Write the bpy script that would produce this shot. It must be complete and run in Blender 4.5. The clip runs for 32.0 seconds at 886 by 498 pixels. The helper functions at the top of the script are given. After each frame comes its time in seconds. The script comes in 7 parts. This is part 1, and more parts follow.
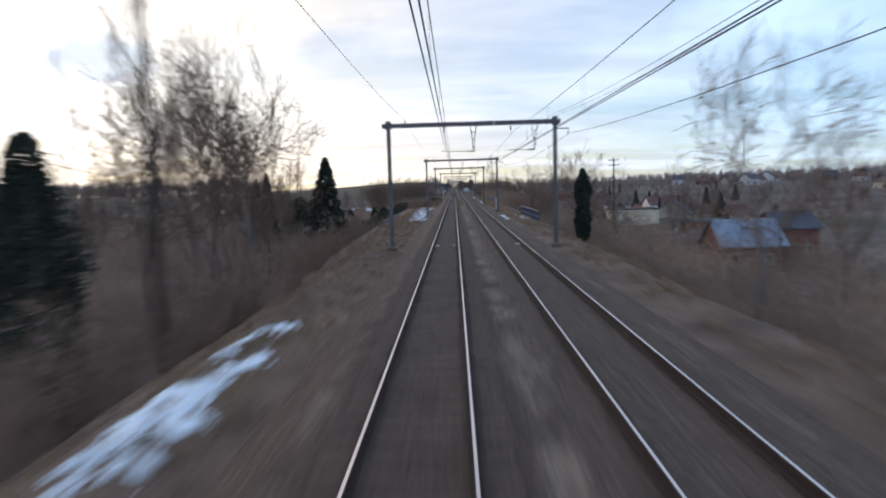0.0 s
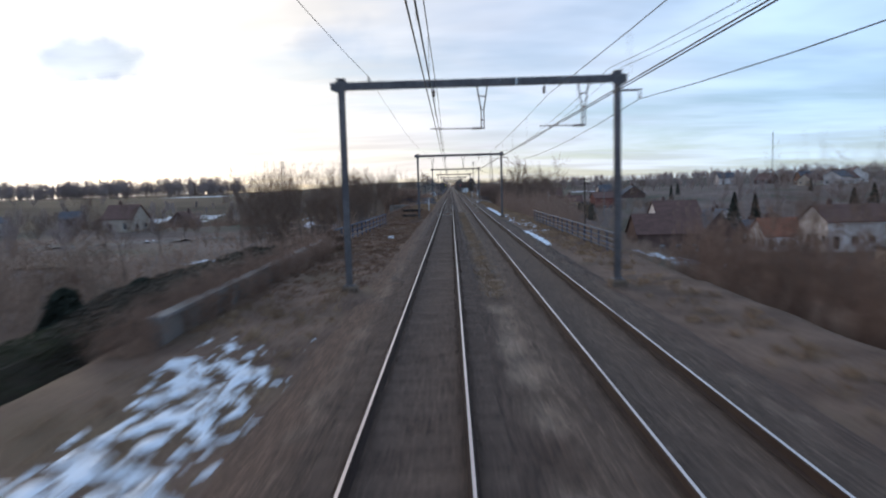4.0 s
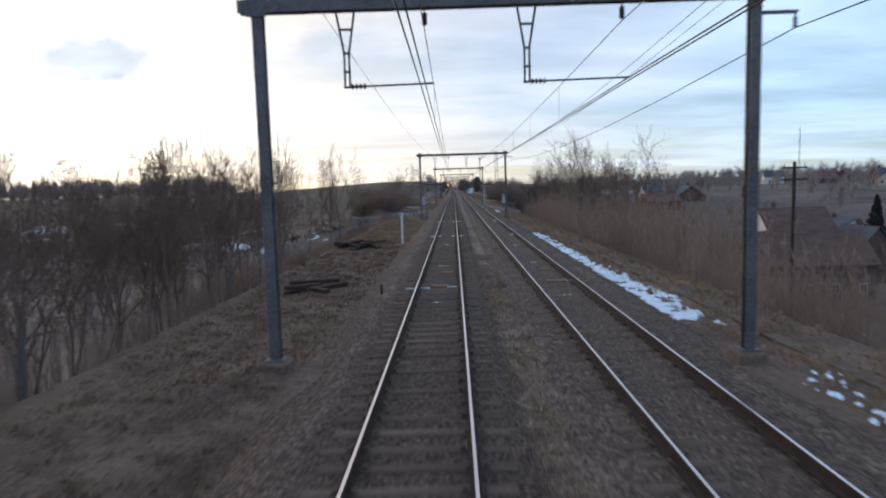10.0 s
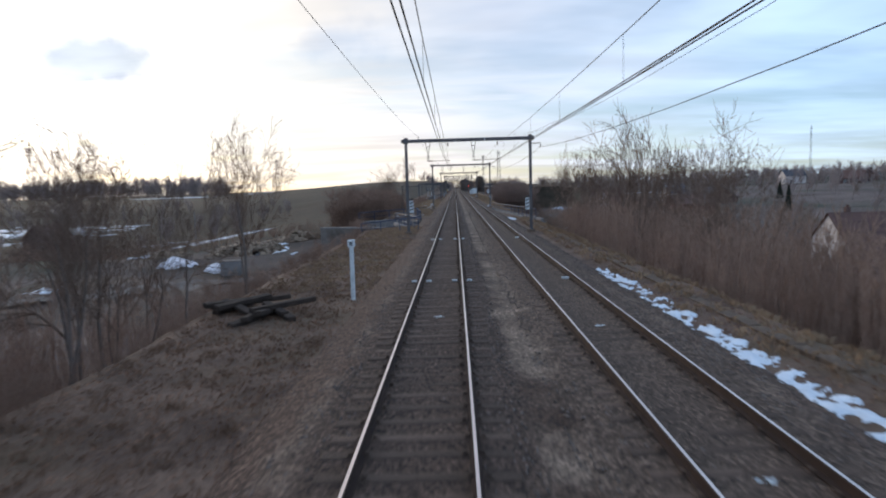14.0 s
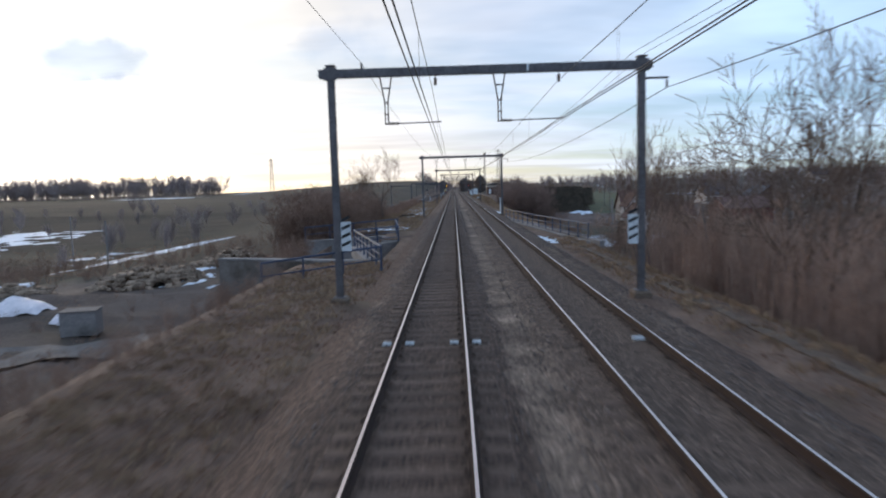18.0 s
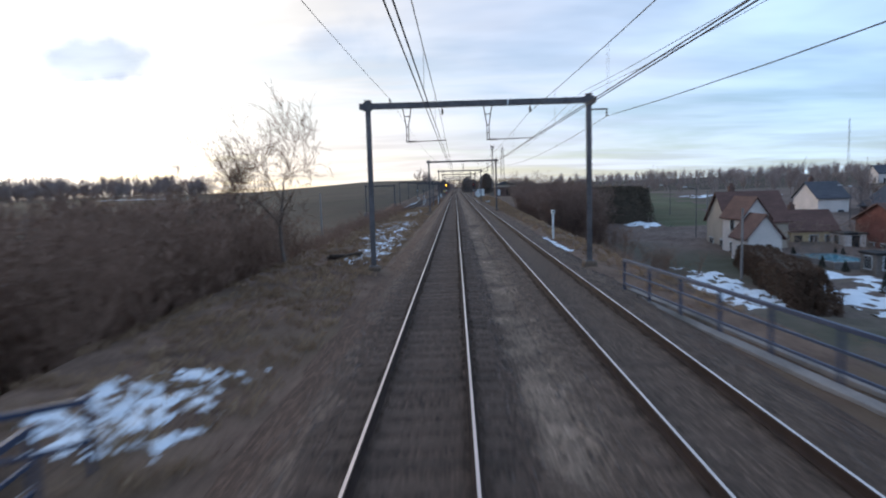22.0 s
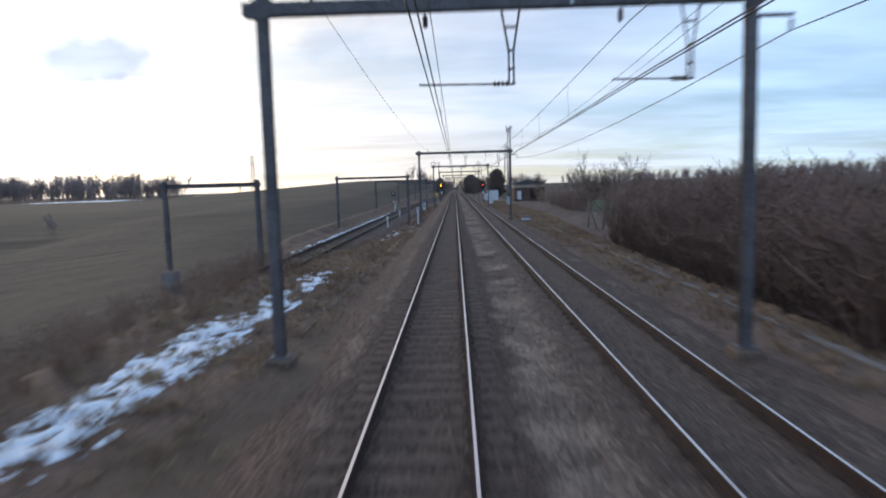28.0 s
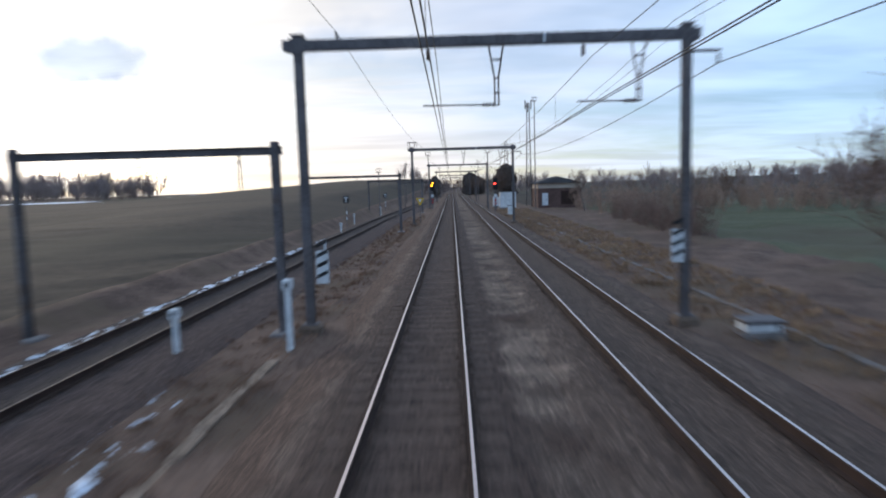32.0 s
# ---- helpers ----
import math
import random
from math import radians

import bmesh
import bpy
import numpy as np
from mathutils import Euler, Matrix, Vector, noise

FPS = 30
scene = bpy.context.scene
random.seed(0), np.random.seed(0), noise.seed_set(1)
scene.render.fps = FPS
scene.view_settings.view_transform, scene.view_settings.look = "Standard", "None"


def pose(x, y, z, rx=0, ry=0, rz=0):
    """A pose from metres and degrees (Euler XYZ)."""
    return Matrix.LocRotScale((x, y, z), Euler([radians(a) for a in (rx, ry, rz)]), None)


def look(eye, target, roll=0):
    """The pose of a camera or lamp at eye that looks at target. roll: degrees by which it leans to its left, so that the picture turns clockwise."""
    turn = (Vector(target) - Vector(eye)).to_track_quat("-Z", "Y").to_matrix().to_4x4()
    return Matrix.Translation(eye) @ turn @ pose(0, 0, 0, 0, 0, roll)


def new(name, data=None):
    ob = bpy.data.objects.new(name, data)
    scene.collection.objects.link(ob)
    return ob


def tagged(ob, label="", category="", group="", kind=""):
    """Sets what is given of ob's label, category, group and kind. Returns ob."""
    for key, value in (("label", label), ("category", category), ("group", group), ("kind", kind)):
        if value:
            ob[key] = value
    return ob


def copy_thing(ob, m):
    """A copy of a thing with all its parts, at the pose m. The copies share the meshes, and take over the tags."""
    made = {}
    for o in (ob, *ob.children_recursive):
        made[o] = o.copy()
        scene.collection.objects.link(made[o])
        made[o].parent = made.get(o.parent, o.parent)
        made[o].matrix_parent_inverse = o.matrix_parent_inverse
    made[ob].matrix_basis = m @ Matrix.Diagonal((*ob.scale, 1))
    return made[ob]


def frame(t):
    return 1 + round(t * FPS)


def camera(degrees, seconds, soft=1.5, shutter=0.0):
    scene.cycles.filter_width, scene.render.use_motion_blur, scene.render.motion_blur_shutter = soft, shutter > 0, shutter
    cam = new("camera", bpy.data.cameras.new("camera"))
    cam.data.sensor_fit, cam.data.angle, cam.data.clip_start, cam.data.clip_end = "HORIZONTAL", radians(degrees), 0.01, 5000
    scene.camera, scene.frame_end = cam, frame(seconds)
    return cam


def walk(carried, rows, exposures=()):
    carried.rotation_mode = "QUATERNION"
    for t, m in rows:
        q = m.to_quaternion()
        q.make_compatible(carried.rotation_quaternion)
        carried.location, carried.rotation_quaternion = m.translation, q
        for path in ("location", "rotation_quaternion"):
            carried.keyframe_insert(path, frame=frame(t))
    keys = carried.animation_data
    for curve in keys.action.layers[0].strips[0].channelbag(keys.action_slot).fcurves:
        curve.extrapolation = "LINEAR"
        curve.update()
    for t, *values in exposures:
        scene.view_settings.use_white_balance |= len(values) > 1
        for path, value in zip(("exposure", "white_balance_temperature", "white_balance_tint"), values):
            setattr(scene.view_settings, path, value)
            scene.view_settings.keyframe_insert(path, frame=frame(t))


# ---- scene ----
cam = camera(70.0, 32.0, soft=2.0, shutter=0.8)

# the train's way along the straight line: seconds, metres, heading in degrees
TRIP = [
    (0, -35.26, 1.02), (0.5, -19.26, 0.89), (1, -4.37, 0.80), (1.5, 9.43, 0.74), (2, 22.21, 0.71),
    (2.5, 34.02, 0.69), (3, 44.93, 0.70), (3.5, 54.98, 0.70), (4, 64.20, 0.70), (4.5, 72.59, 0.71),
    (5, 80.15, 0.73), (5.5, 86.87, 0.76), (6, 92.79, 0.83), (6.5, 97.98, 0.98), (7, 102.57, 1.07),
    (7.5, 106.62, 1.13), (8, 110.22, 1.14), (8.5, 113.48, 1.11), (9, 116.53, 1.06), (9.5, 119.44, 1.00),
    (10, 122.05, 0.96), (10.5, 124.63, 0.99), (11, 127.43, 1.05), (11.5, 130.29, 1.08), (12, 133.00, 1.10),
    (12.5, 135.63, 1.11), (13, 138.20, 1.11), (13.5, 140.75, 1.10), (14, 143.25, 1.09), (14.5, 145.83, 1.09),
    (15, 148.61, 1.11), (15.5, 151.64, 1.12), (16, 154.94, 1.13), (16.5, 158.53, 1.11), (17, 162.44, 1.06),
    (17.5, 166.70, 0.99), (18, 171.33, 0.96), (18.5, 176.36, 1.02), (19, 181.89, 1.12), (19.5, 187.89, 1.16),
    (20, 194.01, 1.17), (20.5, 200.08, 1.15), (21, 206.13, 1.14), (21.5, 212.27, 1.14), (22, 218.51, 1.11),
    (22.5, 224.81, 1.11), (23, 231.14, 1.11), (23.5, 237.49, 1.14), (24, 243.88, 1.14), (24.5, 250.34, 1.15),
    (25, 256.85, 1.16), (25.5, 263.33, 1.18), (26, 269.70, 1.19), (26.5, 275.90, 1.18), (27, 281.91, 1.16),
    (27.5, 287.72, 1.12), (28, 293.35, 1.08), (28.5, 298.89, 0.99), (29, 304.43, 0.87), (29.5, 310.07, 0.76),
    (30, 315.90, 0.69), (30.5, 321.95, 0.70), (31, 328.31, 0.73), (31.5, 335.14, 0.77), (32, 342.49, 0.80),
]
EYE_X, EYE_Z, TILT, LEAN = 0.579, 3.30, -5.615, 1.6
walk(cam, [(t, pose(EYE_X, y, EYE_Z, 90 + TILT, LEAN, turn)) for t, y, turn in TRIP],
     exposures=[(0.0, 0.48, 7150, 11), (1.2, 0.43, 7050, 11), (2.5, 0.36, 6950, 11), (7.0, 0.39, 7120, 11), (16.0, 0.39, 7120, 11), (21.0, 0.37, 6850, 11), (32.0, 0.36, 6800, 11)])

# ---------------------------------------------------------------- sky and sun
SUN_AZ, SUN_EL = radians(-33), radians(7)
SUN_DIR = Vector((math.sin(SUN_AZ) * math.cos(SUN_EL), math.cos(SUN_AZ) * math.cos(SUN_EL), math.sin(SUN_EL)))


CLOUDS = [((-0.484, 0.855, 0.182), 0.085, (0.35, 0.41, 0.52)), ((-0.175, 0.960, 0.220), 0.070, (0.74, 0.80, 0.90))]


def make_world():
    world = bpy.data.worlds.new("evening_sky")
    scene.world = world
    world.use_nodes = True
    nt = world.node_tree
    nt.nodes.clear()
    N, L = nt.nodes.new, nt.links.new

    def math_node(op, a, b=None, clamp=False):
        n = N("ShaderNodeMath")
        n.operation, n.use_clamp = op, clamp
        for i, v in enumerate((a, b)):
            if v is None:
                continue
            if isinstance(v, (int, float)):
                n.inputs[i].default_value = v
            else:
                L(v, n.inputs[i])
        return n.outputs[0]

    sky = N("ShaderNodeTexSky")
    sky.sky_type = "NISHITA"
    sky.sun_disc = False
    sky.sun_elevation, sky.sun_rotation = SUN_EL, SUN_AZ
    sky.air_density, sky.dust_density, sky.ozone_density = 1.0, 0.6, 2.5
    gain = N("ShaderNodeVectorMath")
    gain.operation = "SCALE"
    gain.inputs["Scale"].default_value = 0.12
    L(sky.outputs[0], gain.inputs[0])

    tc = N("ShaderNodeTexCoord")
    sep = N("ShaderNodeSeparateXYZ")
    L(tc.outputs["Generated"], sep.inputs[0])
    up = math_node("MAXIMUM", sep.outputs[2], 0.0)
    lift = math_node("ADD", up, 0.09)
    u = math_node("DIVIDE", sep.outputs[0], lift)
    v = math_node("DIVIDE", sep.outputs[1], lift)
    flat = N("ShaderNodeCombineXYZ")
    L(u, flat.inputs[0])
    L(v, flat.inputs[1])
    # nearness to the sun
    dot = N("ShaderNodeVectorMath")
    dot.operation = "DOT_PRODUCT"
    L(tc.outputs["Generated"], dot.inputs[0])
    dot.inputs[1].default_value = SUN_DIR
    near = math_node("MAXIMUM", dot.outputs["Value"], 0.0)
    wide = math_node("POWER", near, 7.0)
    tight = math_node("POWER", near, 60.0)

    def cloud(scale, detail, lo, hi, sx, sy):
        m = N("ShaderNodeMapping")
        m.inputs["Scale"].default_value = (sx, sy, 1)
        m.inputs["Rotation"].default_value = (0, 0, 0.35)
        L(flat.outputs[0], m.inputs[0])
        n = N("ShaderNodeTexNoise")
        n.inputs["Scale"].default_value, n.inputs["Detail"].default_value, n.inputs["Roughness"].default_value = scale, detail, 0.55
        n.inputs["Distortion"].default_value = 0.3
        L(m.outputs[0], n.inputs["Vector"])
        r = N("ShaderNodeMapRange")
        r.interpolation_type = "SMOOTHSTEP"
        r.inputs["From Min"].default_value, r.inputs["From Max"].default_value = lo, hi
        L(n.outputs["Fac"], r.inputs["Value"])
        return r.outputs[0]

    big = cloud(0.42, 5, 0.36, 0.62, 0.8, 1.15)
    streak = cloud(1.1, 6, 0.44, 0.70, 0.35, 1.5)
    cover = math_node("MAXIMUM", big, math_node("MULTIPLY", streak, 0.8))
    cover = math_node("ADD", math_node("ADD", math_node("MULTIPLY", cover, 0.55), 0.38), math_node("MULTIPLY", wide, 0.4), clamp=True)
    # cloud light: bluish grey away from the sun, white and slightly yellow towards it
    ramp = N("ShaderNodeValToRGB")
    stops = [(0.10, (0.42, 0.66, 1.06)), (0.50, (0.53, 0.78, 1.14)), (0.80, (0.63, 0.72, 0.90)), (0.95, (0.89, 0.90, 0.92))]
    for k, (at, col) in enumerate(stops):
        el = ramp.color_ramp.elements[k] if k < 2 else ramp.color_ramp.elements.new(at)
        el.position, el.color = at, (*col, 1)
    L(near, ramp.inputs[0])
    shade = cloud(0.9, 4, 0.40, 0.68, 0.6, 1.2)
    dim = math_node("SUBTRACT", 1.0, math_node("MULTIPLY", shade, 0.20))
    # two small grey clouds that drift before the bright veil
    ragged = N("ShaderNodeTexNoise")
    ragged.inputs["Scale"].default_value, ragged.inputs["Detail"].default_value = 14.0, 5
    L(tc.outputs["Generated"], ragged.inputs["Vector"])
    veil = None
    for centre, size, tone in CLOUDS:
        off = N("ShaderNodeVectorMath")
        off.operation = "SUBTRACT"
        L(tc.outputs["Generated"], off.inputs[0])
        off.inputs[1].default_value = centre
        flatter = N("ShaderNodeVectorMath")
        flatter.operation = "MULTIPLY"
        L(off.outputs[0], flatter.inputs[0])
        flatter.inputs[1].default_value = (1, 1, 1.9)
        ln = N("ShaderNodeVectorMath")
        ln.operation = "LENGTH"
        L(flatter.outputs[0], ln.inputs[0])
        rr = N("ShaderNodeMapRange")
        rr.interpolation_type = "SMOOTHSTEP"
        rr.inputs["From Min"].default_value, rr.inputs["From Max"].default_value = size * 1.25, size * 0.3
        L(math_node("ADD", ln.outputs["Value"], math_node("MULTIPLY", math_node("SUBTRACT", ragged.outputs["Fac"], 0.5), size * 1.6)), rr.inputs["Value"])
        grey = N("ShaderNodeMix")
        grey.data_type = "RGBA"
        grey.inputs["A"].default_value, grey.inputs["B"].default_value = (1, 1, 1, 1), (*tone, 1)
        L(rr.outputs[0], grey.inputs["Factor"])
        if veil is None:
            veil = grey.outputs["Result"]
        else:
            both = N("ShaderNodeVectorMath")
            both.operation = "MULTIPLY"
            L(veil, both.inputs[0])
            L(grey.outputs["Result"], both.inputs[1])
            veil = both.outputs[0]
    cl = N("ShaderNodeVectorMath")
    cl.operation = "SCALE"
    L(ramp.outputs[0], cl.inputs[0])
    L(math_node("ADD", dim, math_node("MULTIPLY", tight, 0.8)), cl.inputs["Scale"])
    # the sky turns warm towards the horizon
    low = N("ShaderNodeMapRange")
    low.interpolation_type = "SMOOTHSTEP"
    low.inputs["From Min"].default_value, low.inputs["From Max"].default_value = 0.11, 0.0
    L(up, low.inputs["Value"])
    dusk = N("ShaderNodeMix")
    dusk.data_type = "RGBA"
    dusk.inputs["A"].default_value, dusk.inputs["B"].default_value = (1, 1, 1, 1), (1.17, 1.05, 0.92, 1)
    L(low.outputs[0], dusk.inputs["Factor"])
    warmed = N("ShaderNodeVectorMath")
    warmed.operation = "MULTIPLY"
    L(cl.outputs[0], warmed.inputs[0])
    L(dusk.outputs["Result"], warmed.inputs[1])
    mix = N("ShaderNodeMix")
    mix.data_type = "RGBA"
    L(cover, mix.inputs["Factor"])
    tint = N("ShaderNodeVectorMath")
    tint.operation = "MULTIPLY"
    tint.inputs[1].default_value = (0.80, 1.0, 1.30)
    L(gain.outputs[0], tint.inputs[0])
    L(tint.outputs[0], mix.inputs["A"])
    clouded = N("ShaderNodeVectorMath")
    clouded.operation = "MULTIPLY"
    L(warmed.outputs[0], clouded.inputs[0])
    L(veil, clouded.inputs[1])
    L(clouded.outputs[0], mix.inputs["B"])
    bg = N("ShaderNodeBackground")
    L(mix.outputs["Result"], bg.inputs[0])
    bg.inputs[1].default_value = 1.0
    out = N("ShaderNodeOutputWorld")
    L(bg.outputs[0], out.inputs[0])


make_world()
sun = bpy.data.lights.new("sun", "SUN")
sun.energy, sun.angle, sun.color = 0.6, radians(14), (1.0, 0.86, 0.68)
sun_ob = new("sun", sun)
sun_ob.matrix_world = look(SUN_DIR * 100, (0, 0, 0))


# ---------------------------------------------------------------- materials
def surface(name, a, b, scale=2.0, rough=0.85, metal=0.0, fine=30.0, bump=0.3, c=None, c_scale=0.3, c_amount=(0.5, 0.65), stretch=(1, 1, 1), per_object=0.0, bump_dist=0.02, spec=0.3, warm=1.15):
    """Two tones a and b mixed by coarse and fine noise, a third tone c in patches, with fine relief."""
    a, b, c = [(t[0] * warm, t[1], t[2] * (1.27 - 0.27 * warm)) if t else None for t in (a, b, c)]
    m = bpy.data.materials.new(name)
    m.use_nodes = True
    nt = m.node_tree
    N, L = nt.nodes.new, nt.links.new
    bsdf = nt.nodes["Principled BSDF"]
    tc = N("ShaderNodeTexCoord")
    mp = N("ShaderNodeMapping")
    mp.inputs["Scale"].default_value = stretch
    L(tc.outputs["Object"], mp.inputs[0])

    def noise_of(sc, detail=4, rough_=0.6):
        n = N("ShaderNodeTexNoise")
        n.inputs["Scale"].default_value, n.inputs["Detail"].default_value, n.inputs["Roughness"].default_value = sc, detail, rough_
        L(mp.outputs[0], n.inputs["Vector"])
        return n.outputs["Fac"]

    coarse, small = noise_of(scale), noise_of(fine, 3, 0.7)
    add = N("ShaderNodeMath")
    add.operation = "ADD"
    L(coarse, add.inputs[0])
    L(small, add.inputs[1])
    r = N("ShaderNodeMapRange")
    r.inputs["From Min"].default_value, r.inputs["From Max"].default_value = 0.82, 1.18
    L(add.outputs[0], r.inputs["Value"])
    mix = N("ShaderNodeMix")
    mix.data_type = "RGBA"
    mix.inputs["A"].default_value, mix.inputs["B"].default_value = (*a, 1), (*b, 1)
    L(r.outputs[0], mix.inputs["Factor"])
    col = mix.outputs["Result"]
    if c:
        r2 = N("ShaderNodeMapRange")
        r2.inputs["From Min"].default_value, r2.inputs["From Max"].default_value = c_amount
        L(noise_of(c_scale, 5, 0.6), r2.inputs["Value"])
        m2 = N("ShaderNodeMix")
        m2.data_type = "RGBA"
        L(r2.outputs[0], m2.inputs["Factor"])
        L(col, m2.inputs["A"])
        m2.inputs["B"].default_value = (*c, 1)
        col = m2.outputs["Result"]
    if per_object:
        oi = N("ShaderNodeObjectInfo")
        rr = N("ShaderNodeMapRange")
        rr.inputs["To Min"].default_value, rr.inputs["To Max"].default_value = 1 - per_object, 1 + per_object
        L(oi.outputs["Random"], rr.inputs["Value"])
        sc = N("ShaderNodeVectorMath")
        sc.operation = "SCALE"
        L(col, sc.inputs[0])
        L(rr.outputs[0], sc.inputs["Scale"])
        col = sc.outputs[0]
    L(col, bsdf.inputs["Base Color"])
    bsdf.inputs["Roughness"].default_value, bsdf.inputs["Metallic"].default_value = rough, metal
    bsdf.inputs["Specular IOR Level"].default_value = spec
    if bump:
        bp = N("ShaderNodeBump")
        bp.inputs["Strength"].default_value, bp.inputs["Distance"].default_value = bump, bump_dist
        L(add.outputs[0], bp.inputs["Height"])
        L(bp.outputs[0], bsdf.inputs["Normal"])
    return m


def ballast_material(name, c0, c1, clean, dirty, weedy, weed_side):
    """Stone bed: oily dark stones between the rails, cleaner ones outside, weeds and soil at the rim, with ragged limits."""
    m = surface(name, *clean, 0.8, 0.92, fine=16, bump=1.0, c=weedy[0], c_scale=0.30, c_amount=(0.50, 0.66), bump_dist=0.05)
    nt = m.node_tree
    N, L = nt.nodes.new, nt.links.new
    bsdf = nt.nodes["Principled BSDF"]
    col = bsdf.inputs["Base Color"].links[0].from_socket
    tc = N("ShaderNodeTexCoord")
    sep = N("ShaderNodeSeparateXYZ")
    L(tc.outputs["Object"], sep.inputs[0])

    def mth(op, a, b=None):
        n = N("ShaderNodeMath")
        n.operation = op
        for i, v in enumerate((a, b)):
            if isinstance(v, (int, float)):
                n.inputs[i].default_value = v
            elif v is not None:
                L(v, n.inputs[i])
        return n.outputs[0]

    def noise_of(sc, detail):
        n = N("ShaderNodeTexNoise")
        n.inputs["Scale"].default_value, n.inputs["Detail"].default_value = sc, detail
        L(tc.outputs["Object"], n.inputs["Vector"])
        return n.outputs["Fac"]

    off = mth("SUBTRACT", sep.outputs[0], mth("ADD", mth("MULTIPLY", sep.outputs[1], c1), c0))
    rag = mth("MULTIPLY", mth("SUBTRACT", noise_of(1.3, 6), 0.5), 1.5)
    grain = noise_of(16, 3)

    def tone(pair):
        mx = N("ShaderNodeMix")
        mx.data_type = "RGBA"
        mx.inputs["A"].default_value, mx.inputs["B"].default_value = [(t[0] * 1.15, t[1], t[2] * 0.96, 1) for t in pair]
        r = N("ShaderNodeMapRange")
        r.inputs["From Min"].default_value, r.inputs["From Max"].default_value = 0.38, 0.62
        L(grain, r.inputs["Value"])
        L(r.outputs[0], mx.inputs["Factor"])
        return mx.outputs["Result"]

    def blend(value, lo, hi, base, over):
        r = N("ShaderNodeMapRange")
        r.interpolation_type = "SMOOTHSTEP"
        r.inputs["From Min"].default_value, r.inputs["From Max"].default_value = lo, hi
        L(value, r.inputs["Value"])
        mx = N("ShaderNodeMix")
        mx.data_type = "RGBA"
        L(r.outputs[0], mx.inputs["Factor"])
        L(base, mx.inputs["A"])
        L(over, mx.inputs["B"])
        return mx.outputs["Result"]

    # single stones: each cell has its own lightness, gap shade painted in round it
    vor = N("ShaderNodeTexVoronoi")
    vor.inputs["Scale"].default_value = 17.0
    L(tc.outputs["Object"], vor.inputs["Vector"])
    hue = N("ShaderNodeSeparateColor")
    L(vor.outputs["Color"], hue.inputs[0])
    stone_tone = mth("ADD", mth("MULTIPLY", hue.outputs[0], 1.1), 0.45)
    gap_shade = mth("SUBTRACT", 1.15, mth("MULTIPLY", vor.outputs["Distance"], 0.75))
    stone_tone = mth("MULTIPLY", stone_tone, gap_shade)
    col = blend(mth("ADD", mth("ABSOLUTE", off), mth("MULTIPLY", rag, 0.6)), 1.80, 1.40, col, tone(dirty))
    col = blend(mth("ADD", mth("MULTIPLY", off, weed_side), rag), 1.35, 2.1, col, tone(weedy))
    speck = N("ShaderNodeVectorMath")
    speck.operation = "SCALE"
    L(col, speck.inputs[0])
    L(stone_tone, speck.inputs["Scale"])
    L(speck.outputs[0], bsdf.inputs["Base Color"])
    return m


def lamp_glow(name, color, strength):
    m = bpy.data.materials.new(name)
    m.use_nodes = True
    b = m.node_tree.nodes["Principled BSDF"]
    b.inputs["Base Color"].default_value = (*color, 1)
    b.inputs["Emission Color"].default_value, b.inputs["Emission Strength"].default_value = (*color, 1), strength
    return m


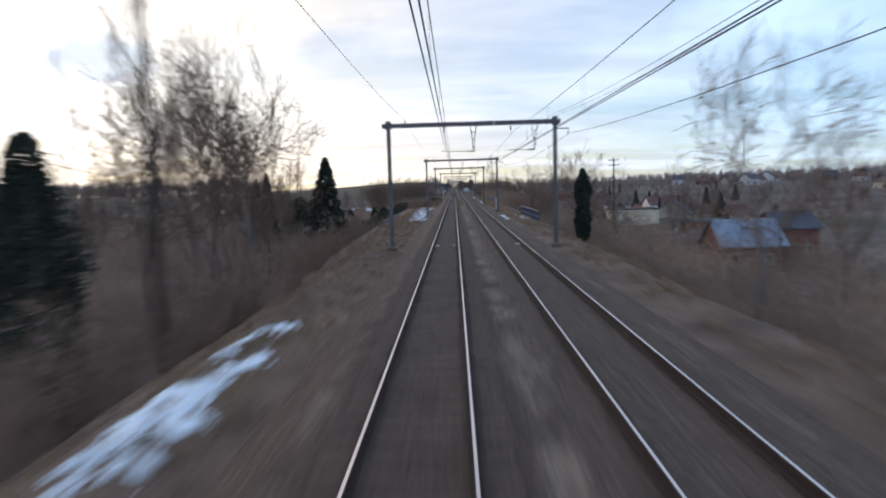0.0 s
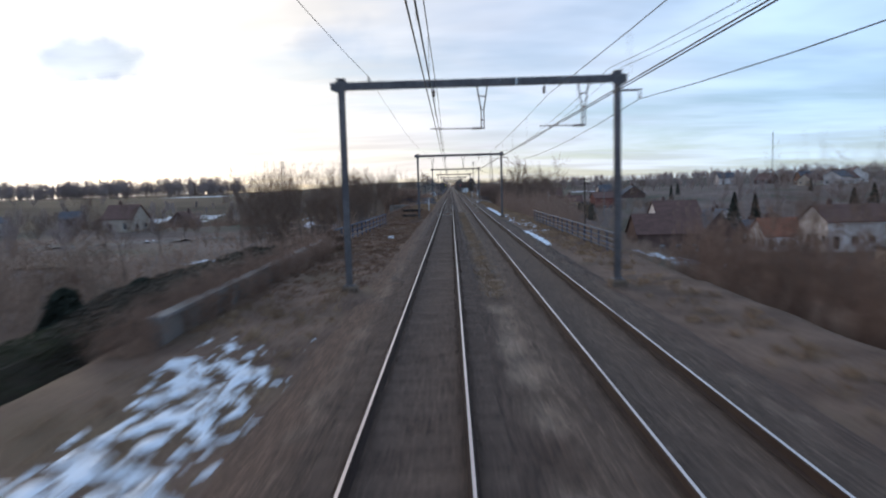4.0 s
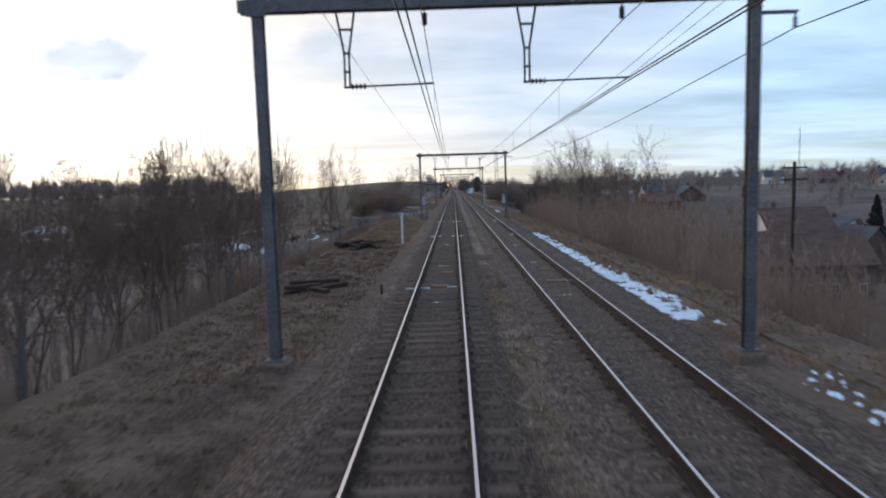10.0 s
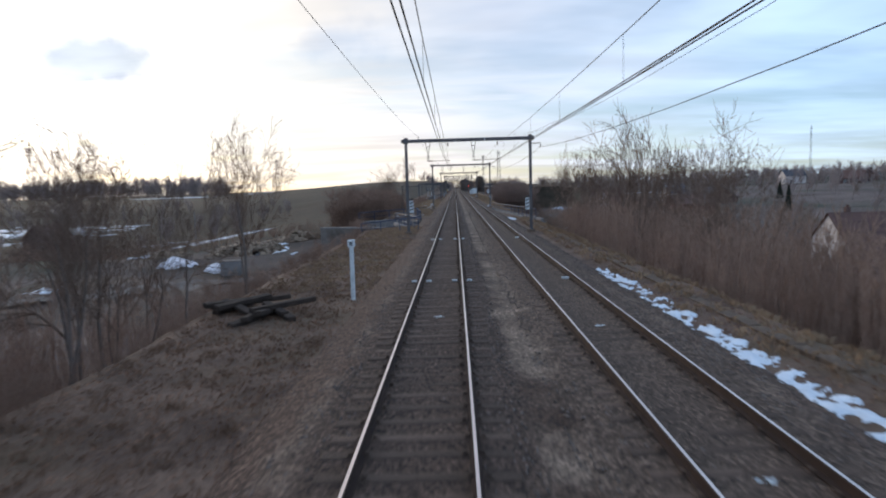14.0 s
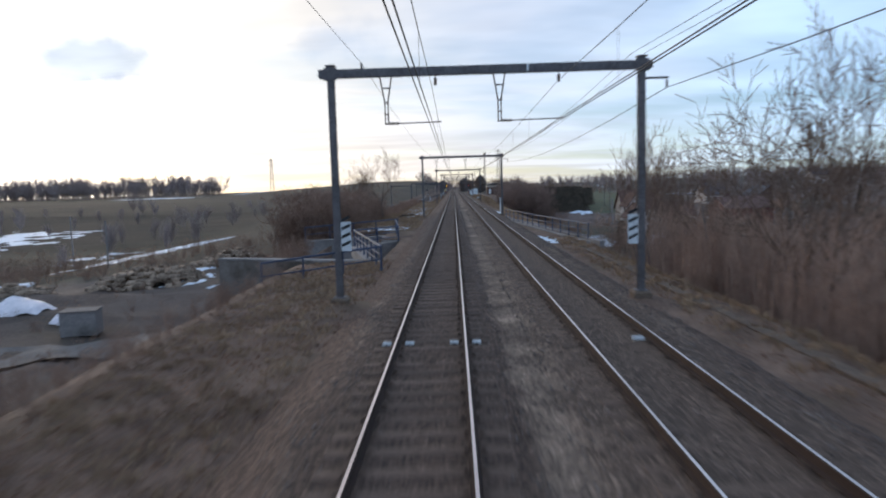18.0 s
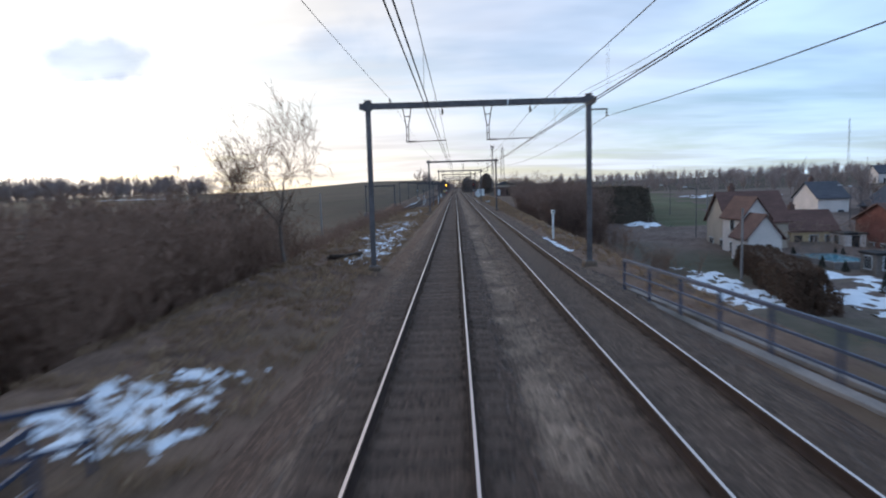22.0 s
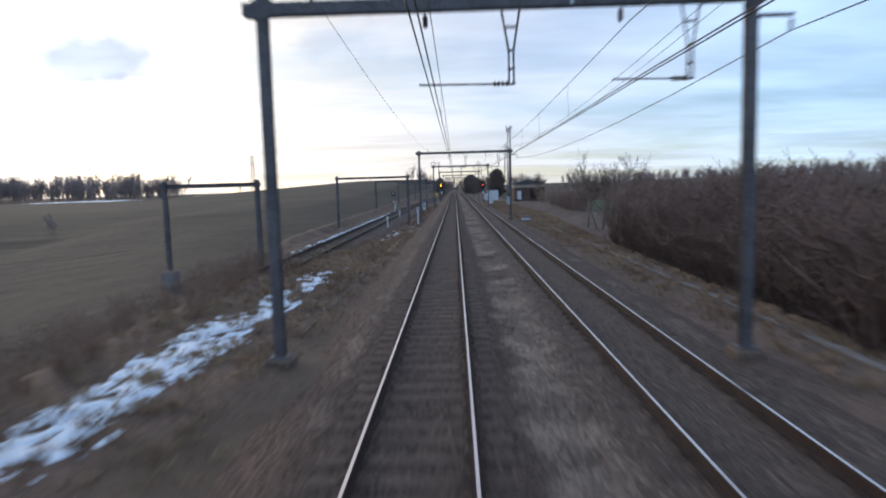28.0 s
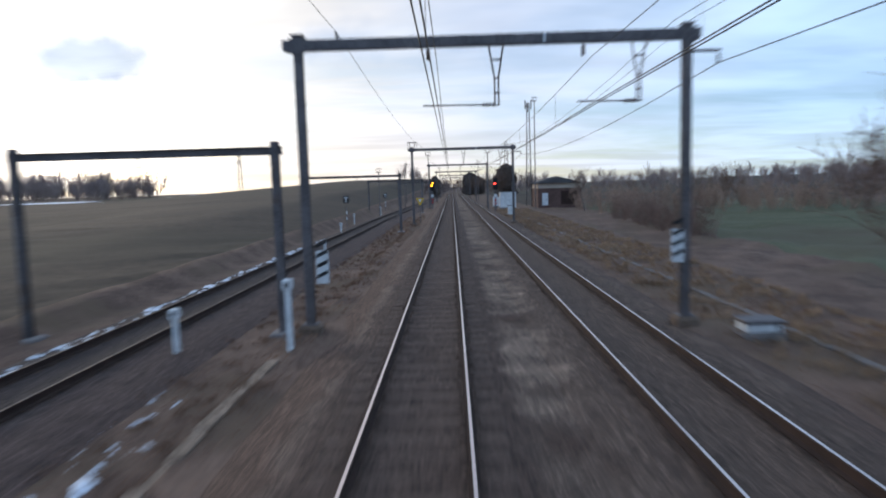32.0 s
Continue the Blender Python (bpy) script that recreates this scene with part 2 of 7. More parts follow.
M = dict(
    verge=surface("dead_grass_verge", (0.082, 0.050, 0.036), (0.205, 0.132, 0.094), 0.5, 0.95, fine=9, bump=0.8, c=(0.130, 0.088, 0.056), c_scale=0.18, bump_dist=0.06, warm=1.06),
    field=surface("bare_olive_brown_field", (0.036, 0.028, 0.019), (0.064, 0.050, 0.033), 0.03, 0.95, fine=1.2, bump=0.5, c=(0.052, 0.046, 0.028), c_scale=0.012, bump_dist=0.05),
    green=surface("green_winter_field", (0.070, 0.085, 0.045), (0.110, 0.118, 0.066), 0.05, 0.95, fine=3, bump=0.5, c=(0.085, 0.075, 0.045), c_scale=0.03),
    valley=surface("valley_gardens", (0.100, 0.078, 0.066), (0.19, 0.150, 0.128), 0.08, 0.95, fine=1.5, bump=0.6, c=(0.070, 0.072, 0.048), c_scale=0.04, bump_dist=0.1),
    lot=surface("muddy_gravel_lot", (0.066, 0.052, 0.044), (0.135, 0.110, 0.093), 0.2, 0.9, fine=5, bump=0.5, c=(0.06, 0.05, 0.038), c_scale=0.1),
    ballast=ballast_material("grey_brown_ballast", 0.0, 0.0, ((0.100, 0.074, 0.055), (0.350, 0.272, 0.204)), ((0.050, 0.034, 0.025), (0.150, 0.104, 0.078)), ((0.084, 0.053, 0.037), (0.210, 0.138, 0.098)), -1.0),
    ballast_two=ballast_material("grey_ballast", 3.72, 0.0018, ((0.094, 0.070, 0.052), (0.320, 0.248, 0.188)), ((0.064, 0.046, 0.034), (0.205, 0.152, 0.114)), ((0.074, 0.050, 0.037), (0.185, 0.127, 0.094)), 1.0),
    ballast_dark=ballast_material("sooty_ballast", -9.0, 0.0, ((0.055, 0.044, 0.039), (0.135, 0.110, 0.097)), ((0.040, 0.031, 0.028), (0.105, 0.083, 0.073)), ((0.075, 0.053, 0.044), (0.150, 0.108, 0.090)), 1.0),
    stone=surface("ballast_stone", (0.075, 0.064, 0.056), (0.22, 0.195, 0.172), 1.2, 0.9, fine=20, bump=0.4),
    sleeper=surface("dark_sleeper", (0.048, 0.033, 0.025), (0.125, 0.090, 0.067), 1.6, 0.85, fine=25, bump=0.4, per_object=0.3, stretch=(0.5, 3, 3)),
    rust=surface("rusty_steel", (0.028, 0.018, 0.014), (0.055, 0.034, 0.025), 3.0, 0.9, metal=0.0, fine=40, bump=0.2),
    rust_pale=surface("dull_worn_rail_head", (0.12, 0.10, 0.088), (0.18, 0.155, 0.138), 2.0, 0.7, metal=0.2, fine=20, bump=0.02, stretch=(6, 0.2, 1)),
    railtop=surface("polished_rail_head", (0.50, 0.49, 0.48), (0.62, 0.61, 0.60), 2.0, 0.28, metal=1.0, fine=20, bump=0.02, stretch=(6, 0.2, 1), spec=0.5),
    galv=surface("weathered_galvanised_steel", (0.085, 0.086, 0.090), (0.15, 0.152, 0.158), 1.2, 0.6, metal=0.45, fine=14, bump=0.1, c=(0.09, 0.066, 0.050), c_scale=0.8, c_amount=(0.58, 0.75)),
    wire=surface("dark_copper_wire", (0.020, 0.020, 0.022), (0.035, 0.034, 0.034), 3, 0.55, metal=0.5, bump=0.0),
    insul=surface("brown_glazed_insulator", (0.030, 0.020, 0.016), (0.055, 0.036, 0.028), 5, 0.3, bump=0.0, spec=0.5),
    concrete=surface("stained_concrete", (0.17, 0.17, 0.165), (0.28, 0.275, 0.262), 0.7, 0.85, fine=9, bump=0.25, c=(0.09, 0.09, 0.082), c_scale=0.35),
    concrete_d=surface("grimy_concrete", (0.12, 0.112, 0.10), (0.23, 0.215, 0.195), 0.5, 0.9, fine=8, bump=0.3, c=(0.085, 0.075, 0.06), c_scale=0.5),
    concrete_b=surface("soiled_concrete", (0.080, 0.060, 0.044), (0.165, 0.130, 0.098), 0.9, 0.92, fine=10, bump=0.4),
    grass_b=surface("brown_dead_grass", (0.120, 0.074, 0.048), (0.230, 0.150, 0.098), 0.3, 0.95, fine=3, bump=0.0),
    asphalt=surface("worn_asphalt", (0.055, 0.055, 0.056), (0.085, 0.085, 0.086), 0.6, 0.9, fine=18, bump=0.3),
    blue=surface("blue_grey_painted_steel", (0.028, 0.045, 0.085), (0.048, 0.070, 0.120), 1.5, 0.5, fine=15, bump=0.1, c=(0.060, 0.045, 0.036), c_scale=1.2, c_amount=(0.60, 0.75)),
    white=surface("white_paint_weathered", (0.55, 0.55, 0.54), (0.76, 0.76, 0.75), 2.0, 0.6, fine=12, bump=0.1, warm=1.0),
    black=surface("black_paint", (0.014, 0.014, 0.015), (0.026, 0.026, 0.027), 3, 0.55, bump=0.0),
    yellow=surface("yellow_paint", (0.55, 0.36, 0.03), (0.66, 0.44, 0.05), 3, 0.5, bump=0.0),
    litter=surface("fallen_brown_leaves", (0.125, 0.072, 0.046), (0.290, 0.178, 0.115), 1.0, 0.95, fine=5, bump=0.0),
    snow=surface("old_wet_snow", (0.68, 0.71, 0.76), (0.84, 0.86, 0.90), 0.9, 0.6, fine=6, bump=0.5, c=(0.45, 0.42, 0.40), c_scale=1.2, c_amount=(0.58, 0.85), bump_dist=0.04, warm=1.0),
    bark=surface("grey_brown_bark", (0.11, 0.095, 0.082), (0.19, 0.168, 0.148), 2.0, 0.95, fine=20, bump=0.5, stretch=(1, 1, 0.2)),
    twig=surface("bare_twigs", (0.125, 0.090, 0.068), (0.205, 0.152, 0.116), 0.3, 0.95, fine=3, bump=0.0),
    scrub=surface("brown_scrub_stems", (0.25, 0.180, 0.134), (0.41, 0.304, 0.226), 0.2, 0.95, fine=2, bump=0.0, c=(0.20, 0.165, 0.125), c_scale=0.08),
    thorn=surface("blackish_thorn_stems", (0.155, 0.111, 0.090), (0.275, 0.200, 0.160), 0.2, 0.95, fine=2, bump=0.0),
    twiggy=surface("brown_young_stems", (0.22, 0.157, 0.120), (0.375, 0.272, 0.206), 0.2, 0.95, fine=2, bump=0.0),
    bramble=surface("dark_bramble_stems", (0.175, 0.118, 0.086), (0.31, 0.216, 0.160), 0.2, 0.95, fine=2, bump=0.0),
    beech=surface("brown_beech_leaves", (0.070, 0.044, 0.030), (0.130, 0.083, 0.055), 0.8, 0.9, fine=6, bump=0.0),
    needle=surface("dark_conifer_needles", (0.020, 0.026, 0.020), (0.046, 0.056, 0.040), 0.8, 0.9, fine=8, bump=0.0),
    hedge=surface("dark_clipped_hedge", (0.055, 0.047, 0.036), (0.105, 0.090, 0.066), 0.8, 0.95, fine=6, bump=0.0),
    ivy=surface("green_bramble_leaves", (0.040, 0.042, 0.024), (0.082, 0.082, 0.046), 0.5, 0.85, fine=5, bump=0.0),
    grass=surface("straw_grass", (0.200, 0.140, 0.090), (0.35, 0.260, 0.165), 0.3, 0.95, fine=3, bump=0.0),
    board=surface("orange_brown_board", (0.150, 0.088, 0.055), (0.25, 0.155, 0.100), 2.0, 0.85, fine=20, bump=0.2, stretch=(0.4, 3, 3)),
    timber=surface("rotten_timber", (0.030, 0.022, 0.017), (0.062, 0.046, 0.036), 1.2, 0.9, fine=14, bump=0.5, stretch=(3, 0.4, 3)),
    brick=surface("red_brown_brick", (0.088, 0.058, 0.049), (0.140, 0.094, 0.080), 0.8, 0.9, fine=9, bump=0.3),
    plaster_w=surface("white_house_plaster", (0.55, 0.54, 0.51), (0.68, 0.67, 0.64), 0.4, 0.85, fine=6, bump=0.1),
    plaster_b=surface("beige_house_plaster", (0.36, 0.33, 0.27), (0.46, 0.42, 0.35), 0.4, 0.85, fine=6, bump=0.1),
    plaster_y=surface("yellow_house_plaster", (0.46, 0.38, 0.22), (0.55, 0.46, 0.28), 0.4, 0.85, fine=6, bump=0.1),
    roof_r=surface("red_brown_roof_tiles", (0.092, 0.055, 0.046), (0.145, 0.085, 0.070), 0.5, 0.8, fine=7, bump=0.5, stretch=(1, 1, 3)),
    roof_s=surface("slate_roof", (0.045, 0.050, 0.062), (0.080, 0.088, 0.104), 0.5, 0.6, fine=7, bump=0.4, stretch=(1, 1, 3)),
    roof_flat=surface("tarred_flat_roof", (0.020, 0.020, 0.021), (0.040, 0.040, 0.042), 0.6, 0.8, fine=6, bump=0.2),
    glass=surface("dark_window_glass", (0.020, 0.024, 0.030), (0.035, 0.040, 0.048), 1.0, 0.08, bump=0.0, spec=0.6),
    water=surface("pool_water", (0.10, 0.33, 0.42), (0.14, 0.40, 0.50), 1.0, 0.06, fine=6, bump=0.05, spec=0.6),
    # paler than the near twigs: distance haze is put into this colour
    hazed_wood=surface("far_wood", (0.24, 0.205, 0.19), (0.34, 0.295, 0.275), 0.02, 0.95, fine=0.3, bump=0.0),
    rubble=surface("pale_rubble", (0.115, 0.088, 0.062), (0.40, 0.32, 0.235), 0.9, 0.9, fine=4, bump=0.2),
    plaster_c=surface("cream_house_plaster", (0.56, 0.50, 0.38), (0.68, 0.62, 0.48), 0.4, 0.85, fine=6, bump=0.1),
    brick_r=surface("bright_red_brick", (0.15, 0.062, 0.050), (0.24, 0.105, 0.084), 0.8, 0.9, fine=9, bump=0.3),
    roof_o=surface("orange_red_roof_tiles", (0.20, 0.075, 0.045), (0.30, 0.125, 0.075), 0.5, 0.8, fine=7, bump=0.5, stretch=(1, 1, 3)),
    sheet=surface("blue_grey_metal_roof", (0.16, 0.21, 0.27), (0.24, 0.30, 0.37), 0.4, 0.5, fine=6, bump=0.2, stretch=(4, 1, 1)),
    tarp=surface("white_plastic_sheet", (0.62, 0.63, 0.66), (0.78, 0.79, 0.82), 0.8, 0.45, fine=3, bump=0.4),
    red_paint=surface("red_paint", (0.40, 0.03, 0.03), (0.50, 0.05, 0.04), 3, 0.5, bump=0.0),
    amber_lamp=lamp_glow("amber_signal_lamp", (1.0, 0.34, 0.02), 16),
    red_lamp=lamp_glow("red_signal_lamp", (1.0, 0.04, 0.03), 14),
    green_lamp=lamp_glow("green_signal_lamp", (0.05, 0.9, 0.55), 6),
)


# ---------------------------------------------------------------- mesh helpers
def mesh_of(name, verts, faces, mats, slots=None, smooth=False):
    me = bpy.data.meshes.new(name)
    me.from_pydata([tuple(v) for v in verts], [], [tuple(f) for f in faces])
    for m in (mats if isinstance(mats, (list, tuple)) else [mats]):
        me.materials.append(m)
    if slots is not None:
        me.polygons.foreach_set("material_index", np.asarray(slots, dtype=np.int32))
    if smooth:
        me.polygons.foreach_set("use_smooth", np.ones(len(me.polygons), dtype=bool))
    me.update()
    return me


def quick_mesh(name, verts, tris, mat):
    """A large triangle or quad mesh from numpy arrays."""
    me = bpy.data.meshes.new(name)
    k = tris.shape[1]
    me.vertices.add(len(verts))
    me.vertices.foreach_set("co", np.ascontiguousarray(verts, dtype=np.float32).ravel())
    me.loops.add(tris.size)
    me.loops.foreach_set("vertex_index", np.ascontiguousarray(tris, dtype=np.int32).ravel())
    me.polygons.add(len(tris))
    me.polygons.foreach_set("loop_start", np.arange(0, tris.size, k, dtype=np.int32))
    me.materials.append(mat)
    me.update(calc_edges=True)
    return me


def box(bm, x0, x1, y0, y1, z0, z1, bevel=0.0, m=None):
    r = bmesh.ops.create_cube(bm, size=1.0)
    vs = r["verts"]
    t = Matrix.Translation(((x0 + x1) / 2, (y0 + y1) / 2, (z0 + z1) / 2)) @ Matrix.Diagonal((abs(x1 - x0), abs(y1 - y0), abs(z1 - z0), 1))
    bmesh.ops.transform(bm, matrix=(m @ t) if m else t, verts=vs)
    if bevel:
        es = list({e for v in vs for e in v.link_edges})
        bmesh.ops.bevel(bm, geom=es, offset=bevel, segments=1, affect="EDGES", profile=0.5)
    return vs


def rod(bm, a, b, r0, r1=None, sides=8):
    a, b = Vector(a), Vector(b)
    d = b - a
    q = d.to_track_quat("Z", "Y").to_matrix().to_4x4()
    bmesh.ops.create_cone(bm, cap_ends=True, segments=sides, radius1=r0, radius2=r0 if r1 is None else r1, depth=d.length,
                          matrix=Matrix.Translation((a + b) / 2) @ q)


def link_bm(name, bm, mat, parent=None, label=""):
    me = bpy.data.meshes.new(name)
    bm.to_mesh(me)
    bm.free()
    for m in (mat if isinstance(mat, (list, tuple)) else [mat]):
        me.materials.append(m)
    ob = new(name, me)
    if parent:
        ob.parent = parent
    if label:
        ob["label"] = label
    return ob


part = link_bm


def part_boxes(name, boxes, mat, parent, bevel=0.0, label=""):
    bm = bmesh.new()
    for b in boxes:
        box(bm, *b, bevel=bevel)
    return part(name, bm, mat, parent, label)


def thing(name, label, category, group="", kind="", at=(0, 0, 0), turn=0.0):
    e = new(name)
    e.empty_display_size = 0.2
    e.matrix_basis = pose(*at, 0, 0, turn)
    return tagged(e, label, category, group, kind)


def ramp(v, pts):
    xs, ys = zip(*pts)
    return np.interp(v, xs, ys)


# ---------------------------------------------------------------- the lie of the land
Y_END = 640.0
LEFT_CREST = [(-60, 4.6), (0, 5.0), (25, 6.6), (60, 7.2), (95, 7.9), (118, 8.0), (132, 7.4), (160, 7.0), (195, 7.2), (215, 7.4), (235, 8.2), (255, 8.6), (330, 8.5), (345, 12.5), (640, 14)]
LEFT_DEEP = [(-60, -6.5), (215, -6.0), (236, -3.6), (262, -2.2), (330, -1.6), (360, -1.1), (640, -0.6)]
RIGHT_CREST = [(-60, 8.0), (20, 8.4), (60, 9.6), (130, 9.8), (150, 8.8), (200, 8.6), (240, 8.6), (290, 8.8), (330, 9.6), (400, 13), (640, 16)]
RIGHT_DEEP = [(-60, -8.5), (85, -8.5), (115, -6.0), (225, -6.4), (290, -6.0), (325, -3.0), (350, -1.8), (420, -0.8), (640, -0.6)]
GANTRIES = [(-50.0, "r"), (0.0, "r"), (47.7, "r"), (85.6, "r"), (134.1, "l"), (190.4, "l"), (245.2, "l"), (305.6, "r"), (357.8, "r"), (400.5, "r"), (443.5, "l"), (490.0, "r"), (540.0, "l"), (590.0, "r")]
PIT = (-15.0, -3.3, 203.2, 226.4, -5.85)     # the road's cutting beside the bridge
PIT_STEP = (217.2, -5.0)


def wobble(x, y, s, seed):
    a = np.sin(x * s * 1.3 + seed) * np.cos(y * s + seed * 2.1) + 0.6 * np.sin(x * s * 2.9 - y * s * 2.3 + seed) + 0.4 * np.cos(x * s * 5.1 + y * s * 4.7 + seed * 3)
    return a / 2.0


def land(x, y):
    """Height of the ground; arrays or numbers."""
    x, y = np.broadcast_arrays(np.asarray(x, float), np.asarray(y, float))
    z = np.full(x.shape, -0.42)
    cl, dl = -ramp(y, LEFT_CREST), ramp(y, LEFT_DEEP)
    cr, dr = ramp(y, RIGHT_CREST), ramp(y, RIGHT_DEEP)
    # far hill to the west and the wooded rise to the east
    hill = 9.2 * np.clip((y - 270) / 520, 0, 1.25) ** 1.2 * np.clip((-x - 9) / 16, 0, 1) * np.clip((x + 0.42 * (y - 250)) / (0.28 * np.maximum(y - 250, 5)), 0, 1)
    west = 10.0 * np.clip((-x - 130) / 260, 0, 1) * np.clip((700 - y) / 300, 0, 1)
    dip = np.clip((-x - 14) / 36, 0, 1) * np.clip((400 - y) / 80, 0, 1) * (y > 225)
    hollow = 3.2 * np.clip((-x - 50) / 18, 0, 1) * np.clip((y - 232) / 30, 0, 1) * np.clip((470 - y) / 80, 0, 1)
    far_l = dl + (-6.5 - dl) * dip - hollow + 5.0 * np.clip((-x - 110) / 200, 0, 1) * np.clip((400 - y) / 100, 0, 1)
    tl = np.clip((cl - x) / ((-0.42 - dl) * 1.75 + 0.3), 0, 1)
    steep = ramp(y, [(226, 1.75), (238, 0.95), (284, 0.95), (300, 1.75)])
    tr = np.clip((x - cr) / ((-0.42 - dr) * steep + 0.3), 0, 1)
    sm = lambda t: t * t * (3 - 2 * t) * 0.35 + t * 0.65
    z = np.where(x < cl, -0.42 + (far_l + 0.42) * sm(tl) + hill + west * 0.5, z)
    east = np.clip((x - 160) / 420, 0, 1) * 5.0 + np.clip((y - 480) / 400, 0, 1) * np.clip((x - 40) / 120, 0, 1) * 4.0
    basin = 7.3 * np.clip((x - 24) / 26, 0, 1) * np.clip((y - 120) / 45, 0, 1) * np.clip((275 - y) / 30, 0, 1) * np.clip((135 - x) / 30, 0, 1)
    z = np.where(x > cr, -0.42 + (dr + 0.42) * sm(tr) + east - basin, z)
    off = np.minimum(np.abs(x - cl), np.abs(x - cr))
    rough = np.where((x > cl) & (x < cr), 0.05, np.clip(0.08 + off * 0.02, 0.08, np.where((y > 240) & (x < 0), 0.14, 0.40)))
    z = z + wobble(x, y, 0.55, 1.7) * rough + wobble(x, y, 1.9, 0.4) * np.minimum(rough, 0.1) * 0.5
    # soil heaped round the gantry feet
    for gy, _ in GANTRIES:
        for gx, up in ((-3.1, 0.31), (6.3, 0.26)):
            z = z + up * np.exp(-((x - gx) / 1.0) ** 2 - ((y - gy) / 1.3) ** 2)
    # yard on the west side beyond the field's edge
    yard = (x < -3.6) & (x > -12.3) & (y > 322)
    z = np.where(yard, np.minimum(z, ramp(y, [(322, -0.5), (350, -0.85), (640, -0.85)])), z)
    # the road that dives under the line
    px0, px1, py0, py1, pz = PIT
    z = np.where((x > np.where(y > 207.5, -9.4, px0)) & (x < np.where(y < PIT_STEP[0], px1, PIT_STEP[1])) & (y > py0) & (y < py1), pz, z)
    return z


def land_at(x, y):
    return float(land(x, y))


def ground_zone(x, y):
    """0 verge, 1 brown field, 2 green field, 3 valley, 4 muddy lot"""
    cl, cr = -ramp(y, LEFT_CREST), ramp(y, RIGHT_CREST)
    zone = np.zeros(x.shape, int)
    zone = np.where((x < cl - 9) | (x > cr + 12), 3, zone)
    zone = np.where((y > 240) & (x < cl - np.where(y > 330, 1.5, 4.0)), 1, zone)
    zone = np.where((y > 316) & (x > np.where(y > 350, 22, 33)) & (x < 46 + (y - 325) * 0.2), 2, zone)
    zone = np.where((y > 470) & (x > cr), 1, zone)
    zone = np.where((x < -15) & (x > -46) & (y > 188) & (y < 236), 4, zone)
    zone = np.where((np.hypot(x, y - 250) > 900) & (x < 0), 1, zone)
    return zone


def build_ground():
    near = np.concatenate([np.arange(-16, -9, 0.6), np.arange(-9, -3.0, 0.35), [-2.2, 0, 2.2, 4.4, 6.2], np.arange(6.6, 14, 0.4), np.arange(14, 26, 0.8)])
    xs = np.concatenate([[-1600, -1100, -800, -600, -470, -380, -310, -260, -220, -190, -165, -145, -125, -110, -97, -85, -75, -66, -58, -51, -45, -40, -35, -31, -28, -25, -22.5, -20.5, -18.5, -17],
                         near, [27.5, 30, 33, 37, 41, 46, 52, 58, 66, 75, 85, 97, 110, 125, 145, 165, 190, 220, 260, 310, 380, 470, 600, 800, 1100, 1600],
                         [PIT[0] - .02, PIT[0] + .02, -9.42, -9.38, PIT[1] - .02, PIT[1] + .02, PIT_STEP[1] - .02, PIT_STEP[1] + .02]])
    ys = np.concatenate([[-260, -180, -120, -90, -70, -55], np.arange(-45, 420, 1.2), np.arange(420, 640, 5), [650, 680, 720, 770, 830, 900, 1000, 1150, 1350, 1600, 2000, 2600, 3400, 4500],
                         [PIT[2] - .02, PIT[2] + .02, 207.48, 207.52, PIT[3] - .02, PIT[3] + .02, PIT_STEP[0] - .02, PIT_STEP[0] + .02],
                         [gy + k for gy, _ in GANTRIES for k in (-1.5, -0.8, -0.3, 0.3, 0.8, 1.5)]])
    xs, ys = np.unique(xs), np.unique(ys)
    X, Y = np.meshgrid(xs, ys)
    Z = land(X, Y)
    verts = np.stack([X, Y, Z], -1).reshape(-1, 3)
    nx, ny = len(xs), len(ys)
    i = (np.arange(ny - 1)[:, None] * nx + np.arange(nx - 1)[None, :]).ravel()
    quads = np.stack([i, i + 1, i + nx + 1, i + nx], -1)
    me = quick_mesh("ground", verts, quads, M["verge"])
    for k in ("field", "green", "valley", "lot"):
        me.materials.append(M[k])
    cx, cy = verts[quads].mean(1)[:, 0], verts[quads].mean(1)[:, 1]
    me.polygons.foreach_set("material_index", ground_zone(cx, cy).astype(np.int32))
    me.polygons.foreach_set("use_smooth", np.ones(len(quads), dtype=bool))
    tagged(new("ground", me), "brown winter grass embankment, fields and valley floor", "ground", kind="structure")


build_ground()


# ---------------------------------------------------------------- tracks
def track2_x(y):
    return ramp(y, [(-60, 3.58), (0, 3.72), (90, 3.93), (165, 4.06), (330, 4.30), (420, 4.40)])


def yard_x(y):
    return ramp(y, [(300, -8.2), (420, -8.2), (520, -6.0), (640, -4.8)])


HALF = 0.7525        # half the distance between the rails' centres


def strip(name, ys, section, centre, mat, parent=None, slots=None, smooth=False):
    """A long strip with the cross-section [(x, z), ...] along the line, x from the moving centre."""
    k = len(section)
    verts, faces, sl = [], [], []
    for j, y in enumerate(ys):
        c = float(centre(y))
        verts += [(c + x, y, z) for x, z in section]
    for j in range(len(ys) - 1):
        for i in range(k - 1):
            faces.append((j * k + i, j * k + i + 1, (j + 1) * k + i + 1, (j + 1) * k + i))
            sl.append(slots[i] if slots else 0)
    ob = new(name, mesh_of(name, verts, faces, mat, sl, smooth))
    if parent:
        ob.parent = parent
    return ob


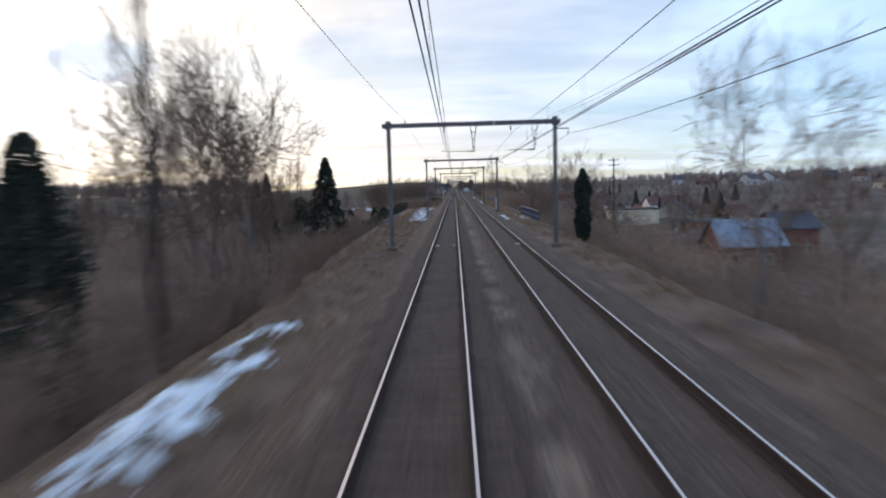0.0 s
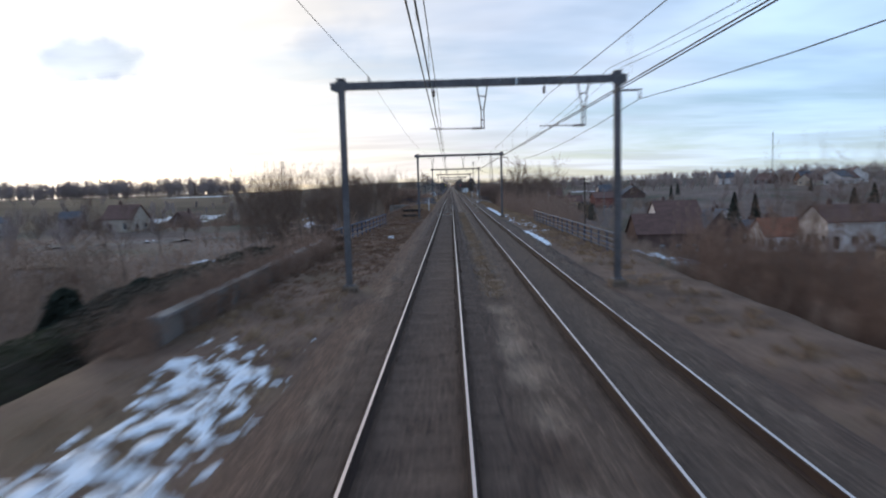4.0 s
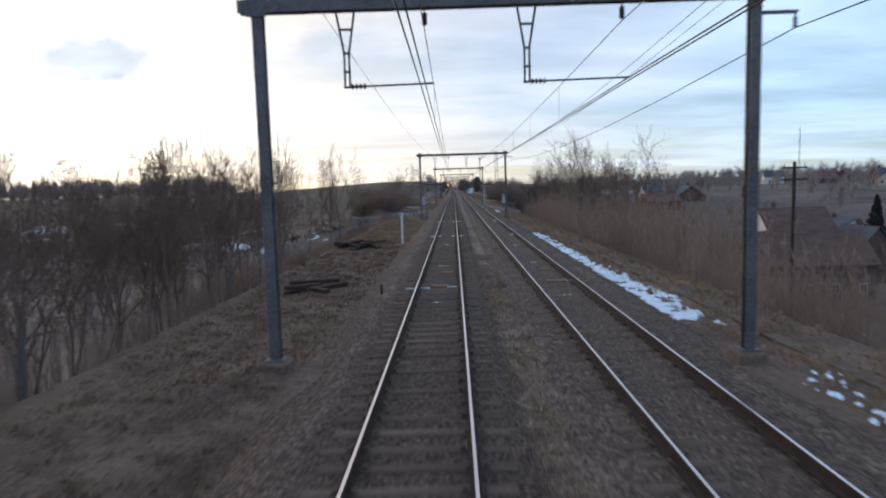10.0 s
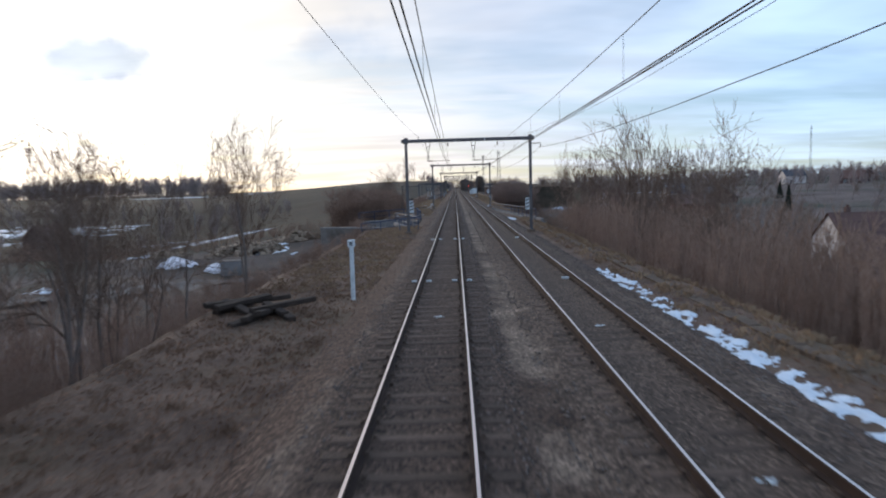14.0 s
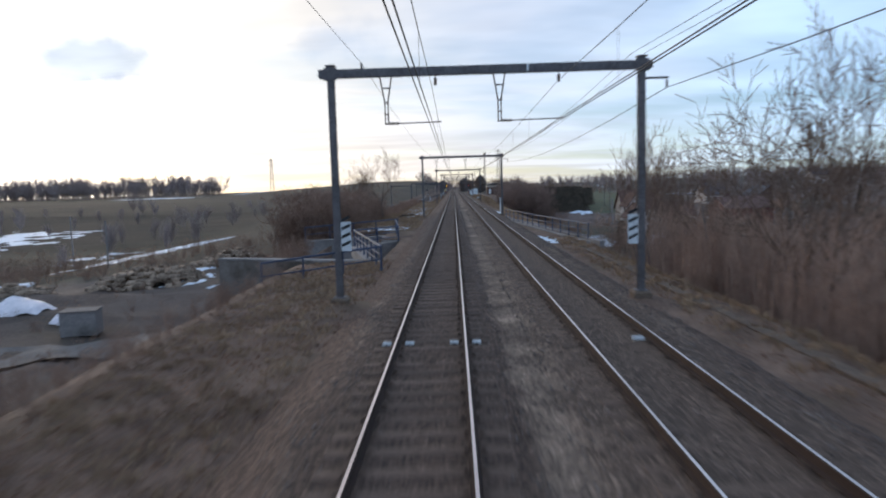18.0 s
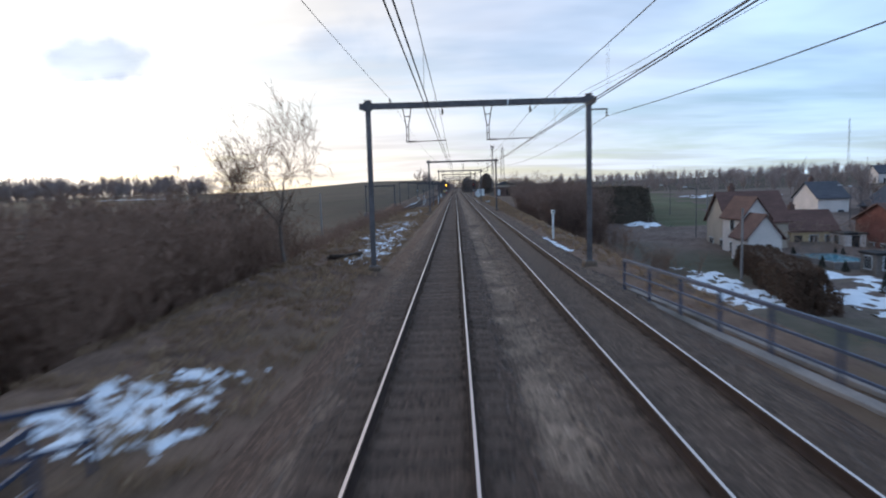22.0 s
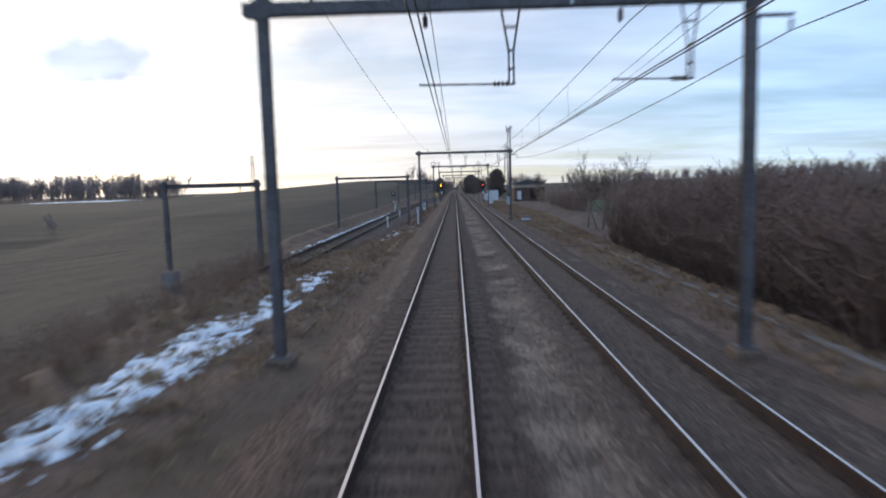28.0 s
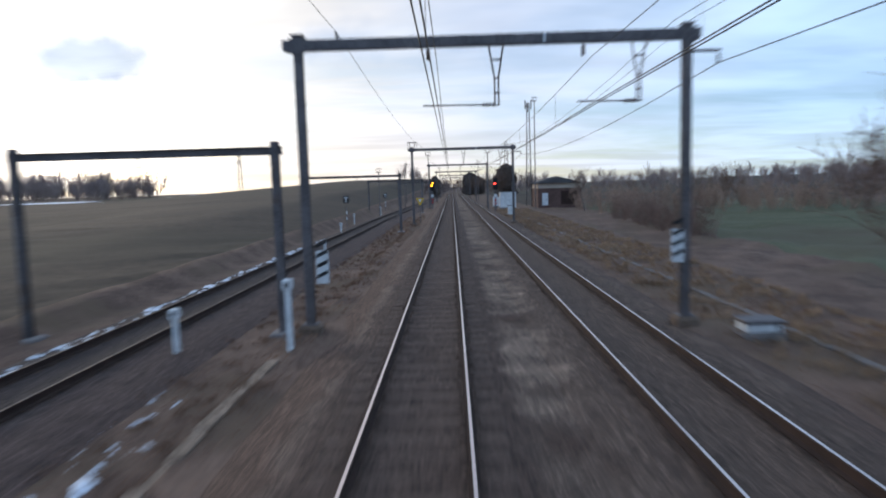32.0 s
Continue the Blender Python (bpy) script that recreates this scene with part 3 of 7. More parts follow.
RAIL = [(-0.075, -0.172), (-0.075, -0.160), (-0.012, -0.142), (-0.010, -0.045), (-0.036, -0.036), (-0.036, -0.010), (-0.021, 0.0),
        (0.021, 0.0), (0.036, -0.010), (0.036, -0.036), (0.010, -0.045), (0.012, -0.142), (0.075, -0.160), (0.075, -0.172)]
RAIL_SLOTS = [0, 0, 0, 0, 0, 0, 1, 0, 0, 0, 0, 0, 0]


def sleeper_mesh(name):
    bm = bmesh.new()
    box(bm, -1.27, 1.27, -0.13, 0.13, -0.32, -0.178, bevel=0.018)
    for s in (-1, 1):
        box(bm, s * HALF - 0.17, s * HALF + 0.17, -0.085, 0.085, -0.180, -0.166)
        for d in (-0.11, 0.11):
            box(bm, s * HALF + d - 0.03, s * HALF + d + 0.03, -0.05, 0.05, -0.168, -0.128)
    me = bpy.data.meshes.new(name)
    bm.to_mesh(me)
    bm.free()
    me.materials.append(M["sleeper"])
    return me


SLEEPER = sleeper_mesh("sleeper")


def build_track(name, label, centre, y0, y1, p0, p1, sink=0.0, level=0.0):
    tr = thing(name, label, "railway track", kind="structure", at=(0, 0, level))
    ys = np.arange(y0, y1 + 1, 12.0)
    for s in (-HALF, HALF):
        strip("rail", ys, [(s + x, z) for x, z in RAIL], lambda y: centre(y), [M["rust"], M["railtop"] if level == 0 else M["rust_pale"]], tr, RAIL_SLOTS)
    rng = random.Random(7)
    co = np.empty(len(SLEEPER.vertices) * 3)
    SLEEPER.vertices.foreach_get("co", co)
    co = co.reshape(-1, 3)
    polys = [tuple(p.vertices) for p in SLEEPER.polygons]
    verts, faces = [], []
    for y in np.arange(y0, y1, 0.6):
        c, dx, a, dz = float(centre(y)), rng.uniform(-0.04, 0.04), rng.uniform(-0.012, 0.012), rng.uniform(-0.012, 0.0) - sink
        if p0 <= y < p1:
            ob = new("sleeper", SLEEPER)
            ob.parent = tr
            ob.matrix_basis = Matrix.Translation((c + dx, y + rng.uniform(-.03, .03), dz)) @ Matrix.Rotation(a, 4, "Z")
        else:
            b = len(verts)
            verts += [(c + dx + v[0] - a * v[1], y + v[1] + a * v[0], v[2] + dz) for v in co]
            faces += [tuple(b + i for i in f) for f in polys]
    rest = new("sleepers", mesh_of("sleepers", verts, faces, M["sleeper"]))
    rest.parent = tr
    tagged(rest, kind="stuff")
    return tr


build_track("railway_track", "straight railway track with polished rails on dark sleepers", lambda y: 0.0, -60, Y_END, 92, 270)
build_track("railway_track", "second straight railway track with rusty sided rails", track2_x, -60, Y_END, 92, 270, 0.012)
build_track("siding_track", "dull rusty siding track behind the signal posts", yard_x, 322, Y_END, 322, 420, 0.03, -0.4)


def ballast_bed(name, label, y0, y1, section, centre):
    """The stone bed as one sheet with small unevenness."""
    ys = np.arange(y0, y1, 0.5)
    xs = np.array([p[0] for p in section])
    zs = np.array([p[1] for p in section])
    verts = np.empty((len(ys), len(xs), 3))
    for j, y in enumerate(ys):
        verts[j, :, 0] = xs + float(centre(y))
        verts[j, :, 1] = y
        verts[j, :, 2] = zs + 0.012 * wobble(xs * 3, y * 3, 1.0, 0.3) * (np.abs(zs + 0.21) < 0.12)
    nx, ny = len(xs), len(ys)
    i = (np.arange(ny - 1)[:, None] * nx + np.arange(nx - 1)[None, :]).ravel()
    me = quick_mesh(name, verts.reshape(-1, 3), np.stack([i, i + 1, i + nx + 1, i + nx], -1), M["ballast"])
    me.polygons.foreach_set("use_smooth", np.ones(len(me.polygons), dtype=bool))
    tagged(new(name, me), label, "ballast", kind="structure")


BED = [(-3.1, -0.55), (-2.5, -0.38), (-1.75, -0.215), (-1.2, -0.204), (-0.85, -0.194), (-0.6, -0.191), (0, -0.188), (0.6, -0.191), (0.85, -0.194), (1.3, -0.204), (1.49, -0.23)]
SECTION = BED + [(1.8, -0.26), (2.2, -0.27), (3.0, -0.34)]
ballast_bed("ballast_bed", "grey and rust-brown ballast under the first track", -60, Y_END, SECTION, lambda y: 0.0)
SEC2 = [(-2.1, -0.33), (-1.85, -0.262), (-1.6, -0.225), (-1.2, -0.206), (-0.6, -0.195), (0, -0.191), (0.6, -0.195), (1.2, -0.206), (1.75, -0.22), (2.4, -0.40), (2.9, -0.55)]


def bed_two():
    ys = np.arange(-60, Y_END, 0.5)
    xs, zs = np.array([p[0] for p in SEC2]), np.array([p[1] for p in SEC2])
    for nm, cen, a, lv, lab in (("ballast_bed", track2_x, -60, 0.0, "grey ballast under the second track"), ("ballast_bed", yard_x, 322, -0.4, "sooty ballast under the siding")):
        yy = ys[ys >= a]
        verts = np.empty((len(yy), len(xs), 3))
        c = np.array([float(cen(y)) for y in yy])
        verts[:, :, 0] = xs[None] + c[:, None]
        verts[:, :, 1] = yy[:, None]
        verts[:, :, 2] = lv + zs[None] + 0.012 * wobble(xs[None] * 3, yy[:, None] * 3, 1.0, 0.9)
        nx, ny = len(xs), len(yy)
        i = (np.arange(ny - 1)[:, None] * nx + np.arange(nx - 1)[None, :]).ravel()
        me = quick_mesh(nm, verts.reshape(-1, 3), np.stack([i, i + 1, i + nx + 1, i + nx], -1), M["ballast_two"] if lv == 0 else M["ballast_dark"])
        me.polygons.foreach_set("use_smooth", np.ones(len(me.polygons), dtype=bool))
        tagged(new(nm, me), lab, "ballast", kind="structure")


bed_two()


# ---------------------------------------------------------------- overhead line
POST_L, POST_R, BEAM_Z = -2.97, 6.17, 6.70


def h_profile(w, d, t):
    """Outline of an H: w along the first axis, d along the second."""
    a, b, c, e = w / 2, d / 2, t / 2, d / 2 - t
    return [(-a, -b), (a, -b), (a, -e), (c, -e), (c, e), (a, e), (a, b), (-a, b), (-a, e), (-c, e), (-c, -e), (-a, -e)]


def prism(bm, outline, place, z0, z1):
    lo = [bm.verts.new(place(u, v, z0)) for u, v in outline]
    hi = [bm.verts.new(place(u, v, z1)) for u, v in outline]
    n = len(outline)
    for i in range(n):
        bm.faces.new((lo[i], lo[(i + 1) % n], hi[(i + 1) % n], hi[i]))
    bm.faces.new(lo[::-1])
    bm.faces.new(hi)
    bmesh.ops.recalc_face_normals(bm, faces=bm.faces)


def h_section(bm, x, y, z0, z1, w=0.20, d=0.19, t=0.020):
    prism(bm, h_profile(w, d, t), lambda u, v, s: (x + u, y + v, s), z0, z1)


def insulator(bm, a, b, r=0.05, n=4):
    a, b = Vector(a), Vector(b)
    rod(bm, a, b, r * 0.35, sides=6)
    for i in range(n):
        p = a.lerp(b, (i + 0.5) / n)
        d = (b - a).normalized() * 0.02
        rod(bm, p - d, p + d, r, r * 0.6, sides=8)


def build_gantry(side):
    g = thing("catenary_gantry", "weathered steel portal gantry carrying overhead wires across two tracks", "catenary gantry", "gantries along the line")
    for x in (POST_L, POST_R):
        bm = bmesh.new()
        h_section(bm, x, 0, 0.04, BEAM_Z + 0.22)
        p = part("post", bm, M["galv"], g)
        part_boxes("base_plate", [(x - 0.19, x + 0.19, -0.19, 0.19, 0.02, 0.05)], M["galv"], p, 0.008)
        part_boxes("cap", [(x - 0.15, x + 0.15, -0.14, 0.14, BEAM_Z + 0.22, BEAM_Z + 0.25)], M["galv"], p)
        part_boxes("foundation", [(x - 0.27, x + 0.27, -0.3, 0.3, -1.2, 0.02)], M["concrete_b"], g, 0.05, "grimy concrete foundation block")
    bm = bmesh.new()
    prism(bm, h_profile(0.24, 0.22, 0.024), lambda u, v, q: (q, v, BEAM_Z + u), POST_L - 0.35, POST_R + 0.3)
    part("beam", bm, M["galv"], g)
    for x in (POST_L, POST_R):
        part_boxes("bolted_joint", [(x - 0.19, x + 0.19, -0.13, -0.124, BEAM_Z - 0.2, BEAM_Z + 0.16)], M["galv"], g)
    part_boxes("number_plate", [(2.8, 2.86, -0.135, -0.123, BEAM_Z - 0.1, BEAM_Z + 0.1)], M["white"], g, label="small white plate")
    # drop brackets with steady arms, one for each track
    for hx, cx in (((-1.35, 0.12), (2.0, 3.75)) if side == "l" else ((1.7, 0.10), (5.05, 3.75))):
        d = 1 if cx > hx else -1
        zb, zt = 5.18, BEAM_Z - 0.13
        bm = bmesh.new()
        for s in (-1, 1):
            rod(bm, (hx + s * 0.17, 0, zt), (hx + s * 0.045, 0, zt - 0.75), 0.022, sides=6)
            rod(bm, (hx + s * 0.045, 0, zt - 0.75), (hx + s * 0.045, 0, zb), 0.022, sides=6)
        box(bm, hx - 0.12, hx + 0.12, -0.02, 0.02, zt - 0.34, zt - 0.30)
        for z in (zt - 0.75, zb + 0.3, zb + 0.02):
            box(bm, hx - 0.07, hx + 0.07, -0.02, 0.02, z - 0.02, z + 0.02)
        h = part("drop_bracket", bm, M["galv"], g)
        bm = bmesh.new()
        insulator(bm, (hx + d * 0.06, 0, zb + 0.03), (hx + d * 0.36, 0, zb + 0.03), 0.06)
        part("insulator", bm, M["insul"], h)
        bm = bmesh.new()
        rod(bm, (hx + d * 0.36, 0, zb + 0.03), (cx + d * 0.15, 0, zb + 0.05), 0.019, sides=6)
        part("steady_arm", bm, M["galv"], h)
        bm = bmesh.new()
        rod(bm, (cx, 0, BEAM_Z - 0.13), (cx, 0, BEAM_Z - 0.2), 0.015, sides=6)
        insulator(bm, (cx, 0, BEAM_Z - 0.2), (cx, 0, BEAM_Z - 0.42), 0.06)
        part("suspension_insulator", bm, M["insul"], g)
    bm = bmesh.new()
    insulator(bm, (-2.05, 0, BEAM_Z + 0.13), (-2.05, 0, BEAM_Z + 0.3), 0.045, 3)
    part("pin_insulator", bm, M["insul"], g)
    bm = bmesh.new()
    box(bm, POST_R + 0.12, POST_R + 0.78, -0.03, 0.03, BEAM_Z - 0.42, BEAM_Z - 0.36)
    rod(bm, (POST_R + 0.74, 0, BEAM_Z - 0.42), (POST_R + 0.74, 0, BEAM_Z - 0.50), 0.02, sides=6)
    part("side_arm", bm, M["galv"], g)
    bm = bmesh.new()
    insulator(bm, (POST_R + 0.74, 0, BEAM_Z - 0.50), (POST_R + 0.74, 0, BEAM_Z - 0.68), 0.05, 3)
    part("arm_insulator", bm, M["insul"], g)
    return g


MASTER = {s: build_gantry(s) for s in "lr"}
used = set()
for y, side in GANTRIES:
    if side in used:
        copy_thing(MASTER[side], pose(0, y, 0))
    else:
        used.add(side)
        MASTER[side].matrix_basis = pose(0, y, 0)


def marker_board(x, y, z, w=0.34, h=1.05):
    """White board with slanted black bars on the post."""
    b = thing("marker_board", "white board with slanted black bars on a gantry post", "sign", "striped boards", at=(x, y, z))
    bm = bmesh.new()
    box(bm, -w / 2, w / 2, -0.01, 0.01, 0, h, bevel=0.006)
    part("panel", bm, M["white"], b)
    for i in range(4):
        z0 = 0.12 + i * 0.25
        vs = [(-w / 2 + 0.02, -0.014, z0), (w / 2 - 0.02, -0.014, z0 + 0.12), (w / 2 - 0.02, -0.014, z0 + 0.22), (-w / 2 + 0.02, -0.014, z0 + 0.10)]
        vs += [(a, -0.011, c) for a, _, c in vs]
        me = mesh_of("bar", vs, [(0, 1, 2, 3), (7, 6, 5, 4), (0, 4, 5, 1), (1, 5, 6, 2), (2, 6, 7, 3), (3, 7, 4, 0)], M["black"])
        ob = new("bar", me)
        ob.parent = b
    part_boxes("bracket", [(-0.05, 0.05, 0.01, 0.10, 0.25, 0.30), (-0.05, 0.05, 0.01, 0.10, 0.75, 0.80)], M["galv"], b)


marker_board(POST_L + 0.28, 190.25, 1.45, 0.30, 0.88)
marker_board(POST_R - 0.28, 190.25, 1.45, 0.30, 0.88)
marker_board(POST_L + 0.38, 357.6, 1.05, 0.30, 0.8)
marker_board(POST_R - 0.24, 357.6, 1.35, 0.30, 0.8)


def wires():
    """Every wire is a thin tube, sagging between the gantries."""
    def wire(name, pts, r, label, group=""):
        cu = bpy.data.curves.new(name, "CURVE")
        cu.dimensions, cu.bevel_depth, cu.bevel_resolution = "3D", r, 1
        sp = cu.splines.new("POLY")
        sp.points.add(len(pts) - 1)
        for p, q in zip(sp.points, pts):
            p.co = (*q, 1)
        cu.materials.append(M["wire"])
        return tagged(new(name, cu), label, "wire", group)

    SAG = 0.30
    ys = [g[0] for g in GANTRIES]

    # the wires wander from side to side of the track
    wander = [(-50, 0.22), (2, 0.22), (51, 0.25), (85.6, 0.19), (109, 0.12), (140, 0.05), (177, -0.03), (225, -0.04), (250, 0.01), (300, 0.17), (325, 0.26), (400, 0.24), (443, 0.0), (490, 0.2), (590, 0.1)]

    def run(name, x_at, z_at, sag, r, label, zig=0.0):
        pts = []
        for i in range(len(ys) - 1):
            for k in range(8):
                f = k / 8
                y = ys[i] + (ys[i + 1] - ys[i]) * f
                x = x_at(y) + zig * float(ramp(y, wander))
                pts.append((x, y, z_at - sag * 4 * f * (1 - f)))
        wire(name, pts, r, label, "overhead wires")

    run("messenger_wire", lambda y: 0.04, BEAM_Z - 0.42, SAG, 0.009, "dark messenger wire over the first track", 1.0)
    run("messenger_wire", lambda y: 3.72, BEAM_Z - 0.42, SAG, 0.009, "dark messenger wire over the second track", 1.0)
    for dx in (-0.03, 0.06):
        run("contact_wire", lambda y: dx, 5.14, 0.03, 0.011, "copper contact wire over the first track", 1.0)
        run("contact_wire", lambda y: 3.70 + dx, 5.14, 0.03, 0.011, "copper contact wire over the second track", 1.0)
    run("feeder_wire", lambda y: POST_R + 0.74, BEAM_Z - 0.68, 0.6, 0.012, "feeder wire hung beside the posts")
    run("earth_wire", lambda y: -2.05, BEAM_Z + 0.30, 0.45, 0.007, "thin earth wire above the gantry beams")
    run("feeder_wire", lambda y: POST_R - 0.3, BEAM_Z + 0.32, 0.7, 0.008, "second feeder wire above the beams")
    run("feeder_wire", lambda y: POST_R + 0.12, BEAM_Z + 0.34, 0.7, 0.007, "thin return wire above the posts")
    # droppers
    bm = bmesh.new()
    for i in range(len(ys) - 1):
        for k in range(1, 8):
            f = k / 8
            y = ys[i] + (ys[i + 1] - ys[i]) * f
            for x in (0.03 + float(ramp(y, wander)), 3.71 + float(ramp(y, wander))):
                rod(bm, (x, y, BEAM_Z - 0.42 - SAG * 4 * f * (1 - f)), (x, y, 5.14), 0.004, sides=4)
    tagged(part("droppers", bm, M["wire"]), "thin vertical dropper wires holding the contact wires", "wire", kind="stuff")


wires()


# ---------------------------------------------------------------- plants
def tubes(segs, sides):
    """Tapered tubes for segments [(p0, p1, r0, r1)] as numpy verts and quads."""
    p0 = np.array([s[0] for s in segs], float)
    p1 = np.array([s[1] for s in segs], float)
    r0 = np.array([s[2] for s in segs])[:, None, None]
    r1 = np.array([s[3] for s in segs])[:, None, None]
    d = p1 - p0
    d /= np.linalg.norm(d, axis=1, keepdims=True) + 1e-9
    ref = np.where(np.abs(d[:, 2:3]) > 0.9, [[1.0, 0, 0]], [[0, 0, 1.0]])
    u = np.cross(d, ref)
    u /= np.linalg.norm(u, axis=1, keepdims=True) + 1e-9
    v = np.cross(d, u)
    a = np.arange(sides) * 2 * np.pi / sides
    ring = u[:, None, :] * np.cos(a)[None, :, None] + v[:, None, :] * np.sin(a)[None, :, None]
    verts = np.concatenate([p0[:, None] + ring * r0, p1[:, None] + ring * r1], 1).reshape(-1, 3)
    b = (np.arange(len(segs)) * 2 * sides)[:, None]
    i = np.arange(sides)[None]
    j = (i + 1) % sides
    quads = np.stack([b + i, b + j, b + sides + j, b + sides + i], -1).reshape(-1, 4)
    return verts, quads


def grow(rng, p, d, length, r, depth, limit, out, spread, up):
    """Grows one limb of a few bent pieces and its side shoots."""
    n = 4 if depth < 2 else 3
    q = np.array(p, float)
    d = np.array(d, float)
    for k in range(n):
        d = d + np.array([rng.gauss(0, 0.13), rng.gauss(0, 0.13), rng.gauss(0, 0.08) + up * 0.05])
        d /= np.linalg.norm(d)
        e = q + d * length / n
        ra, rb = r * (1 - 0.75 * k / n), r * (1 - 0.75 * (k + 1) / n)
        out.append((q.copy(), e.copy(), ra, rb, depth))
        if depth < limit and (depth > 0 or k >= 1):
            for _ in range(rng.choice((1, 2, 2)) if depth < 3 else rng.choice((1, 2))):
                az, tilt = rng.uniform(0, 2 * math.pi), rng.uniform(0.45, 0.95) * spread
                side = np.cross(d, [math.cos(az), math.sin(az), 0.3])
                side /= np.linalg.norm(side) + 1e-9
                nd = d * math.cos(tilt) + side * math.sin(tilt) + np.array([0, 0, 0.12 * up])
                grow(rng, e, nd, length * rng.uniform(0.45, 0.68), max(rb * 0.72, 0.006), depth + 1, limit, out, spread, up)
        q = e


def tree_meshes(seed, height, limit=4, spread=1.0, stems=1, up=1.0, trunk_r=0.17):
    rng = random.Random(seed)
    out = []
    for s in range(stems):
        lean = np.array([rng.gauss(0, 0.10 * (stems > 1) + 0.03), rng.gauss(0, 0.10 * (stems > 1) + 0.03), 1.0])
        grow(rng, (rng.gauss(0, 0.15) * (stems > 1), rng.gauss(0, 0.15) * (stems > 1), -0.4), lean, height * rng.uniform(0.62, 0.74), trunk_r / math.sqrt(stems), 0, limit, out, spread, up)
    return out


TREE_KINDS, TREE_TOPS = [], []
for k, (seed, spread, stems, up, lim) in enumerate([(11, 0.95, 1, 1.2, 4), (12, 0.8, 2, 1.6, 4), (13, 1.1, 1, 0.8, 4), (14, 0.7, 3, 2.0, 3), (15, 0.85, 1, 1.5, 4), (26, 1.15, 1, 0.7, 4), (27, 1.0, 1, 1.0, 4), (31, 1.0, 2, 0.9, 3), (32, 1.15, 1, 0.8, 3)]):
    segs = tree_meshes(seed, 10.0, lim, spread, stems, up)
    low = [s[:4] for s in segs if s[4] == 0]
    high = [(a, b, max(r0, 0.015), max(r1, 0.010)) for a, b, r0, r1, dp in segs if dp > 0]
    TREE_TOPS.append(max(q[1][2] for q in high) * 0.98)
    TREE_KINDS.append((quick_mesh("trunk", *tubes(low, 7), M["bark"]), quick_mesh("crown", *tubes(high, 3), M["twig"])))


def bare_tree(kind, x, y, top, label="bare winter tree with thin grey-brown twigs", group="bare trees beside the line", z=None, width=1.0):
    """A leafless tree whose highest twigs reach the height top."""
    base = land_at(x, y) if z is None else z
    s = max(top - base, 2.5) / TREE_TOPS[kind]
    e = thing("bare_tree", label, "tree", group, at=(x, y, base))
    e.matrix_basis = pose(x, y, base, 0, 0, (x * 37 + y * 11) % 360)
    for nm, me in zip(("trunk", "crown"), TREE_KINDS[kind]):
        o = new(nm, me)
        o.parent = e
        o.matrix_basis = Matrix.Diagonal((s * width, s * width, s, 1))
    return e


# trees beside the first stretch
for i, (x, y, top) in enumerate([(-15.5, 14.5, 17.0), (-17, 22, 11), (-16, 3, 15.0), (-15.5, 8, 14.0), (-19, 17, 14.5), (-22, 22, 13.0), (-14.5, -4, 14), (-19.5, 38, 7.4), (-21, 40, 6.8), (-18.6, 41, 6.6), (-22.5, 37, 6.6), (-28, 58, 5), (-26, 12, 10), (-40, 20, 9),
                                 (14, -7, 11), (15.8, 40, 8.3), (17.2, 44, 7.0), (19.0, 41, 6.0), (26, 30, 6), (24, 64, 4.5), (33, 60, 4), (30, 12, 7), (38, 40, 5)]):
    bare_tree((0, 4, 5, 3, 6)[i % 5], x, y, top, "tall bare winter tree on the railway slope", width=0.8)
for i, (x, y, top) in enumerate(((13.4, 60, 5.2), (15, 66, 4.6), (13.8, 71, 5.8), (17, 74, 5.4), (14.6, 79, 6.0), (16.5, 84, 5.4), (14, 89, 5.0), (19, 93, 5.2), (12.8, 65, 4.2))):
    bare_tree((3, 7, 4)[i % 3], x, y, top, "slender bare sapling in the scrub beside the path", "bare trees beside the line", width=0.6)
rng = random.Random(5)
# saplings on the slope before the road bridge
for i in range(30):
    y = rng.uniform(134, 176)
    x = -rng.uniform(8.6, 21)
    bare_tree(rng.choice((3, 7, 4, 6, 0)), x, y, rng.uniform(4.0, 6.8), width=rng.uniform(0.55, 0.8))
for x, y, top in ((-7.9, 168, 6.8), (-10.2, 160, 6.3), (-13.3, 160, 6.0), (-12.4, 155, 6.0), (-9.2, 172, 5.6), (-15, 168, 6.4), (-11.4, 164, 5.6), (-20, 140, 5.4), (-27, 150, 5), (-35, 170, 4), (-33, 128, 5), (-24, 165, 5)):
    bare_tree(rng.choice((4, 6, 7)), x, y, top, width=0.7)
for i, (x, y, top) in enumerate(((-11, 130, 6.8), (-9.4, 133, 5.6), (-14, 131, 6.4), (-16.2, 136, 6.2), (-10, 137, 5.9), (-8.9, 141, 5.2), (-18, 128, 5.8), (-20.5, 133, 5.6))):
    bare_tree((0, 4, 6, 2, 7)[i % 5], x, y, top, "thin bare tree on the slope behind the railing", "slope trees", width=0.62)
for i in range(4):
    y = rng.uniform(172, 206)
    bare_tree(rng.choice((7, 3, 8, 6)), rng.uniform(13.0, 19), y, rng.uniform(4.6, 6.4), "bare tree in the thicket above the path", "bare trees in the thicket", width=0.7)
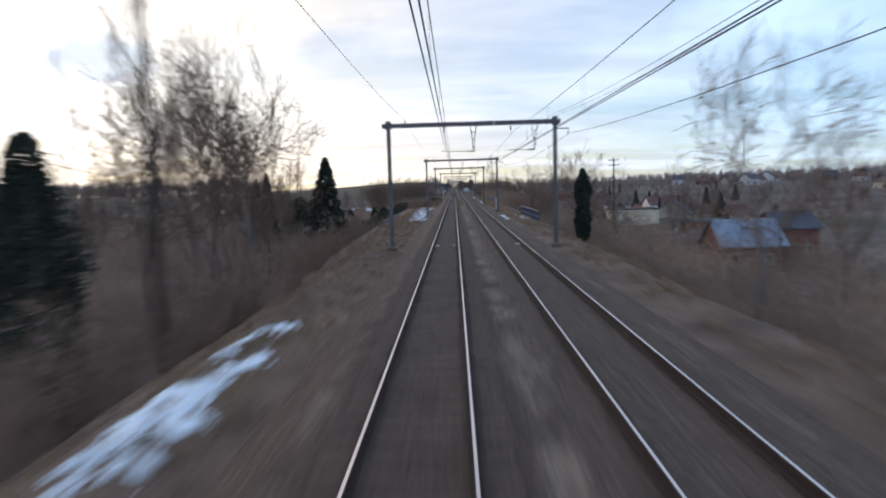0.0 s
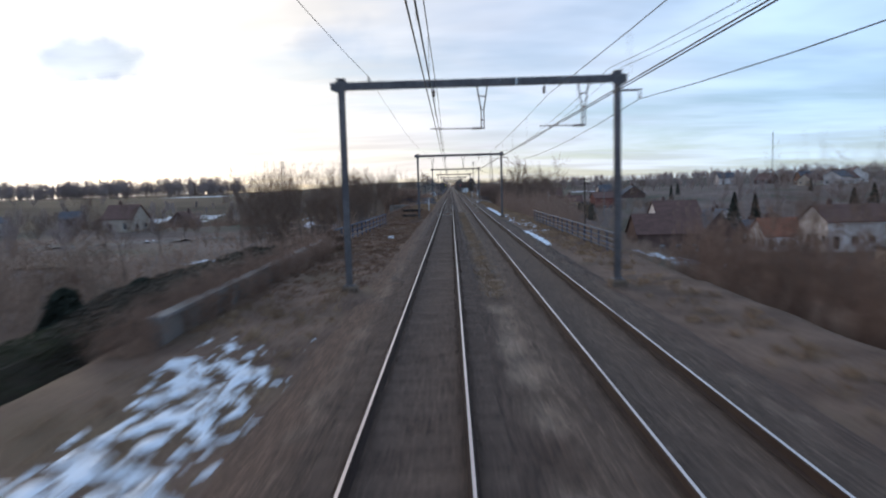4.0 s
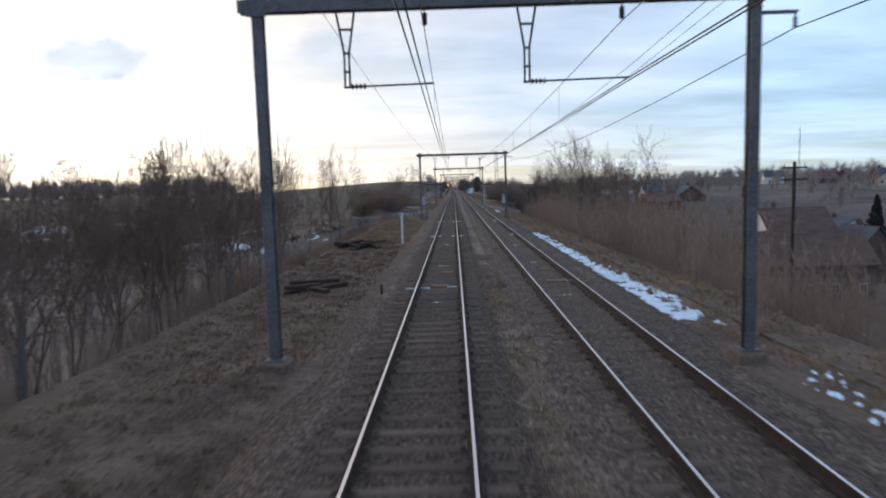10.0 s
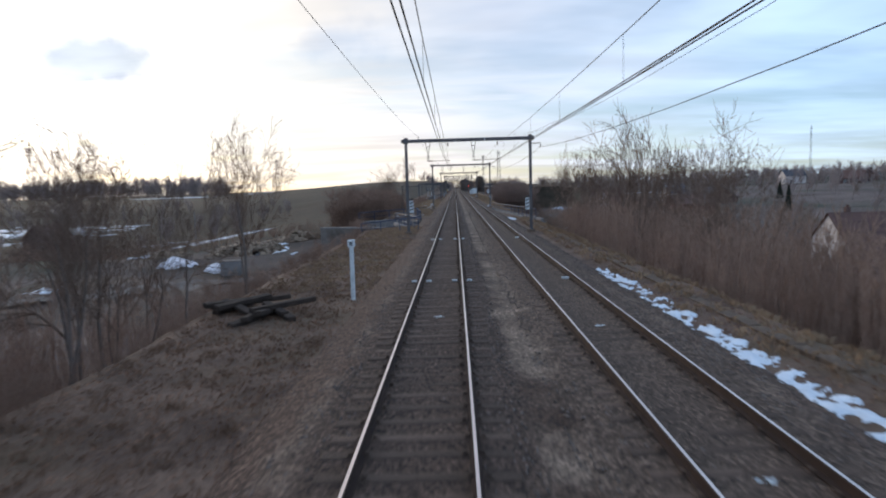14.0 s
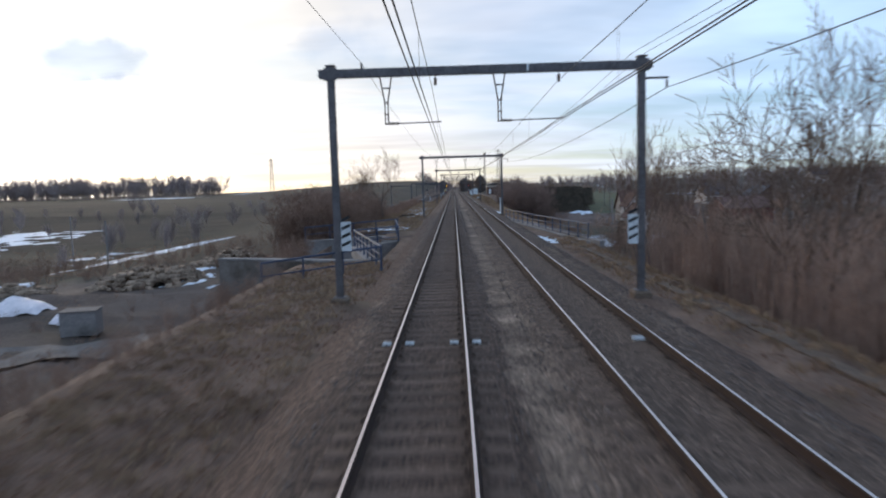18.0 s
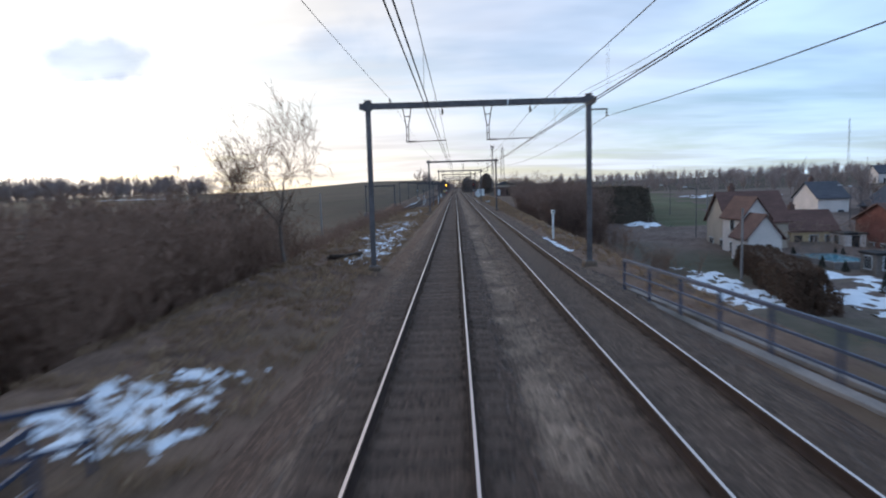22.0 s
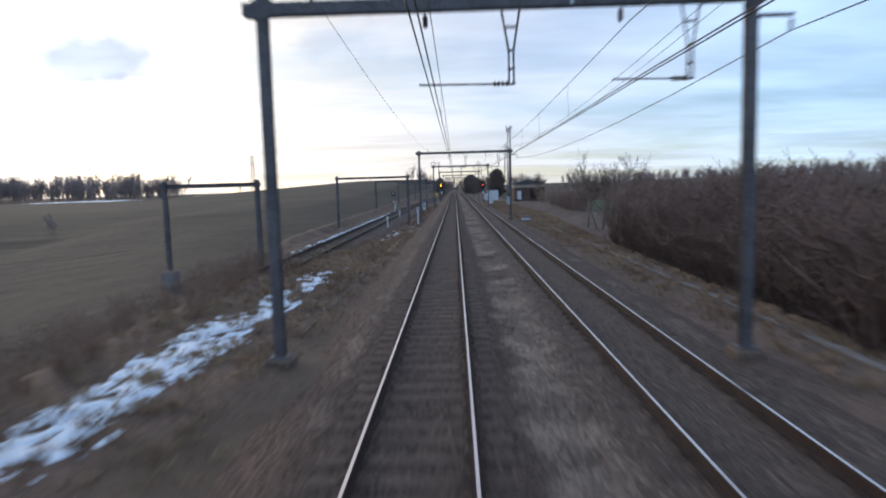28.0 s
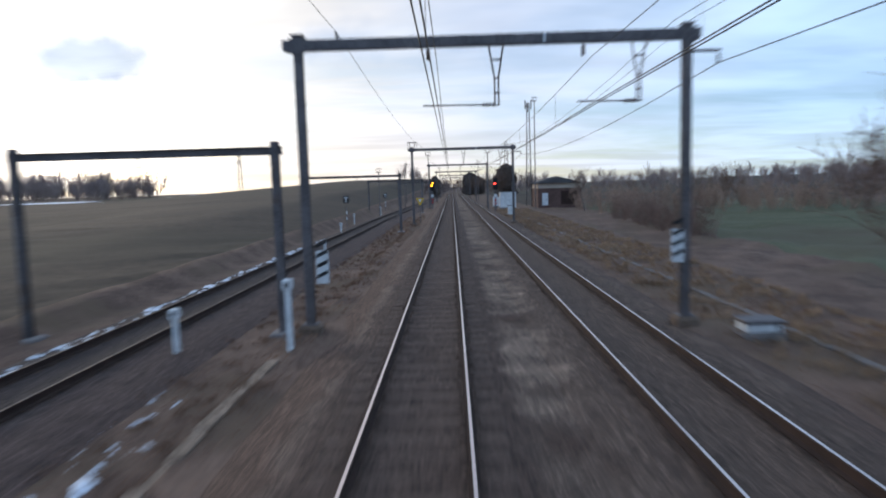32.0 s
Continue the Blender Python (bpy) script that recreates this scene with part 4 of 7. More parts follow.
for x, y, top, k in ((15.8, 199, 9.8, 6), (18.6, 207, 8.6, 0), (13.2, 212, 7.4, 5), (14.4, 219, 7.2, 3), (17.5, 222, 7.0, 4), (21, 231, 7.0, 0), (12.9, 187, 6.0, 6), (20.5, 196, 9.4, 5), (14.2, 204, 7.6, 8), (13.0, 193, 6.6, 8), (16.8, 213, 6.8, 8), (21.5, 209, 6.6, 7)):
    bare_tree(k, x, y, top, "slender bare tree below the bridge railing", "bare trees in the thicket", width=0.8)
for x, y, top, k, wd in ((-8.4, 251.2, 8.3, 6, 0.95), (-12.4, 253, 7.1, 5, 1.0), (-11.6, 253.6, 6.2, 2, 0.8)):
    bare_tree(k, x, y, top, "lone bare tree at the edge of the field", "field edge trees", width=wd)
for x, y, top, k in ((15.6, 361, 6.9, 5), (16.4, 361.8, 6.4, 2), (14.9, 362.2, 5.8, 0), (20, 436, 5.5, 2), (34, 430, 5.5, 3), (40, 436, 6, 1), (28, 560, 9, 0), (44, 500, 6, 2), (52, 470, 6, 4), (9.5, 492, 7.5, 4), (12, 505, 8, 1)):
    bare_tree(k, x, y, top, "rounded bare shrub tree beside the service path", "shrub trees")
for x, y, top, k in ((-3.5, 655, 8, 2), (-5.5, 640, 7, 5), (8.5, 560, 8, 5), (9.5, 575, 7, 2), (14, 600, 9, 6), (5, 700, 9, 5), (1.5, 705, 8, 2), (19, 620, 8, 0), (-9, 670, 7, 6)):
    bare_tree(k, x, y, top, "dark rounded bare tree where the line ends in haze", "trees at the end of the line", width=1.2)
for i in range(40):
    x, y = rng.uniform(40, 160), rng.uniform(90, 330)
    bare_tree(rng.randrange(7), x, y, land_at(x, y) + rng.uniform(5, 9), "bare garden tree among the village houses", "village trees")
for i in range(34):
    x, y = -rng.uniform(35, 150), rng.uniform(50, 270)
    if not (-50 < x and 180 < y):
        bare_tree(rng.randrange(7), x, y, land_at(x, y) + rng.uniform(5, 8), "bare garden tree in the valley", "valley trees")


def scatter_stuff(name, label, category, spots, protos, mat, kind="stuff"):
    """Many plants joined into one mesh. spots: x, y, z, scale, turn, which."""
    vs, qs, n = [], [], 0
    for x, y, z, s, t, w in spots:
        v, q = protos[w]
        c, sn = math.cos(t), math.sin(t)
        u = np.empty_like(v)
        sx, sz = s if isinstance(s, tuple) else (s, s)
        u[:, 0] = (v[:, 0] * c - v[:, 1] * sn) * sx + x
        u[:, 1] = (v[:, 0] * sn + v[:, 1] * c) * sx + y
        u[:, 2] = v[:, 2] * sz + z
        vs.append(u)
        qs.append(q + n)
        n += len(v)
    return tagged(new(name, quick_mesh(name, np.concatenate(vs), np.concatenate(qs), mat)), label, category, kind=kind)


def shrub_proto(seed, stems=9):
    """A scrub bush of 1 m height: several stems with side twigs."""
    r = random.Random(seed)
    out = []
    for s in range(stems):
        az, lean = r.uniform(0, 6.28), r.uniform(0.05, 0.85)
        p = np.array([r.gauss(0, 0.10), r.gauss(0, 0.10), -0.08])
        d = np.array([math.cos(az) * lean, math.sin(az) * lean, 1.0])
        L = r.uniform(0.6, 1.05)
        for k in range(3):
            e = p + d * L / 3 + np.array([r.gauss(0, 0.03), r.gauss(0, 0.03), 0])
            out.append((p.copy(), e.copy(), 0.010 - 0.0025 * k, 0.0075 - 0.0025 * k))
            for _ in range(2 + k):
                a2 = r.uniform(0, 6.28)
                t = e + np.array([math.cos(a2) * 0.20, math.sin(a2) * 0.20, r.uniform(-0.02, 0.18)]) * r.uniform(0.5, 1.3)
                out.append((e.copy(), t, 0.0045, 0.0030))
                for _ in range(2):
                    u = t + np.array([r.gauss(0, 0.07), r.gauss(0, 0.07), r.uniform(0.0, 0.10)])
                    out.append((e + (t - e) * r.uniform(0.4, 1), u, 0.0032, 0.0022))
            p = e
            d = d + np.array([r.gauss(0, 0.12), r.gauss(0, 0.12), 0.05])
    return tubes(out, 3)


def stem_proto(seed, stems=11):
    """A clump of young upright stems of 1 m height with few steep twigs."""
    r = random.Random(seed)
    out = []
    for s in range(stems):
        az, lean = r.uniform(0, 6.28), r.uniform(0.02, 0.22)
        p = np.array([r.gauss(0, 0.20), r.gauss(0, 0.20), -0.08])
        d = np.array([math.cos(az) * lean, math.sin(az) * lean, 1.0])
        L = r.uniform(0.55, 1.08)
        for k in range(4):
            e = p + d * L / 4 + np.array([r.gauss(0, 0.012), r.gauss(0, 0.012), 0])
            out.append((p.copy(), e.copy(), 0.0085 - 0.0018 * k, 0.0067 - 0.0018 * k))
            for _ in range(1 + k):
                a2 = r.uniform(0, 6.28)
                t = e + np.array([math.cos(a2) * 0.07, math.sin(a2) * 0.07, r.uniform(0.06, 0.18)]) * r.uniform(0.5, 1.2)
                out.append((e.copy(), t, 0.0034, 0.0020))
            p = e
    return tubes(out, 3)


SHRUBS = [shrub_proto(40 + i) for i in range(6)]
STEMS = [stem_proto(140 + i) for i in range(6)]


def thicket(x0, x1, y0, y1, n, h0, h1, label, seed, top=None, mat="scrub", upright=False):
    r = random.Random(seed)
    spots = []
    while len(spots) < n:
        x, y = r.uniform(x0, x1), r.uniform(y0, y1)
        if -9.6 < x < PIT[1] + 0.3 and PIT[2] - 2 < y < PIT[3] + 1 or PIT[0] < x < -9 and 202 < y < 207.6:
            continue
        z = land_at(x, y)
        h = r.uniform(h0, h1)
        if top is not None:
            h = max(0.6, min(max(top - z, 0.8) * r.uniform(0.55, 1.05), 6.5))
        spots.append((x, y, z, (h * r.uniform(0.6, 0.85), h), r.uniform(0, 6.28), r.randrange(6)))
    scatter_stuff("thicket", label, "thicket", spots, STEMS if upright else SHRUBS, M[mat])


thicket(-13, -5.6, -40, 42, 190, 1, 2.6, "bare brown scrub on the railway slope", 1, top=-0.2, mat="bramble")
thicket(9.6, 22, -40, 98, 330, 1, 2.6, "bare brown scrub below the path", 2, top=-1.0)
thicket(-21, -8.2, 126, 180, 120, 1, 3, "bare scrub filling the railway slope", 3, top=-0.4, mat="twiggy", upright=True)
thicket(-50, -15, 180, 203, 170, 0.6, 1.9, "low dark brambles beside the lower road", 26, mat="bramble")
thicket(-60, -20, 236, 262, 150, 0.8, 2.2, "low dark brambles beyond the muddy lot", 27, mat="bramble")
thicket(-50, -16, 207, 238, 130, 0.3, 1.1, "low weeds and brambles on the muddy lot", 36, mat="bramble")
thicket(-95, -48, 214, 264, 260, 1.5, 3.6, "bare shrubs along the lower lane", 37, mat="bramble")
thicket(-27, -11.5, 172, 199, 150, 0.8, 1.8, "low bare scrub at the foot of the bank", 16)
thicket(-7.8, -6.2, 78, 101, 90, 0.7, 1.4, "dark brambles growing over the low wall", 28, mat="bramble")
thicket(-52, -11, 94, 136, 230, 1.4, 3.4, "bare scrub filling the valley below the bridge", 29)
thicket(-45, -20, 100, 200, 130, 1.0, 2.4, "bare scrub in the valley", 4)
thicket(10.4, 21, 160, 210, 460, 1, 4, "dense tall bare scrub beside the path", 5, top=2.0, mat="twiggy", upright=True)
thicket(10.2, 15.5, 136, 165, 150, 1, 3.4, "bare scrub beside the path", 17, top=1.0, mat="twiggy", upright=True)
thicket(21, 40, 165, 232, 300, 1, 2.2, "bare brown scrub lower down the slope", 6)
thicket(-17, -8.8, 233, 256, 210, 1, 4, "dense brown bramble thicket by the field", 7, top=2.7, mat="bramble")
thicket(-12.5, -7.2, 256, 326, 330, 0.6, 1.4, "low brown weeds along the field edge", 8, mat="bramble")
thicket(12.9, 20, 302, 344, 420, 1, 4, "dense dark thicket beside the service path", 9, top=2.9, mat="thorn")
thicket(17, 24, 352, 360, 40, 1, 4, "dark shrubs beside the service path", 10, top=1.0, mat="thorn")
thicket(19, 21.6, 392, 418, 70, 1, 3, "dark low shrubs between path and meadow", 20, top=1.7, mat="thorn")
thicket(13.5, 26, 206, 230, 110, 1, 3, "bare scrub below the bridge railing", 24, top=0.2)
thicket(9.4, 15, 226, 290, 110, 0.3, 0.8, "low brown weeds on the bank", 11)
thicket(20, 60, 418, 452, 150, 2, 3.6, "dark brushwood at the far field edge", 12)
thicket(-40, -12, -20, 62, 420, 2.0, 4.8, "bare scrub and garden shrubs below the bank", 18)
thicket(19, 48, -10, 80, 380, 2.0, 4.5, "bare scrub and gardens below the path", 19)
thicket(-27, -13, 46, 76, 150, 2, 4, "bare scrub round the small white house", 25, top=-3.2)
thicket(-75, -24, 40, 130, 420, 2.5, 6.0, "bare garden shrubs in the valley", 13)
thicket(22, 90, 60, 150, 240, 1, 2.0, "bare garden shrubs between the houses", 14)
thicket(10.5, 18, 98, 138, 80, 1, 3, "bare scrub below the iron railing", 15, top=-1.8)

thicket(10.5, 32, 48, 104, 330, 2, 4, "bare brown scrub before the gardens", 21, top=-3.6)
thicket(11.5, 17.5, 73, 98, 230, 2, 4, "tall dense scrub beside the path between the bridges", 31, top=1.9, mat="bramble", upright=True)
thicket(-8.4, -6.7, 128, 200, 300, 0.3, 0.8, "low dead weeds along the crest of the bank", 32, mat="bramble")
thicket(-7.9, -6.5, 78, 104, 170, 0.5, 1.1, "brown brambles sprawling over the parapet", 33, mat="bramble")
thicket(-16, -10, 211, 221, 150, 0.8, 2.0, "dark brambles above the road cutting", 34, mat="bramble")
thicket(-22, -12.5, 56, 88, 200, 0.8, 1.9, "dark evergreen brambles below the bank", 35, mat="ivy")
thicket(36, 80, 240, 300, 160, 1.5, 3.5, "bare garden shrubs round the houses", 22)
thicket(16, 24, 278, 318, 90, 1, 2.2, "bare shrubs beside the lane", 23, mat="bramble")


def leaf_cloud(pts, size, r, slim=0.5, rise=0.0):
    """Small leaf quads turned at random round the given points."""
    pts = np.asarray(pts)
    n = len(pts)
    g = np.random.RandomState(r)
    a = g.normal(size=(n, 3)) + np.array([0, 0, rise])
    a /= np.linalg.norm(a, axis=1, keepdims=True)
    b = np.cross(a, g.normal(size=(n, 3)))
    b /= np.linalg.norm(b, axis=1, keepdims=True)
    s = size * g.uniform(0.6, 1.3, (n, 1))
    v = np.stack([pts - a * s, pts + b * s * slim, pts + a * s, pts - b * s * slim], 1).reshape(-1, 3)
    q = np.arange(n * 4).reshape(-1, 4)
    return v, q


def conifer_proto(seed, h=1.0, w=0.22, n=2600):
    g = np.random.RandomState(seed)
    t = g.uniform(0.04, 1, n) ** 0.8
    tier = 0.75 + 0.25 * np.abs(np.sin(t * 34 + g.uniform(0, 1)))
    rad = w * (1 - t) ** 0.85 * tier * np.sqrt(g.uniform(0.35, 1.0, n)) + 0.004
    az = g.uniform(0, 6.28, n)
    lop = 1 + 0.18 * np.sin(az * 3 + t * 9)
    pts = np.stack([rad * lop * np.cos(az), rad * lop * np.sin(az), t * h - rad * 0.25], 1)
    return leaf_cloud(pts, 0.024, seed)


CONIFERS = [quick_mesh("crown", *conifer_proto(60 + i, w=w), M["needle"]) for i, w in enumerate((0.24, 0.19, 0.28))]
CON_TRUNK = quick_mesh("trunk", *tubes([((0, 0, -0.04), (0, 0, 0.5), 0.016, 0.01), ((0, 0, 0.5), (0, 0, 0.97), 0.01, 0.002)], 7), M["bark"])


def conifer(x, y, top, kind=0, wide=1.0, base=None, label="dark green conifer in a garden", group="conifers"):
    z = land_at(x, y) if base is None else base
    h = top - z
    e = thing("conifer", label, "tree", group, at=(x, y, z))
    e.matrix_basis = pose(x, y, z, 0, 0, (x * 53) % 360)
    for nm, me in (("trunk", CON_TRUNK), ("crown", CONIFERS[kind])):
        o = new(nm, me)
        o.parent = e
        o.matrix_basis = Matrix.Diagonal((h * wide, h * wide, h, 1))


conifer(-15.4, 43.5, 7.2, 2, 1.15, label="tall dark conifer beside the railway slope")
for x, y, top, k, w in ((-25, 51, 5.6, 2, 0.8), (-27, 53, 5.0, 2, 0.8), (-40, 95, 3.2, 1, 1.0), (-46, 100, 2.6, 2, 0.8), (-58, 120, 2, 0, 1),
                        (79, 241, -0.5, 0, 1.0), (84.8, 241, -1.1, 1, 1.1), (90, 180, -1, 2, 1.0), (60, 150, -1.5, 1, 0.8), (105, 230, 0, 0, 1), (130, 260, 1, 2, 1), (82, 300, 1.5, 1, 1), (95, 330, 2.2, 0, 1), (150, 330, 3, 1, 1),
                        (37.6, 283, -4.7, 2, 1.3), (38.4, 280.5, -4.9, 2, 1.4), (36.0, 271, -4.6, 0, 1.2), (38.9, 291, -4.6, 2, 1.3), (43.6, 291, -4.7, 0, 1.3), (44.8, 291.5, -4.9, 2, 1.4)):
    conifer(x, y, top, k, w)


def evergreen(x, y, top, wide, seed=77, size=0.13, mat="needle", label="dead trunk wrapped in dark ivy beside the line"):
    """A trunk wrapped in a ragged, rounded mass of evergreen leaves."""
    z = land_at(x, y)
    h = top - z
    g = np.random.RandomState(seed)
    n = 8000
    t = g.uniform(0.04, 1, n)
    az = g.uniform(0, 6.28, n)
    prof = wide * np.sin(np.pi * np.clip(t, 0, 1) ** 0.85) ** 0.4 * (0.92 + 0.08 * np.sin(t * 17 + seed)) * (1 + 0.22 * np.sin(az * 2 + t * 11) + 0.12 * np.sin(az * 5 - t * 23))
    rad = prof * np.sqrt(g.uniform(0.15, 1, n))
    e = thing("evergreen_tree", label, "tree", "evergreen trees", at=(x, y, z))
    o = new("foliage", quick_mesh("foliage", *leaf_cloud(np.stack([rad * np.cos(az), rad * np.sin(az), t * h], 1), size, seed, 0.6), M[mat]))
    o.parent = e
    o = new("trunk", quick_mesh("trunk", *tubes([((0, 0, -0.4), (0.1, 0, h * 0.5), 0.22, 0.16), ((0.1, 0, h * 0.5), (0, 0.1, h * 0.96), 0.16, 0.04)], 8), M["bark"]))
    o.parent = e


evergreen(11.6, 19.6, 4.5, 0.72)
evergreen(-14.6, -13, 5.6, 1.7, 78)
evergreen(-17.4, -9, 4.6, 1.9, 79)
for k, (x, y, top, w) in enumerate(((14.9, 511, 8.8, 2.9), (7.8, 595, 8.6, 3.4), (-6.4, 600, 7.6, 2.4), (11.5, 604, 7.2, 2.8))):
    evergreen(x, y, top, w, 80 + k, 0.30, "bark", "dark dense evergreen tree beside the far line")


def hedge_block(x0, x1, y0, y1, top, label, mat="hedge", taper=0.75, n=12000, seed=3, size=0.075, turn=0.0):
    """A clipped hedge: leafy mass, lumpy skin, filled by an added dark box."""
    g = np.random.RandomState(seed)
    base = min(land_at(x, y) for x in (x0, x1) for y in (y0, y1))
    h = top - base
    cx, cy, hx, hy = (x0 + x1) / 2, (y0 + y1) / 2, (x1 - x0) / 2, (y1 - y0) / 2
    u, v, t = g.uniform(-1, 1, n), g.uniform(-1, 1, n), g.uniform(0, 1, n)
    face = g.randint(0, 5, n)
    skin = g.uniform(0.86, 1.0, n)
    u = np.where(face == 0, skin, np.where(face == 1, -skin, u))
    v = np.where(face == 2, skin, np.where(face == 3, -skin, v))
    t = np.where(face == 4, skin, t)
    k = 1 - (1 - taper) * t ** 2
    lump = 0.35 * wobble(u * 4 + cx, v * 4 + t * 3, 1.4, seed) * min(1.0, h / 3)
    pts = np.stack([cx + u * hx * k + lump, cy + v * hy * k + lump * 0.6, base + t * h + lump * 0.5], 1)
    e = thing("hedge", label, "hedge", at=(cx, cy, base), turn=turn)
    vv, q = leaf_cloud(pts - np.array([cx, cy, base]), size, seed)
    o = new("leaves", quick_mesh("leaves", vv, q, M[mat]))
    o.parent = e
    bm = bmesh.new()
    vs = box(bm, -hx * 0.86, hx * 0.86, -hy * 0.86, hy * 0.86, -0.3, h * 0.93)
    for w in vs:
        if w.co.z > 0:
            w.co.x *= taper
            w.co.y *= taper
    part("woody_core", bm, M["hedge"], e)


hedge_block(20.5, 32.5, 320, 334, 2.5, "large dark clipped conifer hedge in front of a green field", seed=3, n=26000, size=0.10, taper=0.7)
hedge_block(33, 37, 336, 344, 2.0, "dark garden hedge behind the big one", seed=4, n=12000)
hedge_block(27.2, 30.6, 262.5, 287.5, -3.6, "tall brown clipped beech hedge round a snowy garden", "beech", seed=5, n=46000, taper=0.8, turn=-14.5)
hedge_block(43.5, 46, 262, 284, -3.4, "tall green hedge beside the pool garden", seed=7, n=12000)
hedge_block(-12.6, -9.4, 64, 92, -0.6, "overgrown green bramble hedge on the slope", "ivy", seed=8, n=30000, taper=0.45)
evergreen(-6.9, 103.4, 0.75, 0.85, 90, 0.09, "bramble", "rounded brown bramble bush at the end of the railing")
for k, (x, y, top, w) in enumerate(((-18.6, 80, -0.5, 1.4), (-24.5, 67, 2.2, 2.4), (-15, 89, -0.4, 1.0), (-25, 78, 1.2, 2.2), (-13.8, 93, -0.6, 1.3), (-21.6, 83, 0.3, 1.5))):
    evergreen(x, y, top, w, 91 + k, 0.17, "needle", "dark evergreen garden tree below the railway bank")
hedge_block(-11.4, -7.7, 79, 104, 0.25, "overgrown dark bramble hedge beside the parapet", "hedge", seed=9, n=26000, taper=0.6)
hedge_block(-15.5, -11.5, 44, 62, -1.2, "dark green ivy bank below the conifer", "ivy", seed=10, n=18000, taper=0.7)


def far_wood(name, label, spots, seed, mat="hazed_wood"):
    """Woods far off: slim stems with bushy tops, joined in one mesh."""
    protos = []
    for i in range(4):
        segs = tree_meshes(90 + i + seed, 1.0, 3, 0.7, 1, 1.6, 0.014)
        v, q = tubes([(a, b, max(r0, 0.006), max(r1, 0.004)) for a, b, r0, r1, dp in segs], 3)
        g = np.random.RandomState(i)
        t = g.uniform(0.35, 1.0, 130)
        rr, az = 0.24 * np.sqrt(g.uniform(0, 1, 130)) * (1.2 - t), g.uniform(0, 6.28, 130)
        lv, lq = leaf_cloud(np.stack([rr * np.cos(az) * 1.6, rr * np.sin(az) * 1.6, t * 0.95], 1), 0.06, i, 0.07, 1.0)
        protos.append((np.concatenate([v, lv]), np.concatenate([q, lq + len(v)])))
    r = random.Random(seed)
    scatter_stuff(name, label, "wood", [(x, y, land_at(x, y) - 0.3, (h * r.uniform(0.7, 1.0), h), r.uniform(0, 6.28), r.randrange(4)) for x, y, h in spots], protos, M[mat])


r = random.Random(21)
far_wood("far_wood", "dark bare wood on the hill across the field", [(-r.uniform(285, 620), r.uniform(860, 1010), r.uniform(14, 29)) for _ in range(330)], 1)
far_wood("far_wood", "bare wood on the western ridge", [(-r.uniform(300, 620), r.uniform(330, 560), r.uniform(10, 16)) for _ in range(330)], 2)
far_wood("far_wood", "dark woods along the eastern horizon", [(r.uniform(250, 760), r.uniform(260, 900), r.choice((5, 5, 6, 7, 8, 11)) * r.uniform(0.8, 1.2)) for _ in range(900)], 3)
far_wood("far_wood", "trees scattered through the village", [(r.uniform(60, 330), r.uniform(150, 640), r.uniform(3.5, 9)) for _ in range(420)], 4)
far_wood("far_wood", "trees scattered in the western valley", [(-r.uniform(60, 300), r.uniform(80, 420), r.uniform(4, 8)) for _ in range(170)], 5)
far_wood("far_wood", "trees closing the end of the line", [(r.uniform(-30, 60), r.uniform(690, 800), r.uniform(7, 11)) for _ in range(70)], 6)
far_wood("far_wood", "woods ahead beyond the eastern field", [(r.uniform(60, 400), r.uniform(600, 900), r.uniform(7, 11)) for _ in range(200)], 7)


# ---------------------------------------------------------------- loose ground cover
def snow(x0, x1, y0, y1, amount, seed, cell=0.2, thick=0.05, label="patches of old melting snow on the verge", scale=1.0, level=None):
    xs, ys = np.arange(x0, x1 + cell, cell), np.arange(y0, y1 + cell, cell)
    X, Y = np.meshgrid(xs, ys)
    n = np.empty(X.shape)
    for j in range(X.shape[0]):
        for i in range(X.shape[1]):
            p = Vector((X[j, i] / scale, Y[j, i] * 0.7 / scale, seed * 7.3))
            n[j, i] = noise.fractal(p * 0.9, 0.35, 2.3, 5) + 0.55 * noise.noise(p * 0.21) + 0.35 * noise.noise(p * Vector((2.6, 0.7, 1)))
    oval = np.hypot((X - (x0 + x1) / 2) / (x1 - x0), (Y - (y0 + y1) / 2) / (y1 - y0)) * 2
    edge = 2.2 - 2.2 * oval if scale > 1 else np.minimum(np.minimum(X - x0, x1 - X) / (0.22 * (x1 - x0)), np.minimum(Y - y0, y1 - Y) / (0.12 * (y1 - y0)))
    n = n + (amount - 0.5) * 1.6 - np.clip(1 - edge, 0, 2.2) * 0.7
    Z = (land(X, Y) if level is None else level) + 0.012 + np.clip(n * 0.16, -0.10, thick)
    verts = np.stack([X, Y, Z], -1).reshape(-1, 3)
    nx, ny = X.shape[1], X.shape[0]
    i = (np.arange(ny - 1)[:, None] * nx + np.arange(nx - 1)[None, :]).ravel()
    q = np.stack([i, i + 1, i + nx + 1, i + nx], -1)
    nn = n.ravel()
    q = q[nn[q].max(1) > -0.25]
    if not len(q):
        return
    me = quick_mesh("snow_patch", verts, q, M["snow"])
    me.polygons.foreach_set("use_smooth", np.ones(len(q), dtype=bool))
    tagged(new("snow_patch", me), label, "snow", kind="stuff")


